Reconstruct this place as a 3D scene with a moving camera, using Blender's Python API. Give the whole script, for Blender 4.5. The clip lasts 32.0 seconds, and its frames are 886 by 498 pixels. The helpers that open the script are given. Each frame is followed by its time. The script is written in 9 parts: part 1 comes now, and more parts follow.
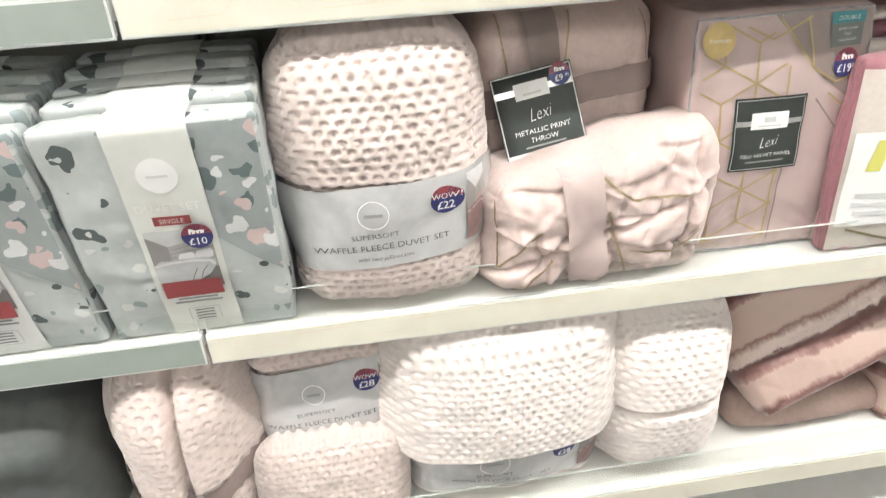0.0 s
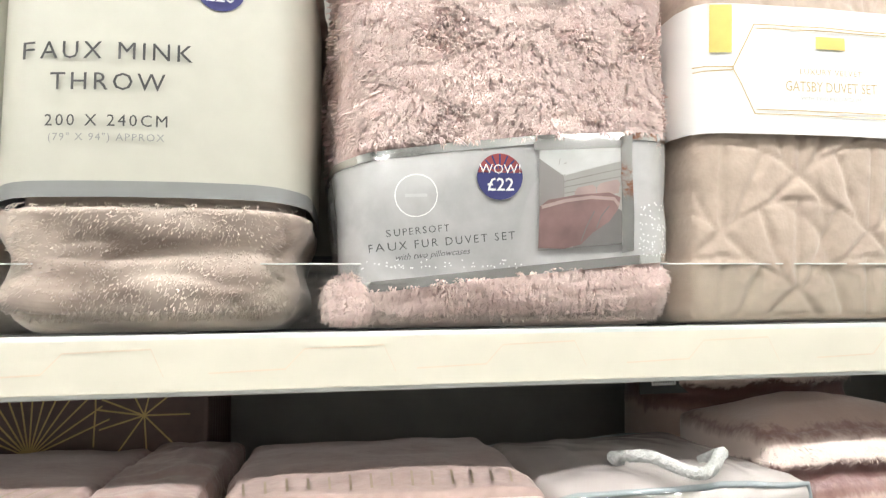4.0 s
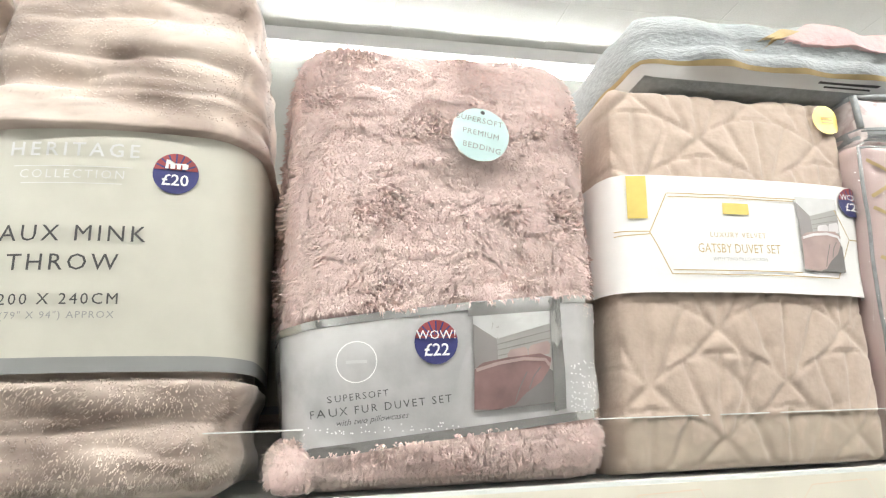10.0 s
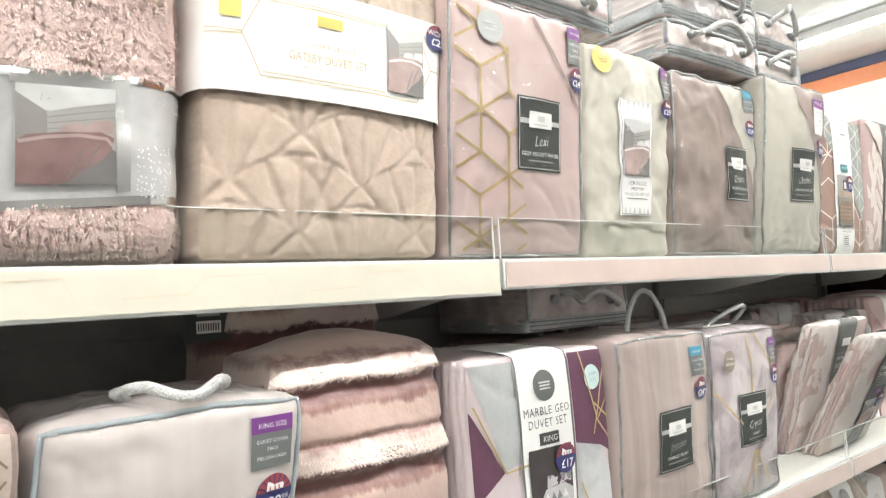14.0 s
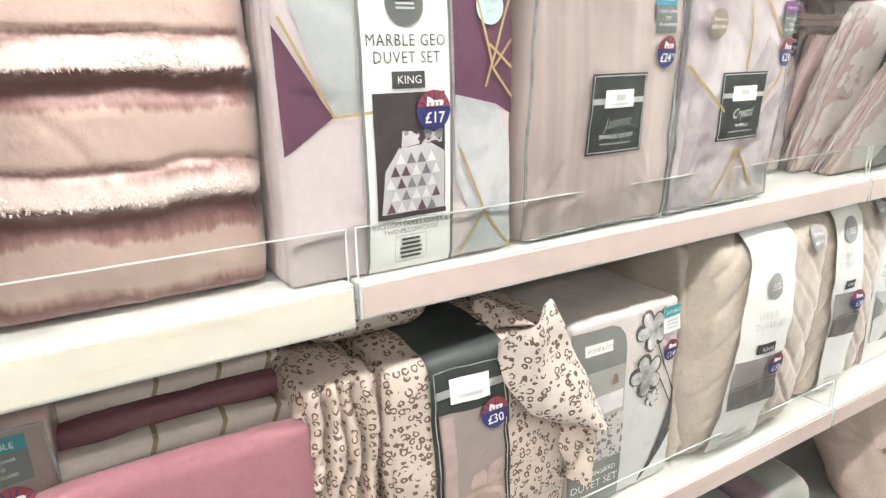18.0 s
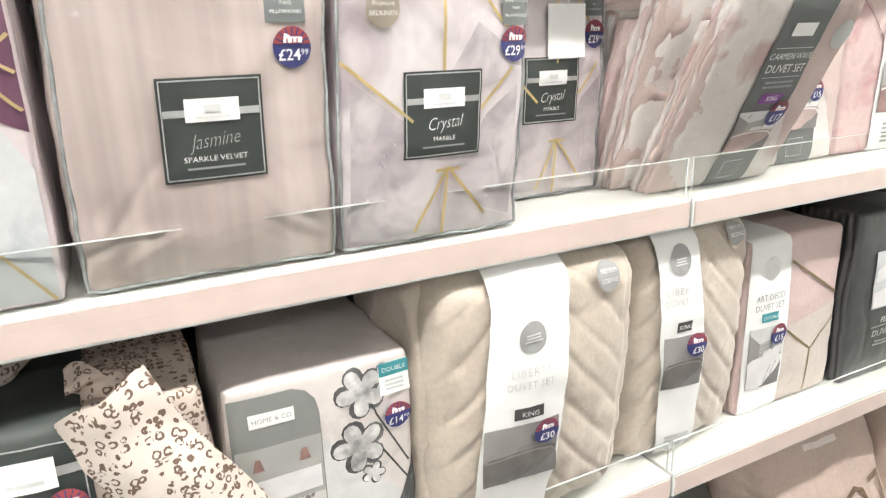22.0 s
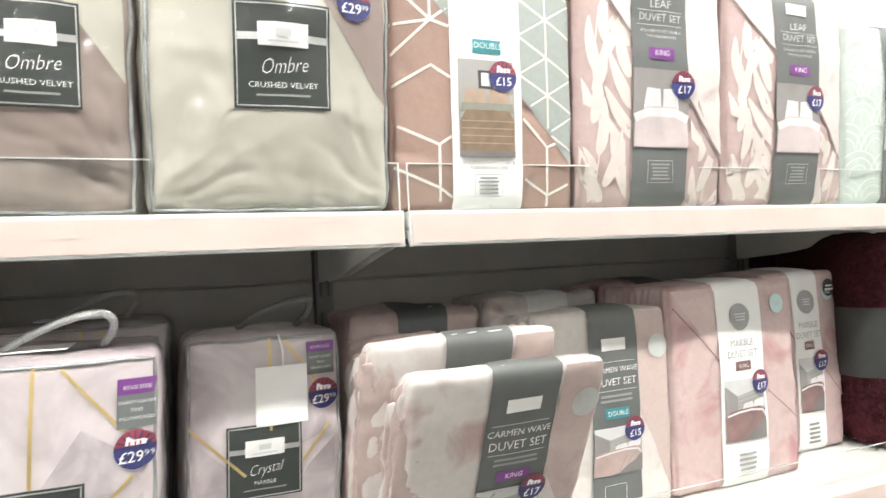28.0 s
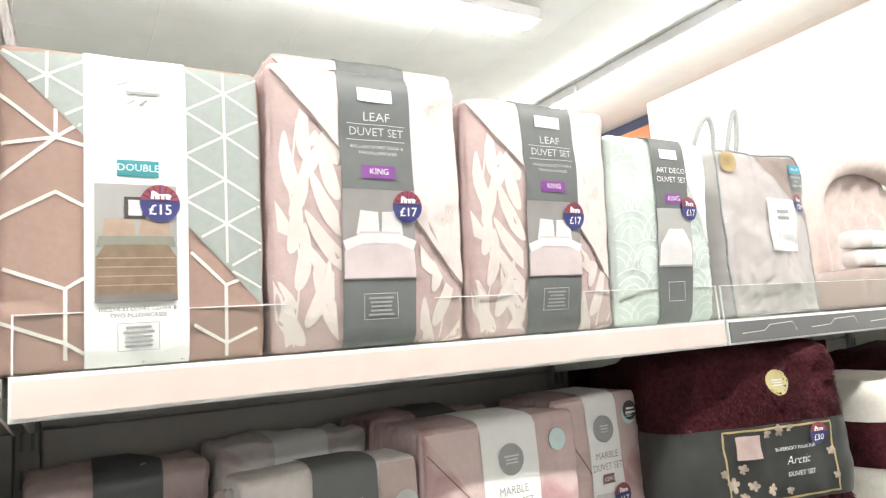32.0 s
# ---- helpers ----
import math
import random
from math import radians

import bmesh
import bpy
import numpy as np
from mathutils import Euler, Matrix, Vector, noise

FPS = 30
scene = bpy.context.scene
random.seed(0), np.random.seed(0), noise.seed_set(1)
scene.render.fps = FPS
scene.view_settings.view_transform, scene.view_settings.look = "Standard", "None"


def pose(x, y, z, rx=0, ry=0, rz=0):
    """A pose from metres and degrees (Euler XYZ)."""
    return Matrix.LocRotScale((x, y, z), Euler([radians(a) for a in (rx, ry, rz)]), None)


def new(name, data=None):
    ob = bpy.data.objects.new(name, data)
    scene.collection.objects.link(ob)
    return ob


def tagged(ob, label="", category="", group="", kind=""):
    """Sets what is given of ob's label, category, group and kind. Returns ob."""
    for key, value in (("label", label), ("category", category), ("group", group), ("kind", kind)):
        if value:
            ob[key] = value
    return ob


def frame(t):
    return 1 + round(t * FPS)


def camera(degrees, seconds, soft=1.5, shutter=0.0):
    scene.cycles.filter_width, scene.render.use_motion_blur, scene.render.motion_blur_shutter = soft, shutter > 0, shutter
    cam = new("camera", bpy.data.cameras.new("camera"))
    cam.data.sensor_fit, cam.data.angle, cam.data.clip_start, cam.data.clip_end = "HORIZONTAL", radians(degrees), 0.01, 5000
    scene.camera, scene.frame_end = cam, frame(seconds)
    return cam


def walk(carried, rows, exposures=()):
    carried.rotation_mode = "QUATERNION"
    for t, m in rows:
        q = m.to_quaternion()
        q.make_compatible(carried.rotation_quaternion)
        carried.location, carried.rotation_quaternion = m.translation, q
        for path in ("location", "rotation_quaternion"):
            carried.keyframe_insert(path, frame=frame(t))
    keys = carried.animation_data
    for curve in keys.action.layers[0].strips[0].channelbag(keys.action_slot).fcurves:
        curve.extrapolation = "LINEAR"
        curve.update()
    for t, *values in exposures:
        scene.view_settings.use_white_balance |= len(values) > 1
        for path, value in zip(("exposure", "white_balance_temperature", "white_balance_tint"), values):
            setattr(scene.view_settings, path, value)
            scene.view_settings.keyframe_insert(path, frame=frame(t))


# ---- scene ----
cam = camera(67.2, 32.0, soft=1.2, shutter=0.25)
# seconds, place in metres, turn in degrees
EXPOSURES = [(0.0, 0.24), (2.5, 0.12), (4.0, -0.16), (8.0, -0.34), (12.0, -0.28), (13.5, -0.18), (16.5, 0.18), (19.0, 0.16), (24.0, 0.36), (28.0, 0.2), (32.0, 0.18)]
PATH = [
    (0.0, -1.0166, -0.8101, 1.3371, 60.88, 2.96, -8.37),
    (0.5, -0.9912, -0.7859, 1.3631, 64.82, 2.09, -7.70),
    (1.0, -0.9446, -0.7517, 1.4308, 69.49, 1.57, -5.93),
    (1.5, -0.8736, -0.7293, 1.4970, 74.34, 1.41, -4.50),
    (2.0, -0.8032, -0.6924, 1.5535, 78.68, 0.61, -5.19),
    (2.5, -0.7619, -0.6571, 1.6030, 83.99, 0.25, -5.91),
    (3.0, -0.7447, -0.6289, 1.6448, 89.33, 0.45, -5.92),
    (3.5, -0.7411, -0.5951, 1.6853, 93.09, 0.68, -7.68),
    (4.0, -0.7332, -0.5688, 1.7036, 96.50, 0.90, -9.55),
    (4.5, -0.7317, -0.5566, 1.7131, 98.96, 1.47, -10.08),
    (6.5, -0.7100, -0.5824, 1.7380, 104.39, 1.00, -8.82),
    (7.0, -0.7118, -0.5797, 1.7337, 105.55, 0.59, -9.61),
    (7.5, -0.7132, -0.5830, 1.7408, 105.72, 1.13, -9.17),
    (8.0, -0.7227, -0.5869, 1.7450, 105.88, 1.79, -9.92),
    (8.5, -0.7145, -0.5944, 1.7424, 106.78, 1.80, -9.73),
    (9.0, -0.7156, -0.6013, 1.7435, 106.89, 1.67, -10.29),
    (9.5, -0.7139, -0.6092, 1.7432, 107.07, 1.70, -11.16),
    (10.0, -0.7136, -0.6163, 1.7417, 106.13, 2.34, -12.02),
    (10.5, -0.7128, -0.6236, 1.7362, 105.97, 2.41, -13.46),
    (11.0, -0.7135, -0.6351, 1.7355, 105.72, 2.80, -14.57),
    (11.5, -0.7031, -0.6455, 1.7293, 103.80, 3.52, -17.41),
    (12.0, -0.6880, -0.6603, 1.7262, 102.73, 4.13, -19.89),
    (12.5, -0.6619, -0.6806, 1.7221, 100.53, 3.98, -24.77),
    (13.0, -0.6353, -0.6847, 1.6990, 98.86, 4.31, -31.10),
    (13.5, -0.6188, -0.6850, 1.6780, 96.58, 4.62, -35.11),
    (14.0, -0.6099, -0.6705, 1.6486, 94.40, 3.56, -37.18),
    (14.5, -0.5941, -0.6564, 1.6297, 91.68, 4.58, -36.23),
    (16.5, -0.4302, -0.6368, 1.5808, 87.20, 1.73, -30.98),
    (17.0, -0.3658, -0.6387, 1.5495, 82.95, 1.07, -30.46),
    (17.5, -0.3177, -0.6161, 1.4970, 77.33, 0.33, -30.96),
    (18.0, -0.2617, -0.6057, 1.4707, 73.86, 1.15, -31.63),
    (18.5, -0.2007, -0.5917, 1.4506, 72.27, 1.21, -31.86),
    (19.0, -0.1288, -0.5747, 1.4306, 70.16, -0.42, -32.26),
    (19.5, -0.0576, -0.5688, 1.4152, 69.85, -0.39, -32.62),
    (20.0, 0.0035, -0.5674, 1.4123, 68.86, 0.03, -32.45),
    (20.5, 0.0660, -0.5875, 1.4087, 69.72, 0.49, -30.84),
    (21.0, 0.1395, -0.6182, 1.4203, 71.68, -0.76, -28.99),
    (21.5, 0.2112, -0.6571, 1.4446, 73.02, 0.12, -27.95),
    (22.0, 0.2660, -0.6753, 1.4604, 73.52, 2.10, -27.02),
    (22.5, 0.3147, -0.6789, 1.4905, 77.06, 4.54, -24.76),
    (23.0, 0.3573, -0.6750, 1.5074, 80.13, 5.23, -22.16),
    (23.5, 0.4011, -0.6609, 1.5194, 82.44, 3.69, -20.44),
    (24.0, 0.4310, -0.6742, 1.5320, 85.30, 3.43, -16.40),
    (24.5, 0.4779, -0.6727, 1.5373, 84.72, 3.62, -17.50),
    (26.5, 0.6187, -0.7033, 1.5806, 86.21, 4.36, -16.46),
    (27.0, 0.6675, -0.7268, 1.5941, 86.53, 3.72, -17.37),
    (27.5, 0.6908, -0.7244, 1.5997, 89.21, 3.36, -20.13),
    (28.0, 0.7311, -0.7402, 1.6293, 91.66, 2.99, -22.89),
    (28.5, 0.7806, -0.7565, 1.6543, 94.80, 4.71, -25.91),
    (29.0, 0.8218, -0.7665, 1.6654, 96.85, 5.18, -27.69),
    (29.5, 0.8556, -0.7845, 1.6751, 97.56, 5.37, -27.83),
    (30.0, 0.8852, -0.7838, 1.6786, 97.00, 5.55, -28.90),
    (30.5, 0.9145, -0.7844, 1.6800, 97.25, 5.41, -29.03),
    (31.0, 0.9558, -0.7717, 1.6781, 97.69, 5.33, -28.94),
    (31.5, 0.9998, -0.7513, 1.6905, 98.23, 5.45, -28.46),
    (32.0, 1.0488, -0.7411, 1.7003, 97.94, 4.51, -29.23),
]
walk(cam, [(t, pose(x, y, z, rx, ry, rz)) for t, x, y, z, rx, ry, rz in PATH], exposures=EXPOSURES)

# ---- light ----
world = bpy.data.worlds.new("world")
scene.world = world
world.use_nodes = True
world.node_tree.nodes["Background"].inputs[0].default_value = (0.9, 0.95, 1.0, 1)
world.node_tree.nodes["Background"].inputs[1].default_value = 0.02
LAMP_POWER = 86.0
CEILING = 3.2

# ---- materials ----
MATS = {}


def soften(c, k=0.2):
    """A colour nearer to its own grey, muting the whole palette."""
    g = 0.3 * c[0] + 0.59 * c[1] + 0.11 * c[2]
    return tuple(v + (g - v) * k for v in c)


def mat(key, colour, rough=0.7, vary=0.12, scale=60.0, bump=0.15, metal=0.0, coat=0.0, sheen=0.0, second=None, big=6.0, stretch=(1, 1, 1), coat_rough=0.1, wrinkle=0.0, emit=0.0, crease=None):
    """A procedural surface: grain at a fine scale, blotches at a large one, fine relief, and where wanted a clear film over it."""
    if key in MATS:
        return MATS[key]
    colour, second = soften(colour), second and soften(second)
    crease = (0.7 if bump >= 0.1 else 0.0) if crease is None else crease
    m = bpy.data.materials.new(key)
    m.use_nodes = True
    nt = m.node_tree
    b = nt.nodes["Principled BSDF"]
    tc = nt.nodes.new("ShaderNodeTexCoord")
    mp = nt.nodes.new("ShaderNodeMapping")
    mp.inputs["Scale"].default_value = stretch
    nt.links.new(tc.outputs["Object"], mp.inputs[0])
    fine = nt.nodes.new("ShaderNodeTexNoise")
    fine.inputs["Scale"].default_value = scale
    fine.inputs["Detail"].default_value = 4
    nt.links.new(mp.outputs[0], fine.inputs["Vector"])
    wide = nt.nodes.new("ShaderNodeTexNoise")
    wide.inputs["Scale"].default_value = big
    wide.inputs["Detail"].default_value = 3
    nt.links.new((mp if stretch[2] > 2 else tc).outputs[0 if stretch[2] > 2 else 3], wide.inputs["Vector"])
    add = nt.nodes.new("ShaderNodeMath")
    add.operation = "ADD"
    nt.links.new(fine.outputs["Fac"], add.inputs[0])
    nt.links.new(wide.outputs["Fac"], add.inputs[1])
    ramp = nt.nodes.new("ShaderNodeMapRange")
    ramp.inputs[1].default_value, ramp.inputs[2].default_value = 0.7, 1.3
    nt.links.new(add.outputs[0], ramp.inputs[0])
    mix = nt.nodes.new("ShaderNodeMix")
    mix.data_type = "RGBA"
    nt.links.new(ramp.outputs[0], mix.inputs["Factor"])
    c = Vector(colour)
    dark = c * (1 - vary)
    light = Vector(second) if second else c * (1 + vary * 0.6)
    mix.inputs["A"].default_value = (*dark, 1)
    mix.inputs["B"].default_value = (*[min(v, 0.9) for v in light], 1)
    nt.links.new(mix.outputs["Result"], b.inputs["Base Color"])
    b.inputs["Roughness"].default_value = rough
    b.inputs["Metallic"].default_value = metal
    b.inputs["Sheen Weight"].default_value = sheen
    b.inputs["Coat Weight"].default_value = coat
    b.inputs["Coat Roughness"].default_value = coat_rough
    b.inputs["Coat IOR"].default_value = 1.45
    if emit:
        b.inputs["Emission Color"].default_value = (*colour, 1)
        b.inputs["Emission Strength"].default_value = emit
    if bump:
        bp = nt.nodes.new("ShaderNodeBump")
        bp.inputs["Strength"].default_value = bump
        bp.inputs["Distance"].default_value = 0.004
        nt.links.new(fine.outputs["Fac"], bp.inputs["Height"])
        nt.links.new(bp.outputs[0], b.inputs["Normal"])
        if crease:
            cn = nt.nodes.new("ShaderNodeTexNoise")
            cn.noise_type = "RIDGED_MULTIFRACTAL"
            cn.inputs["Scale"].default_value = 11
            cn.inputs["Detail"].default_value = 2.5
            cn.inputs["Distortion"].default_value = 0.7
            nt.links.new(tc.outputs["Object"], cn.inputs["Vector"])
            cb = nt.nodes.new("ShaderNodeBump")
            cb.inputs["Strength"].default_value = crease
            cb.inputs["Distance"].default_value = 0.006
            nt.links.new(cn.outputs["Fac"], cb.inputs["Height"])
            nt.links.new(cb.outputs[0], bp.inputs["Normal"])
    if wrinkle:
        wn = nt.nodes.new("ShaderNodeTexNoise")
        wn.noise_type = "RIDGED_MULTIFRACTAL"
        wn.inputs["Scale"].default_value = 10
        wn.inputs["Detail"].default_value = 2.5
        wn.inputs["Distortion"].default_value = 1.6
        wm = nt.nodes.new("ShaderNodeMapping")
        wm.inputs["Scale"].default_value = (1.3, 1, 0.45)
        wm.inputs["Rotation"].default_value = (0, 0.25, 0)
        nt.links.new(tc.outputs["Object"], wm.inputs[0])
        nt.links.new(wm.outputs[0], wn.inputs["Vector"])
        wb = nt.nodes.new("ShaderNodeBump")
        wb.inputs["Strength"].default_value = wrinkle * 0.35
        wb.inputs["Distance"].default_value = 0.02
        nt.links.new(wn.outputs["Fac"], wb.inputs["Height"])
        nt.links.new(wb.outputs[0], b.inputs["Coat Normal"])
    MATS[key] = m
    return m


def chips(key, ground, colours, scale, size, rough=0.7, coat=0.0, rings=False):
    """Scattered chips or spots on a ground colour: terrazzo and animal prints."""
    if key in MATS:
        return MATS[key]
    m = mat(key, ground, rough, 0.06, 90, 0.1, coat=coat)
    nt = m.node_tree
    b = nt.nodes["Principled BSDF"]
    base = b.inputs["Base Color"].links[0].from_socket
    tc = nt.nodes.new("ShaderNodeTexCoord")
    for n, (colour, k, off) in enumerate(colours):
        mp = nt.nodes.new("ShaderNodeMapping")
        mp.inputs["Location"].default_value = (off, off * 0.7, off * 1.3)
        nt.links.new(tc.outputs["Object"], mp.inputs[0])
        wob = nt.nodes.new("ShaderNodeTexNoise")
        wob.inputs["Scale"].default_value = scale * k * 1.3
        nt.links.new(mp.outputs[0], wob.inputs["Vector"])
        sh = nt.nodes.new("ShaderNodeVectorMath")
        sh.operation = "SCALE"
        sh.inputs["Scale"].default_value = (0.45 if rings else 0.9) / (scale * k)
        nt.links.new(wob.outputs["Color"], sh.inputs[0])
        ad = nt.nodes.new("ShaderNodeVectorMath")
        nt.links.new(mp.outputs[0], ad.inputs[0])
        nt.links.new(sh.outputs[0], ad.inputs[1])
        vo = nt.nodes.new("ShaderNodeTexVoronoi")
        vo.inputs["Scale"].default_value = scale * k
        vo.inputs["Randomness"].default_value = 0.6 if rings else 0.85
        nt.links.new(ad.outputs[0], vo.inputs["Vector"])
        if rings:
            d = nt.nodes.new("ShaderNodeMath")
            d.operation = "COMPARE"
            d.inputs[1].default_value, d.inputs[2].default_value = size * 0.66, size * 0.2
            nt.links.new(vo.outputs["Distance"], d.inputs[0])
            br = nt.nodes.new("ShaderNodeMath")
            br.operation = "GREATER_THAN"
            br.inputs[1].default_value = 0.42
            nz = nt.nodes.new("ShaderNodeTexNoise")
            nz.inputs["Scale"].default_value = scale * 1.5
            nt.links.new(tc.outputs["Object"], nz.inputs["Vector"])
            nt.links.new(nz.outputs["Fac"], br.inputs[0])
            mu = nt.nodes.new("ShaderNodeMath")
            mu.operation = "MULTIPLY"
            nt.links.new(d.outputs[0], mu.inputs[0])
            nt.links.new(br.outputs[0], mu.inputs[1])
            fac = mu.outputs[0]
        else:
            sep = nt.nodes.new("ShaderNodeSeparateColor")
            nt.links.new(vo.outputs["Color"], sep.inputs[0])
            th = nt.nodes.new("ShaderNodeMath")
            th.operation = "MULTIPLY"
            th.inputs[1].default_value = size * 1.6
            nt.links.new(sep.outputs[0], th.inputs[0])
            d = nt.nodes.new("ShaderNodeMath")
            d.operation = "LESS_THAN"
            nt.links.new(vo.outputs["Distance"], d.inputs[0])
            nt.links.new(th.outputs[0], d.inputs[1])
            fac = d.outputs[0]
        mix = nt.nodes.new("ShaderNodeMix")
        mix.data_type = "RGBA"
        mix.inputs["B"].default_value = (*colour, 1)
        nt.links.new(fac, mix.inputs["Factor"])
        nt.links.new(base, mix.inputs["A"])
        base = mix.outputs["Result"]
    nt.links.new(base, b.inputs["Base Color"])
    return m


def veined(key, ground, vein, scale=9.0, rough=0.55, coat=0.0, lo=0.45, hi=0.68, wrinkle=0.0, stretch=(1, 1, 1)):
    """Cloudy marble print."""
    if key in MATS:
        return MATS[key]
    m = mat(key, ground, rough, 0.08, 80, 0.08, coat=coat, wrinkle=wrinkle)
    nt = m.node_tree
    b = nt.nodes["Principled BSDF"]
    base = b.inputs["Base Color"].links[0].from_socket
    tc = nt.nodes.new("ShaderNodeTexCoord")
    nz = nt.nodes.new("ShaderNodeTexNoise")
    nz.inputs["Scale"].default_value = scale
    nz.inputs["Detail"].default_value = 6
    nz.inputs["Distortion"].default_value = 0.8
    mp = nt.nodes.new("ShaderNodeMapping")
    mp.inputs["Scale"].default_value = stretch
    nt.links.new(tc.outputs["Object"], mp.inputs[0])
    nt.links.new(mp.outputs[0], nz.inputs["Vector"])
    r = nt.nodes.new("ShaderNodeMapRange")
    r.inputs[1].default_value, r.inputs[2].default_value = lo, hi
    nt.links.new(nz.outputs["Fac"], r.inputs[0])
    mix = nt.nodes.new("ShaderNodeMix")
    mix.data_type = "RGBA"
    mix.inputs["B"].default_value = (*vein, 1)
    nt.links.new(r.outputs[0], mix.inputs["Factor"])
    nt.links.new(base, mix.inputs["A"])
    nt.links.new(mix.outputs["Result"], b.inputs["Base Color"])
    return m


WHITE = mat("white_card", (0.82, 0.82, 0.8), 0.45, 0.03, 40, 0.03)
PAPER = mat("white_ink", (0.85, 0.85, 0.83), 0.5, 0.02, 40, 0.0)
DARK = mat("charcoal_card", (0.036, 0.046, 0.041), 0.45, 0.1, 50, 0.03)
SLATE = mat("slate_card", (0.13, 0.14, 0.135), 0.5, 0.08, 50, 0.03)
INK = mat("dark_ink", (0.06, 0.06, 0.06), 0.6, 0.1, 50, 0.0)
GREYINK = mat("grey_ink", (0.3, 0.31, 0.3), 0.6, 0.1, 50, 0.0)
PALEINK = mat("pale_grey_ink", (0.6, 0.61, 0.6), 0.6, 0.1, 50, 0.0)
GOLD = mat("gold_foil", (0.7, 0.5, 0.15), 0.32, 0.15, 60, 0.1, metal=0.45)
GOLDINK = mat("gold_ink", (0.54, 0.39, 0.15), 0.4, 0.15, 60, 0.0, metal=0.4)
SILVER = mat("silver_foil", (0.7, 0.71, 0.7), 0.3, 0.15, 60, 0.05, metal=0.8)
NAVY = mat("navy_sticker", (0.035, 0.04, 0.2), 0.35, 0.08, 50, 0.0)
RED = mat("red_sticker", (0.36, 0.04, 0.045), 0.35, 0.08, 50, 0.0)
PURPLE = mat("purple_tag", (0.22, 0.035, 0.3), 0.4, 0.08, 50, 0.0)
TEAL = mat("teal_tag", (0.01, 0.3, 0.34), 0.4, 0.08, 50, 0.0)
BLUETAG = mat("blue_tag", (0.02, 0.33, 0.5), 0.4, 0.08, 50, 0.0)
MINT = mat("mint_card", (0.5, 0.72, 0.71), 0.45, 0.04, 50, 0.02)
GREYTAG = mat("grey_tag", (0.17, 0.19, 0.185), 0.4, 0.08, 50, 0.0)
YELLOW = mat("yellow_foil", (0.8, 0.6, 0.08), 0.35, 0.1, 50, 0.05, metal=0.3)
PIPING = mat("clear_grey_piping", (0.34, 0.36, 0.36), 0.25, 0.5, 60, 0.1, coat=0.8)
ROPE = mat("grey_rope", (0.42, 0.43, 0.42), 0.75, 0.25, 300, 0.8, stretch=(1, 1, 1))
ROPEDARK = mat("dark_rope", (0.14, 0.14, 0.14), 0.75, 0.25, 300, 0.8)

PHOTO_MID = mat("photo_mid_grey", (0.3, 0.28, 0.27), 0.4, 0.2, 14, 0.0)
PHOTO_SHADE = mat("photo_shaded_wall", (0.2, 0.19, 0.185), 0.4, 0.3, 14, 0.0)



def banded(key, height, stops, rough=0.36, sheen=0.4):
    """Cloth sewn from strips: colours up its height, with uneven seams and a nap of two scales."""
    m = bpy.data.materials.new(key)
    m.use_nodes = True
    nt = m.node_tree
    b = nt.nodes["Principled BSDF"]
    tc = nt.nodes.new("ShaderNodeTexCoord")
    sep = nt.nodes.new("ShaderNodeSeparateXYZ")
    nt.links.new(tc.outputs["Object"], sep.inputs[0])
    mp = nt.nodes.new("ShaderNodeMapping")
    mp.inputs["Scale"].default_value = (1, 1, 0.25)
    nt.links.new(tc.outputs["Object"], mp.inputs[0])
    total = sep.outputs["Z"]
    for scale, amount in ((14, 0.03), (70, 0.016), (260, 0.009)):
        n = nt.nodes.new("ShaderNodeTexNoise")
        n.inputs["Scale"].default_value = scale
        n.inputs["Detail"].default_value = 3
        nt.links.new(mp.outputs[0], n.inputs["Vector"])
        k = nt.nodes.new("ShaderNodeMath")
        k.operation = "MULTIPLY_ADD"
        k.inputs[1].default_value = amount
        nt.links.new(n.outputs["Fac"], k.inputs[0])
        nt.links.new(total, k.inputs[2])
        total = k.outputs[0]
    rng = nt.nodes.new("ShaderNodeMapRange")
    rng.inputs[1].default_value, rng.inputs[2].default_value = 0.0275, height + 0.0275
    nt.links.new(total, rng.inputs[0])
    ramp = nt.nodes.new("ShaderNodeValToRGB")
    el = ramp.color_ramp.elements
    while len(el) < len(stops):
        el.new(0.5)
    for e, (p, c) in zip(el, stops):
        e.position = p
        e.color = (*soften(c), 1)
    nt.links.new(rng.outputs[0], ramp.inputs[0])
    nt.links.new(ramp.outputs[0], b.inputs["Base Color"])
    b.inputs["Roughness"].default_value = rough
    b.inputs["Sheen Weight"].default_value = sheen
    nap = nt.nodes.new("ShaderNodeTexNoise")
    nap.inputs["Scale"].default_value = 90
    nap.inputs["Detail"].default_value = 4
    nt.links.new(tc.outputs["Object"], nap.inputs["Vector"])
    bp = nt.nodes.new("ShaderNodeBump")
    bp.inputs["Strength"].default_value = 0.25
    bp.inputs["Distance"].default_value = 0.004
    nt.links.new(nap.outputs["Fac"], bp.inputs["Height"])
    nt.links.new(bp.outputs[0], b.inputs["Normal"])
    return m


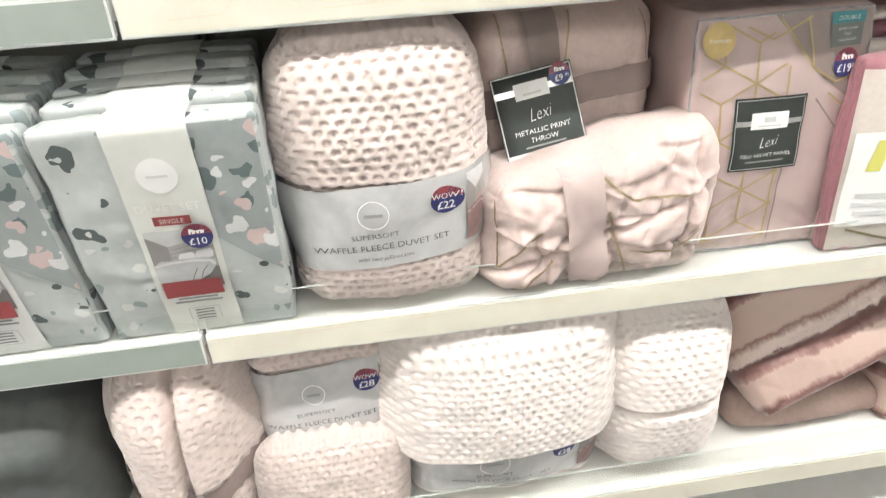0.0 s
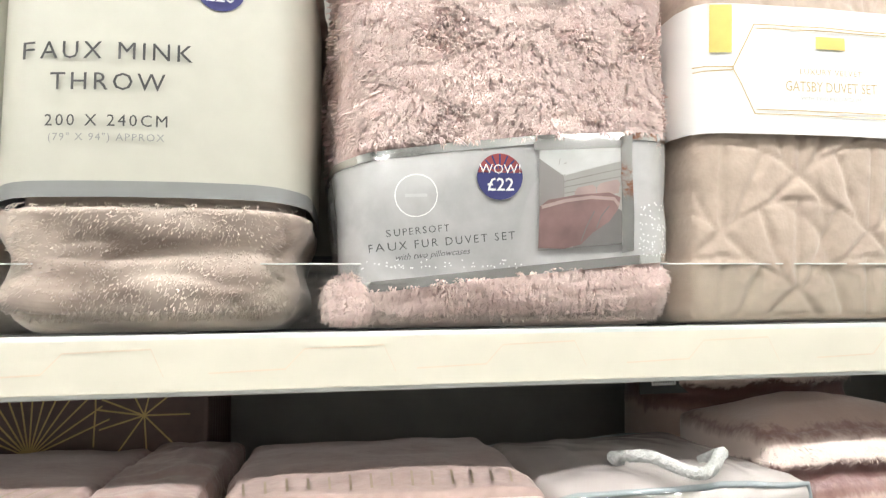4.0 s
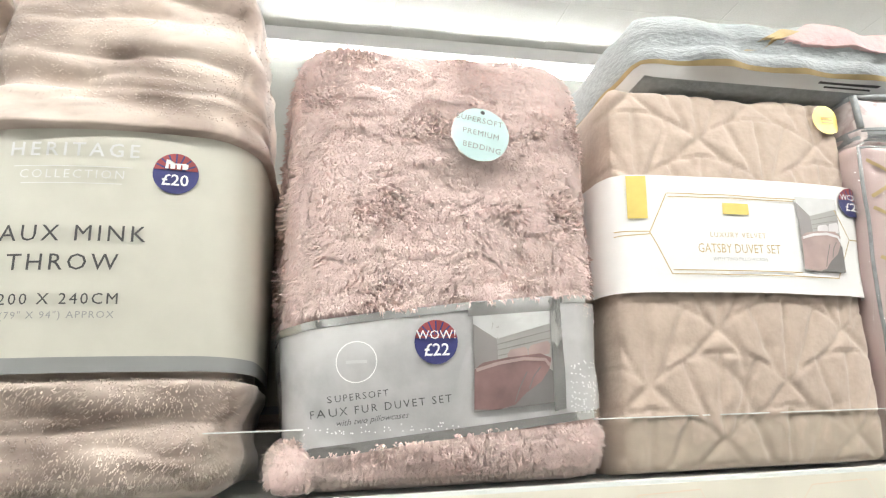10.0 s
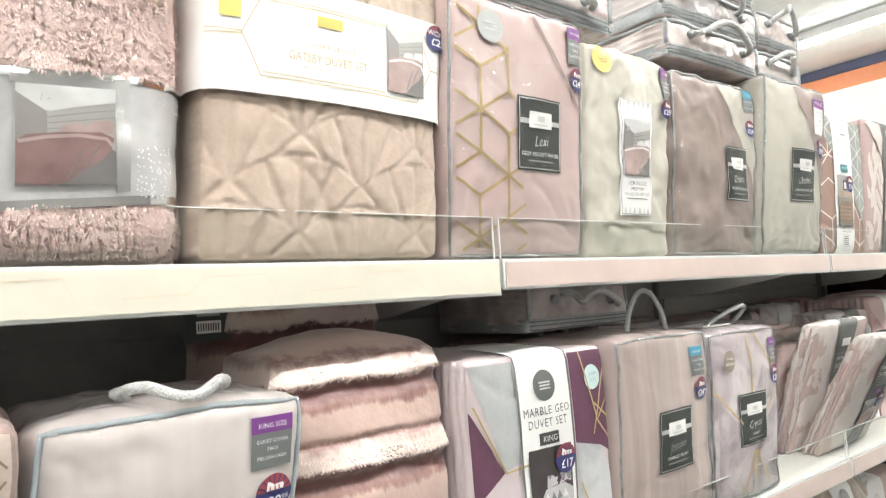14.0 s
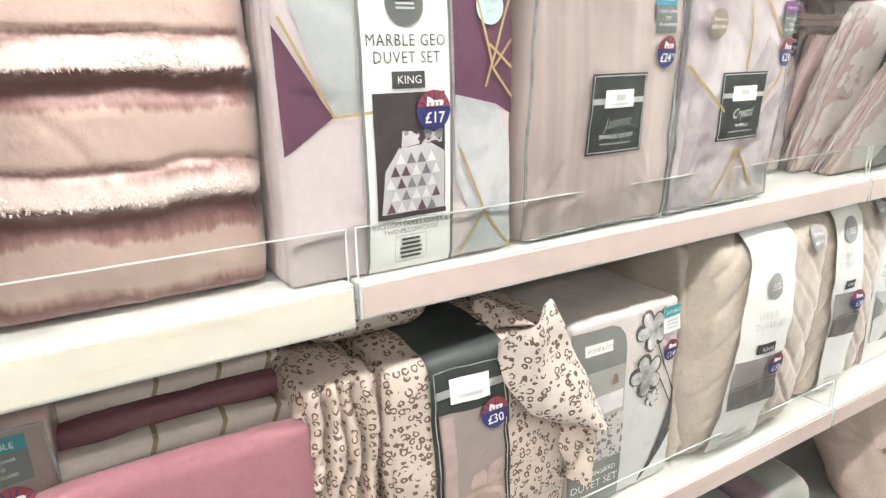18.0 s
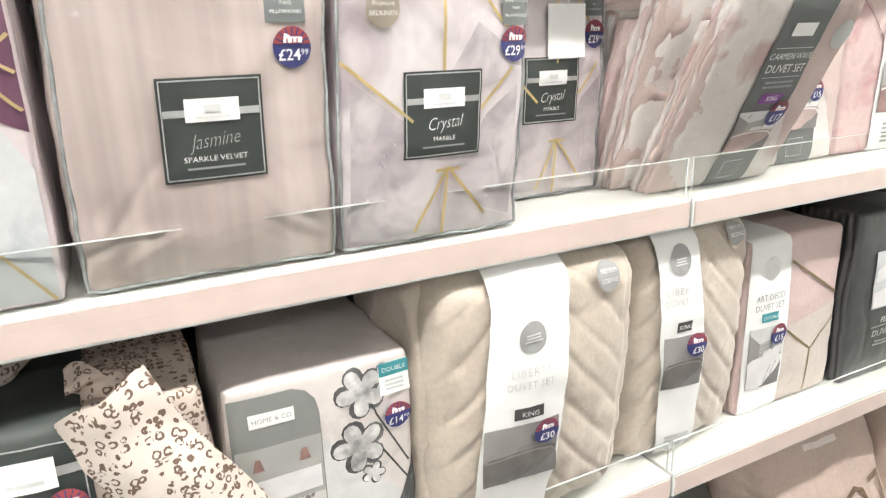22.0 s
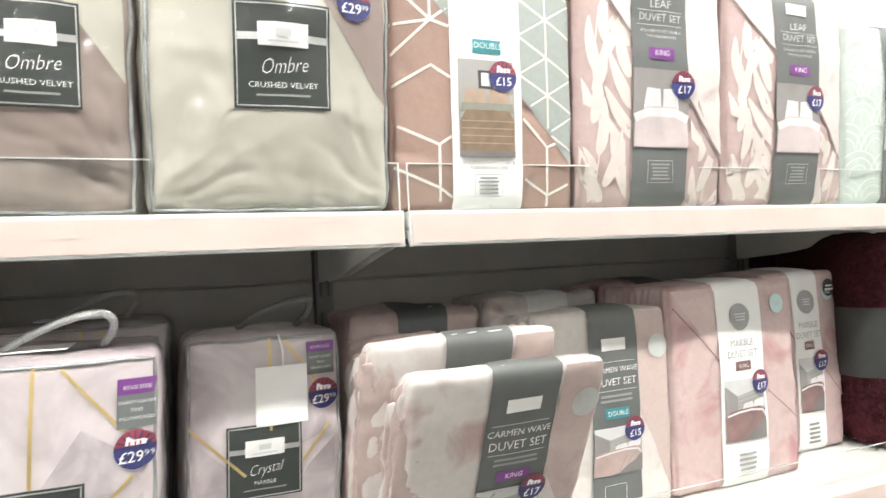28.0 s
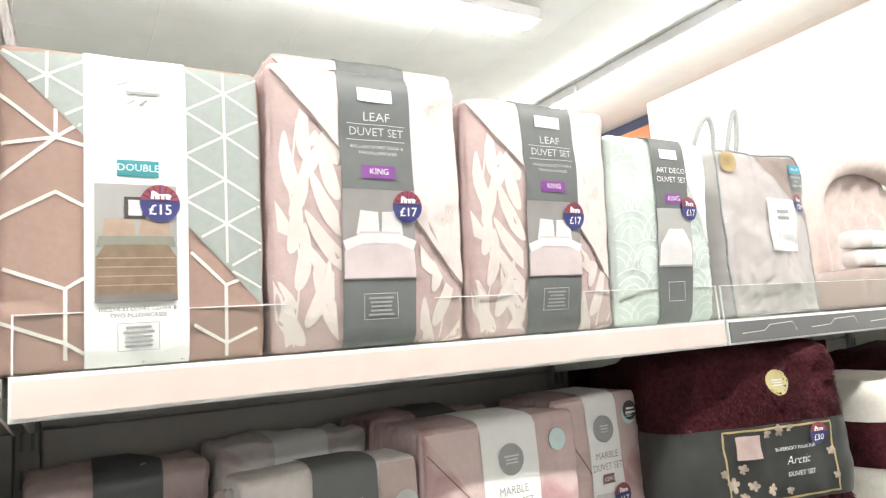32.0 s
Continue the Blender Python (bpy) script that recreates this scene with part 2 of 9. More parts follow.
def film_material():
    m = bpy.data.materials.new("clear_film")
    m.use_nodes = True
    nt = m.node_tree
    nt.nodes.clear()
    out = nt.nodes.new("ShaderNodeOutputMaterial")
    mix = nt.nodes.new("ShaderNodeMixShader")
    tr = nt.nodes.new("ShaderNodeBsdfTransparent")
    tr.inputs[0].default_value = (0.97, 0.97, 0.97, 1)
    gl = nt.nodes.new("ShaderNodeBsdfGlossy")
    gl.inputs["Roughness"].default_value = 0.05
    tc = nt.nodes.new("ShaderNodeTexCoord")
    nz = nt.nodes.new("ShaderNodeTexNoise")
    nz.noise_type = "RIDGED_MULTIFRACTAL"
    nz.inputs["Scale"].default_value = 9
    nz.inputs["Detail"].default_value = 2.5
    nz.inputs["Distortion"].default_value = 1.5
    nt.links.new(tc.outputs["Object"], nz.inputs["Vector"])
    bp = nt.nodes.new("ShaderNodeBump")
    bp.inputs["Strength"].default_value = 0.3
    bp.inputs["Distance"].default_value = 0.02
    nt.links.new(nz.outputs["Fac"], bp.inputs["Height"])
    nt.links.new(bp.outputs[0], gl.inputs["Normal"])
    mix.inputs[0].default_value = 0.045
    nt.links.new(tr.outputs[0], mix.inputs[1])
    nt.links.new(gl.outputs[0], mix.inputs[2])
    nt.links.new(mix.outputs[0], out.inputs[0])
    return m


FILM = film_material()

# ---- helpers for things ----


def mesh_ob(name, verts, faces, material, parent=None, label="", smooth=True):
    me = bpy.data.meshes.new(name)
    me.from_pydata([tuple(v) for v in verts], [], faces)
    me.materials.append(material)
    if smooth:
        me.polygons.foreach_set("use_smooth", [True] * len(me.polygons))
    me.update()
    ob = new(name, me)
    ob.parent = parent
    if label:
        tagged(ob, label)
    return ob


def part(name, bm, material, parent, label="", smooth=False):
    me = bpy.data.meshes.new(name)
    bm.to_mesh(me)
    bm.free()
    me.materials.append(material)
    if smooth:
        me.polygons.foreach_set("use_smooth", [True] * len(me.polygons))
    ob = new(name, me)
    ob.parent = parent
    if label:
        tagged(ob, label)
    return ob


def block_bm(x0, y0, z0, x1, y1, z1, bevel=0.0, bm=None):
    own = bmesh.new()
    r = bmesh.ops.create_cube(own, size=1.0)
    for v in own.verts:
        v.co = ((x0 + x1) / 2 + v.co.x * (x1 - x0), (y0 + y1) / 2 + v.co.y * (y1 - y0), (z0 + z1) / 2 + v.co.z * (z1 - z0))
    if bevel:
        bmesh.ops.bevel(own, geom=own.edges[:], offset=bevel, segments=2, affect="EDGES", profile=0.5)
    return own


def block(name, x0, y0, z0, x1, y1, z1, material, parent=None, label="", bevel=0.0):
    return part(name, block_bm(x0, y0, z0, x1, y1, z1, bevel), material, parent, label)


def thing(name, m, label, category, group="", kind=""):
    ob = new(name)
    ob.empty_display_size = 0.05
    ob.matrix_basis = m
    return tagged(ob, label, category, group, kind)


def tube(name, pts, r, material, parent, label="", n=7, closed=False):
    pts = [Vector(p) for p in pts]
    verts, faces = [], []
    k = len(pts)
    for i, p in enumerate(pts):
        a = pts[(i - 1) % k] if closed else pts[max(i - 1, 0)]
        b = pts[(i + 1) % k] if closed else pts[min(i + 1, k - 1)]
        d = (b - a).normalized()
        s = d.cross(Vector((0, 1, 0.01)))
        if s.length < 0.05:
            s = d.cross(Vector((1, 0, 0)))
        s.normalize()
        u = s.cross(d)
        for j in range(n):
            w = 2 * math.pi * j / n
            verts.append(p + r * (math.cos(w) * s + math.sin(w) * u))
    for i in range(k if closed else k - 1):
        for j in range(n):
            i2 = (i + 1) % k
            faces.append((i * n + j, i * n + (j + 1) % n, i2 * n + (j + 1) % n, i2 * n + j))
    if not closed:
        faces += [tuple(range(n))[::-1], tuple((k - 1) * n + j for j in range(n))]
    return mesh_ob(name, verts, faces, material, parent, label)


def arc(a, b, rise, n=14, out=0.0, skew=0.0):
    a, b = Vector(a), Vector(b)
    pts = []
    for i in range(n + 1):
        s = i / n
        h = (math.sin(math.pi * s)) ** 0.6
        pts.append(a.lerp(b, s) + Vector((skew * h, -out * h, rise * h)))
    return pts


FONT_CACHE = {}


def text_shape(body, shear=0.0, thin=0.0, space=1.0):
    """Vertices and faces of a line of text of height 1, centred."""
    key = (body, shear, thin, space)
    if key not in FONT_CACHE:
        cu = bpy.data.curves.new("text", "FONT")
        cu.body, cu.size, cu.align_x, cu.align_y, cu.resolution_u, cu.shear = body, 1.0, "CENTER", "CENTER", 2, shear
        cu.offset, cu.space_character = -thin, space
        ob = bpy.data.objects.new("text", cu)
        me = bpy.data.meshes.new_from_object(ob)
        FONT_CACHE[key] = ([v.co.copy() for v in me.vertices], [tuple(p.vertices) for p in me.polygons])
        bpy.data.objects.remove(ob)
        bpy.data.curves.remove(cu)
        bpy.data.meshes.remove(me)
    return FONT_CACHE[key]


def fbm(p, octaves=3):
    return noise.fractal(p, 1.0, 2.0, octaves)


class Soft:
    """A soft, rounded pack that stands on its base: x across, y into the shelf, z up, with its front at y = 0."""

    def __init__(self, w, d, h, r=0.02, bulge=0.01, amp=0.002, scale=9.0, seed=0, front=None, taper=0.0, lean=0.0, skew=0.0):
        self.lean, self.skew, self.all_round, self.quilt, self.leaves, self.lines, self.gather, self.layers, self.rise, self.calm = lean, skew, False, None, 0.0, [], 0.0, 0.0, 0.0, False
        self.w, self.d, self.h, self.r, self.bulge, self.amp, self.scale, self.seed, self.front, self.taper = w, d, h, min(r, w / 2.05, d / 2.05, h / 2.05), bulge, amp, scale, seed, front, taper

    def at(self, p, o=0.0):
        w, d, h, r = self.w, self.d, self.h, self.r
        q = Vector((max(-w / 2 + r, min(w / 2 - r, p[0])), max(r, min(d - r, p[1])), max(r, min(h - r, p[2]))))
        n = Vector(p) - q
        n = n.normalized() if n.length > 1e-7 else Vector((0, -1, 0))
        P = q + n * r
        a, b, c = 1 - (2 * P.x / w) ** 2, 1 - (2 * P.y / d - 1) ** 2, 1 - (2 * P.z / h - 1) ** 2
        a, b, c = max(a, 0), max(b, 0), max(c, 0)
        g = self.bulge
        move = n.y ** 2 * g * a ** 0.7 * c ** 0.7 + n.x ** 2 * g * 0.6 * b * c + (n.z ** 2 * g * 0.7 * a * b if n.z > 0 else 0)
        if self.amp and n.z > -0.5 and not (self.calm and o >= 0.004):
            s = Vector((P.x, P.y, P.z)) * self.scale + Vector((self.seed * 7.3, self.seed * 1.7, 0))
            move += self.amp * (fbm(s) + 0.35 * (noise.ridged_multi_fractal(s * 1.7, 1.0, 2.0, 2, 1.0, 2.0) - 1.0))
        if self.lines and n.y < 0 and o < 0.0025:
            for x0, z0, cx, cz, length, dep, wd in self.lines:
                ax, az = P.x - x0, P.z - z0
                s = (ax * cx + az * cz) / length
                if 0 < s < 1:
                    e = (ax * cz - az * cx) + 0.004 * math.sin(9 * s + x0 * 40)
                    if abs(e) < 4 * wd:
                        k = abs(e) / wd
                        move -= dep * math.sin(math.pi * s) ** 0.5 * n.y * n.y * (math.exp(-k) if e > 0 else math.exp(-k * 2.6))
        if self.gather and abs(n.z) < 0.9 and o < 0.0025:
            e = max(math.exp(-P.z / 0.03), 0.7 * math.exp(-(h - P.z) / 0.022))
            if e > 0.05:
                move += self.gather * e * (noise.ridged_multi_fractal(Vector((P.x * 26 + self.seed, P.y * 20, P.z * 9)), 1.0, 2.0, 2, 1.0, 2.0) - 1.2)
        if self.layers and abs(n.x) > 0.5:
            wob = 0.6 * noise.noise((P.y * 12, P.z * 5, self.seed * 3.1))
            move -= 0.6 * self.layers * (1 - abs(math.sin(math.pi * (P.z / self.layers + wob)))) ** 1.5
        if self.leaves and abs(n.x) > 0.6:
            wob = 0.5 * noise.noise((P.x * 9, P.z * 9, self.seed + P.y * 4))
            move -= 0.4 * self.leaves * min(1.0, abs(n.y + 1) * 3) * (1 - abs(math.sin(math.pi * (P.y / self.leaves + wob)))) ** 2
        if self.quilt is not None and o >= 0.004:
            move += self.quilt
        elif self.front and (n.y < 0 or self.all_round):
            if self.all_round:
                wt = 1.0 if n.z > -0.5 else 0.0
                move += wt * self.front(P.x if abs(n.x) < 0.7 else P.y, P.z + max(0.0, n.z) * P.y)
            else:
                move += n.y ** 2 * self.front(P.x, P.z)
        if P.z < r * 1.2 and n.z < -0.5:
            move = 0
        P = P + n * (move + 0.7 * o)
        if self.rise:
            P.z *= 1 + self.rise * P.x / w
        if self.taper:
            P.x *= 1 + self.taper * (P.z / h - 0.5)
        P.y += self.lean * P.z
        P.x += self.skew * P.z
        if P.z < 0.0015:
            P.z = 0.0015
        return P

    def crumple(self, n, dep, wd, seed=None):
        """Random creases across the front."""
        rng = random.Random(self.seed * 31 + 7 if seed is None else seed)
        for _ in range(n):
            a = rng.choice((0.15, -0.2, 0.8, -0.8, 1.3, -1.4, 2.6)) + rng.uniform(-0.3, 0.3)
            self.lines.append((rng.uniform(-0.5, 0.42) * self.w, rng.uniform(0.02, 0.95) * self.h, math.cos(a), math.sin(a), rng.uniform(0.25, 0.75) * self.w, dep * rng.uniform(0.5, 1.2) * rng.choice((1, 1, -0.45)), wd * rng.uniform(0.7, 1.5)))

    def f(self, u, v, o=0.0):
        return self.at(((u - 0.5) * self.w, 0.0, v * self.h), o)

    def uv(self, x, z):
        """Where a point of the shop at (x, z) lies on the front, as (u, v)."""
        dz = z - self.base[1]
        return (x - self.base[0] - self.skew * dz) / self.w + 0.5, dz / self.h

    def box(self, x0, z0, x1, z1):
        return (*self.uv(x0, z0), *self.uv(x1, z1))

    def body(self, name, material, parent, label="", res=0.012, front_res=None):
        w, d, h = self.w, self.d, self.h
        fr = front_res or (min(res, 0.0045) if self.lines or self.gather else res)
        nx, ny, nz = max(4, int(w / fr)), max(3, int(d / (self.leaves / 5 if self.leaves else res * 2))), max(4, int(h / fr))
        index, verts, faces = {}, [], []

        def vid(i, j, k):
            if (i, j, k) not in index:
                index[i, j, k] = len(verts)
                verts.append(self.at(((i / nx - 0.5) * w, j / ny * d, k / nz * h)))
            return index[i, j, k]

        for i in range(nx):
            for k in range(nz):
                faces.append((vid(i, 0, k), vid(i + 1, 0, k), vid(i + 1, 0, k + 1), vid(i, 0, k + 1)))
                faces.append((vid(i, ny, k), vid(i, ny, k + 1), vid(i + 1, ny, k + 1), vid(i + 1, ny, k)))
        for j in range(ny):
            for k in range(nz):
                faces.append((vid(0, j, k), vid(0, j, k + 1), vid(0, j + 1, k + 1), vid(0, j + 1, k)))
                faces.append((vid(nx, j, k), vid(nx, j + 1, k), vid(nx, j + 1, k + 1), vid(nx, j, k + 1)))
        for i in range(nx):
            for j in range(ny):
                faces.append((vid(i, j, nz), vid(i + 1, j, nz), vid(i + 1, j + 1, nz), vid(i, j + 1, nz)))
                faces.append((vid(i, j, 0), vid(i, j + 1, 0), vid(i + 1, j + 1, 0), vid(i + 1, j, 0)))
        return mesh_ob(name, verts, faces, material, parent, label)

    def grid(self, name, corners, material, parent, o=0.002, label="", step=0.015):
        """A patch on the front between four corners (u, v): bottom left, bottom right, top right, top left."""
        c = [Vector(k) for k in corners]
        lu = max((c[1] - c[0]).length * self.w, 0.01)
        lv = max((c[3] - c[0]).length * self.h, 0.01)
        nu, nv = max(2, int(lu / step)), max(2, int(lv / step))
        verts, faces = [], []
        for j in range(nv + 1):
            for i in range(nu + 1):
                a, b = i / nu, j / nv
                q = c[0].lerp(c[1], a).lerp(c[3].lerp(c[2], a), b)
                verts.append(self.f(q.x, q.y, o))
        for j in range(nv):
            for i in range(nu):
                k = j * (nu + 1) + i
                faces.append((k, k + 1, k + nu + 2, k + nu + 1))
        return mesh_ob(name, verts, faces, material, parent, label)

    def rect(self, name, u0, v0, u1, v1, material, parent, o=0.002, label=""):
        return self.grid(name, ((u0, v0), (u1, v0), (u1, v1), (u0, v1)), material, parent, o, label)

    def poly(self, name, pts, material, parent, o=0.003, label="", rings=3, smooth=True):
        """A patch with a free outline of (u, v) points, star-shaped about its middle."""
        dense = []
        for a, b in zip(pts, pts[1:] + pts[:1]):
            k = max(1, int(math.hypot((b[0] - a[0]) * self.w, (b[1] - a[1]) * self.h) / 0.01))
            dense += [(a[0] + (b[0] - a[0]) * i / k, a[1] + (b[1] - a[1]) * i / k) for i in range(k)]
        cu, cv = sum(p[0] for p in dense) / len(dense), sum(p[1] for p in dense) / len(dense)
        n = len(dense)
        rings = max(rings, int(max(math.hypot((p[0] - cu) * self.w, (p[1] - cv) * self.h) for p in dense) / 0.01))
        verts, faces = [self.f(cu, cv, o)], []
        for r in range(1, rings + 1):
            s = r / rings
            verts += [self.f(cu + (p[0] - cu) * s, cv + (p[1] - cv) * s, o) for p in dense]
        for i in range(n):
            j = (i + 1) % n
            faces.append((0, 1 + i, 1 + j))
            for r in range(rings - 1):
                a = 1 + r * n
                faces.append((a + i, a + n + i, a + n + j, a + j))
        return mesh_ob(name, verts, faces, material, parent, label)

    def polys(self, name, outlines, material, parent, o=0.003, label=""):
        """Several printed shapes of one motif as one part."""
        verts, faces = [], []
        for pts in outlines:
            cu, cv = sum(p[0] for p in pts) / len(pts), sum(p[1] for p in pts) / len(pts)
            base, n = len(verts), len(pts)
            verts.append(self.f(cu, cv, o))
            for s in (0.5, 1.0):
                verts += [self.f(cu + (p[0] - cu) * s, cv + (p[1] - cv) * s, o) for p in pts]
            for i in range(n):
                j = (i + 1) % n
                faces.append((base, base + 1 + i, base + 1 + j))
                faces.append((base + 1 + i, base + 1 + n + i, base + 1 + n + j, base + 1 + j))
        return mesh_ob(name, verts, faces, material, parent, label)

    def disc(self, name, u, v, r, material, parent, o=0.004, label="", a0=0.0, a1=360.0, n=28):
        pts = [(u + r * math.cos(math.radians(a0 + (a1 - a0) * i / n)) / self.w, v + r * math.sin(math.radians(a0 + (a1 - a0) * i / n)) / self.h) for i in range(n + (0 if a1 - a0 >= 360 else 1))]
        return self.poly(name, pts, material, parent, o, label, rings=2)

    def ribbon(self, name, lines, width, material, parent, o=0.0025, label=""):
        """Thin printed or stitched lines, each a list of (u, v) points."""
        name = "gold_tracery" if name == "gold_lines" and len(lines) > 12 else name
        if name == "gold_lines":
            return [self.ribbon("gold_line", [ln], width, material, parent, o + 0.0002 * k, label) for k, ln in enumerate(lines)]
        verts, faces = [], []
        for pts in lines:
            dense = []
            for a, b in zip(pts, pts[1:]):
                k = max(1, int(math.hypot((b[0] - a[0]) * self.w, (b[1] - a[1]) * self.h) / 0.008))
                dense += [(a[0] + (b[0] - a[0]) * i / k, a[1] + (b[1] - a[1]) * i / k) for i in range(k)]
            dense.append(pts[-1])
            base = len(verts)
            for i, p in enumerate(dense):
                a, b = dense[max(i - 1, 0)], dense[min(i + 1, len(dense) - 1)]
                d = Vector(((b[0] - a[0]) * self.w, (b[1] - a[1]) * self.h))
                d = d.normalized() if d.length else Vector((1, 0))
                su, sv = -d.y * width / 2 / self.w, d.x * width / 2 / self.h
                verts += [self.f(p[0] + su, p[1] + sv, o), self.f(p[0] - su, p[1] - sv, o)]
            for i in range(len(dense) - 1):
                k = base + 2 * i
                faces.append((k, k + 1, k + 3, k + 2))
        ob = mesh_ob(name, verts, faces, material, parent, label)
        return tagged(ob, kind="stuff") if len(lines) > 12 else ob

    def text(self, body, u, v, size, material, parent, o=0.004, shear=0.0, turn=0.0, wide=1.0, name="printed_text", thin=0.006, space=1.0):
        vs, fs = text_shape(body, shear, thin, space)
        ca, sa = math.cos(math.radians(turn)), math.sin(math.radians(turn))
        verts = []
        for p in vs:
            x, z = p.x * size * wide, p.y * size
            verts.append(self.f(u + (x * ca - z * sa) / self.w, v + (x * sa + z * ca) / self.h, o + 0.001))
        return mesh_ob(name, verts, fs, material, parent, "", False)

    def belt(self, name, v0, v1, material, parent, depth=0.1, o=0.002, tilt=0.0, label="", u0=0.0, u1=1.0, left=True, right=True, wave=0.0):
        """A card sleeve round the front and a way along both sides."""
        w = self.w
        path = []
        nd, nf = max(2, int(depth / 0.015)), max(6, int(w * (u1 - u0) / 0.012))
        if left and u0 == 0:
            path += [(-w / 2, depth * (1 - i / nd)) for i in range(nd)]
        path += [((u0 + (u1 - u0) * i / nf - 0.5) * w, 0.0) for i in range(nf + 1)]
        if right and u1 == 1:
            path += [(w / 2, depth * (i + 1) / nd) for i in range(nd)]
        nv = max(2, int((v1 - v0) * self.h / 0.015))
        verts, faces = [], []
        k = len(path)
        for j in range(nv + 1):
            for x, y in path:
                z = (v0 + (v1 - v0) * j / nv) * self.h + tilt * x
                if wave:
                    z += wave * noise.noise((x * 26, j * 0.9, self.seed + v0 * 31)) + wave * 0.5 * noise.noise((x * 90, j, v0 * 17))
                verts.append(self.at((x, y, z), o))
        for j in range(nv):
            for i in range(k - 1):
                a = j * k + i
                faces.append((a, a + 1, a + k + 1, a + k))
        return mesh_ob(name, verts, faces, material, parent, label)

    def band(self, name, u0, u1, material, parent, depth=0.15, o=0.002, label="", v0=0.0, lean=0.0):
        """A card band up the front and over the top."""
        h = self.h
        nf, nd = max(6, int(h * (1 - v0) / 0.012)), max(2, int(depth / 0.015))
        path = [(0.0, (v0 + (1 - v0) * i / nf) * h) for i in range(nf + 1)] + [(depth * (i + 1) / nd, h) for i in range(nd)]
        nu = max(3, int((u1 - u0) * self.w / 0.015))
        verts, faces = [], []
        for i in range(nu + 1):
            for y, z in path:
                x = (u0 + (u1 - u0) * i / nu - 0.5 + lean * (z / h - 0.5)) * self.w
                verts.append(self.at((x, y, z), o))
        k = len(path)
        for i in range(nu):
            for j in range(k - 1):
                a = i * k + j
                faces.append((a, a + k, a + k + 1, a + 1))
        return mesh_ob(name, verts, faces, material, parent, label)

    def edging(self, material, parent, r=0.004, label="thin clear grey piping"):
        """Piping along the edges of the front and of the back."""
        r *= 0.45
        self.film(parent)
        for y in (0.0, self.d):
            pts = []
            e = self.r * 0.3
            w, h = self.w, self.h
            for a, b in (((-w / 2 + e, e), (w / 2 - e, e)), ((w / 2 - e, e), (w / 2 - e, h - e)), ((w / 2 - e, h - e), (-w / 2 + e, h - e)), ((-w / 2 + e, h - e), (-w / 2 + e, e))):
                k = 16
                for i in range(k):
                    s = i / k
                    x, z = a[0] + (b[0] - a[0]) * s, a[1] + (b[1] - a[1]) * s
                    P = self.at((x, y, z), 0.002) + 0.003 * noise.noise_vector((x * 18, y * 9 + self.seed, z * 18))
                    P.z = max(P.z, r)
                    pts.append(P)
            tube("piping", pts, r, material, parent, label if y == 0 else "", 6, True)

    def film(self, parent, rough_edge=0.006):
        """The loose clear film round a bag, crinkled along its edges."""
        w, d, h = self.w, self.d, self.h
        e = 0.006
        nx, nz, nd = int(w / e), int(h / e), max(3, int(0.06 / e))

        def P(x, y, z):
            m = min(w / 2 - abs(x), z, h - z) if y < 0.001 else 0.0
            k = math.exp(-max(m, 0) / 0.03)
            q = Vector((x * 34 + self.seed * 3, y * 34, z * 34))
            return self.at((x, y, z), 0.0045) + (Vector((0, -1, 0)) if y < 0.001 else Vector((math.copysign(0.6, x), -0.3, 0.5))) * rough_edge * (0.15 + k) * abs(noise.noise(q) + 0.5 * noise.noise(q * 2.3))

        path = [(-w / 2, 0.06 * (1 - i / nd)) for i in range(nd)] + [((i / nx - 0.5) * w, 0.0) for i in range(nx + 1)] + [(w / 2, 0.06 * (i + 1) / nd) for i in range(nd)]
        rows = [(k / nz * h, 0.0) for k in range(1, nz + 1)] + [(h, 0.06 * (i + 1) / nd) for i in range(nd)]
        verts, faces, c = [], [], len(path)
        for z, back in rows:
            for x, y in path:
                verts.append(P(x, max(y, back), z))
        for j in range(len(rows) - 1):
            for i in range(c - 1):
                a = j * c + i
                faces.append((a, a + 1, a + c + 1, a + c))
        return mesh_ob("clear_film", verts, faces, FILM, parent, "crinkled clear plastic film")

    # printed matter
    def sticker(self, u, v, price, parent, r=0.021, kind="logo", o=0.005, small=""):
        """A round price sticker: rays over navy, and the price."""
        s = self.disc("price_sticker", u, v, r, NAVY, parent, o, "round navy and red price sticker")
        self.disc("sticker_top", u, v + 0.04 * r / self.h, r * 0.97, RED, s, o + 0.0008, "", 8, 172, 20)
        rays = []
        for k in range(7):
            a = math.radians(25 + k * 130 / 6)
            c, d = math.cos(a), math.sin(a)
            rays.append([(u + 0.3 * r * c / self.w, v + (0.04 + 0.3 * d) * r / self.h), (u + 0.93 * r * c / self.w, v + (0.04 + 0.93 * d) * r / self.h)])
        self.ribbon("sticker_rays", rays, r * 0.07, NAVY, s, o + 0.0014)
        if kind == "wow":
            self.text("WOW!", u, v + 0.3 * r / self.h, r * 0.58, PAPER, s, o + 0.002, thin=0.0)
        else:
            m = self.poly("emblem", [(u + (x * r + 0.06 * r * z) / self.w, v + (0.36 + z) * r / self.h) for x, z in ((-0.46, -0.14), (0.5, -0.14), (0.54, 0.08), (0.42, 0.15), (-0.2, 0.13), (-0.3, 0.3), (-0.44, 0.3))], PAPER, s, o + 0.002)
            self.ribbon("emblem_gap", [[(u + x * r / self.w, v + 0.2 * r / self.h), (u + x * r / self.w, v + 0.42 * r / self.h)] for x in (-0.28, 0.0, 0.24)], r * 0.07, RED, m, o + 0.0027)
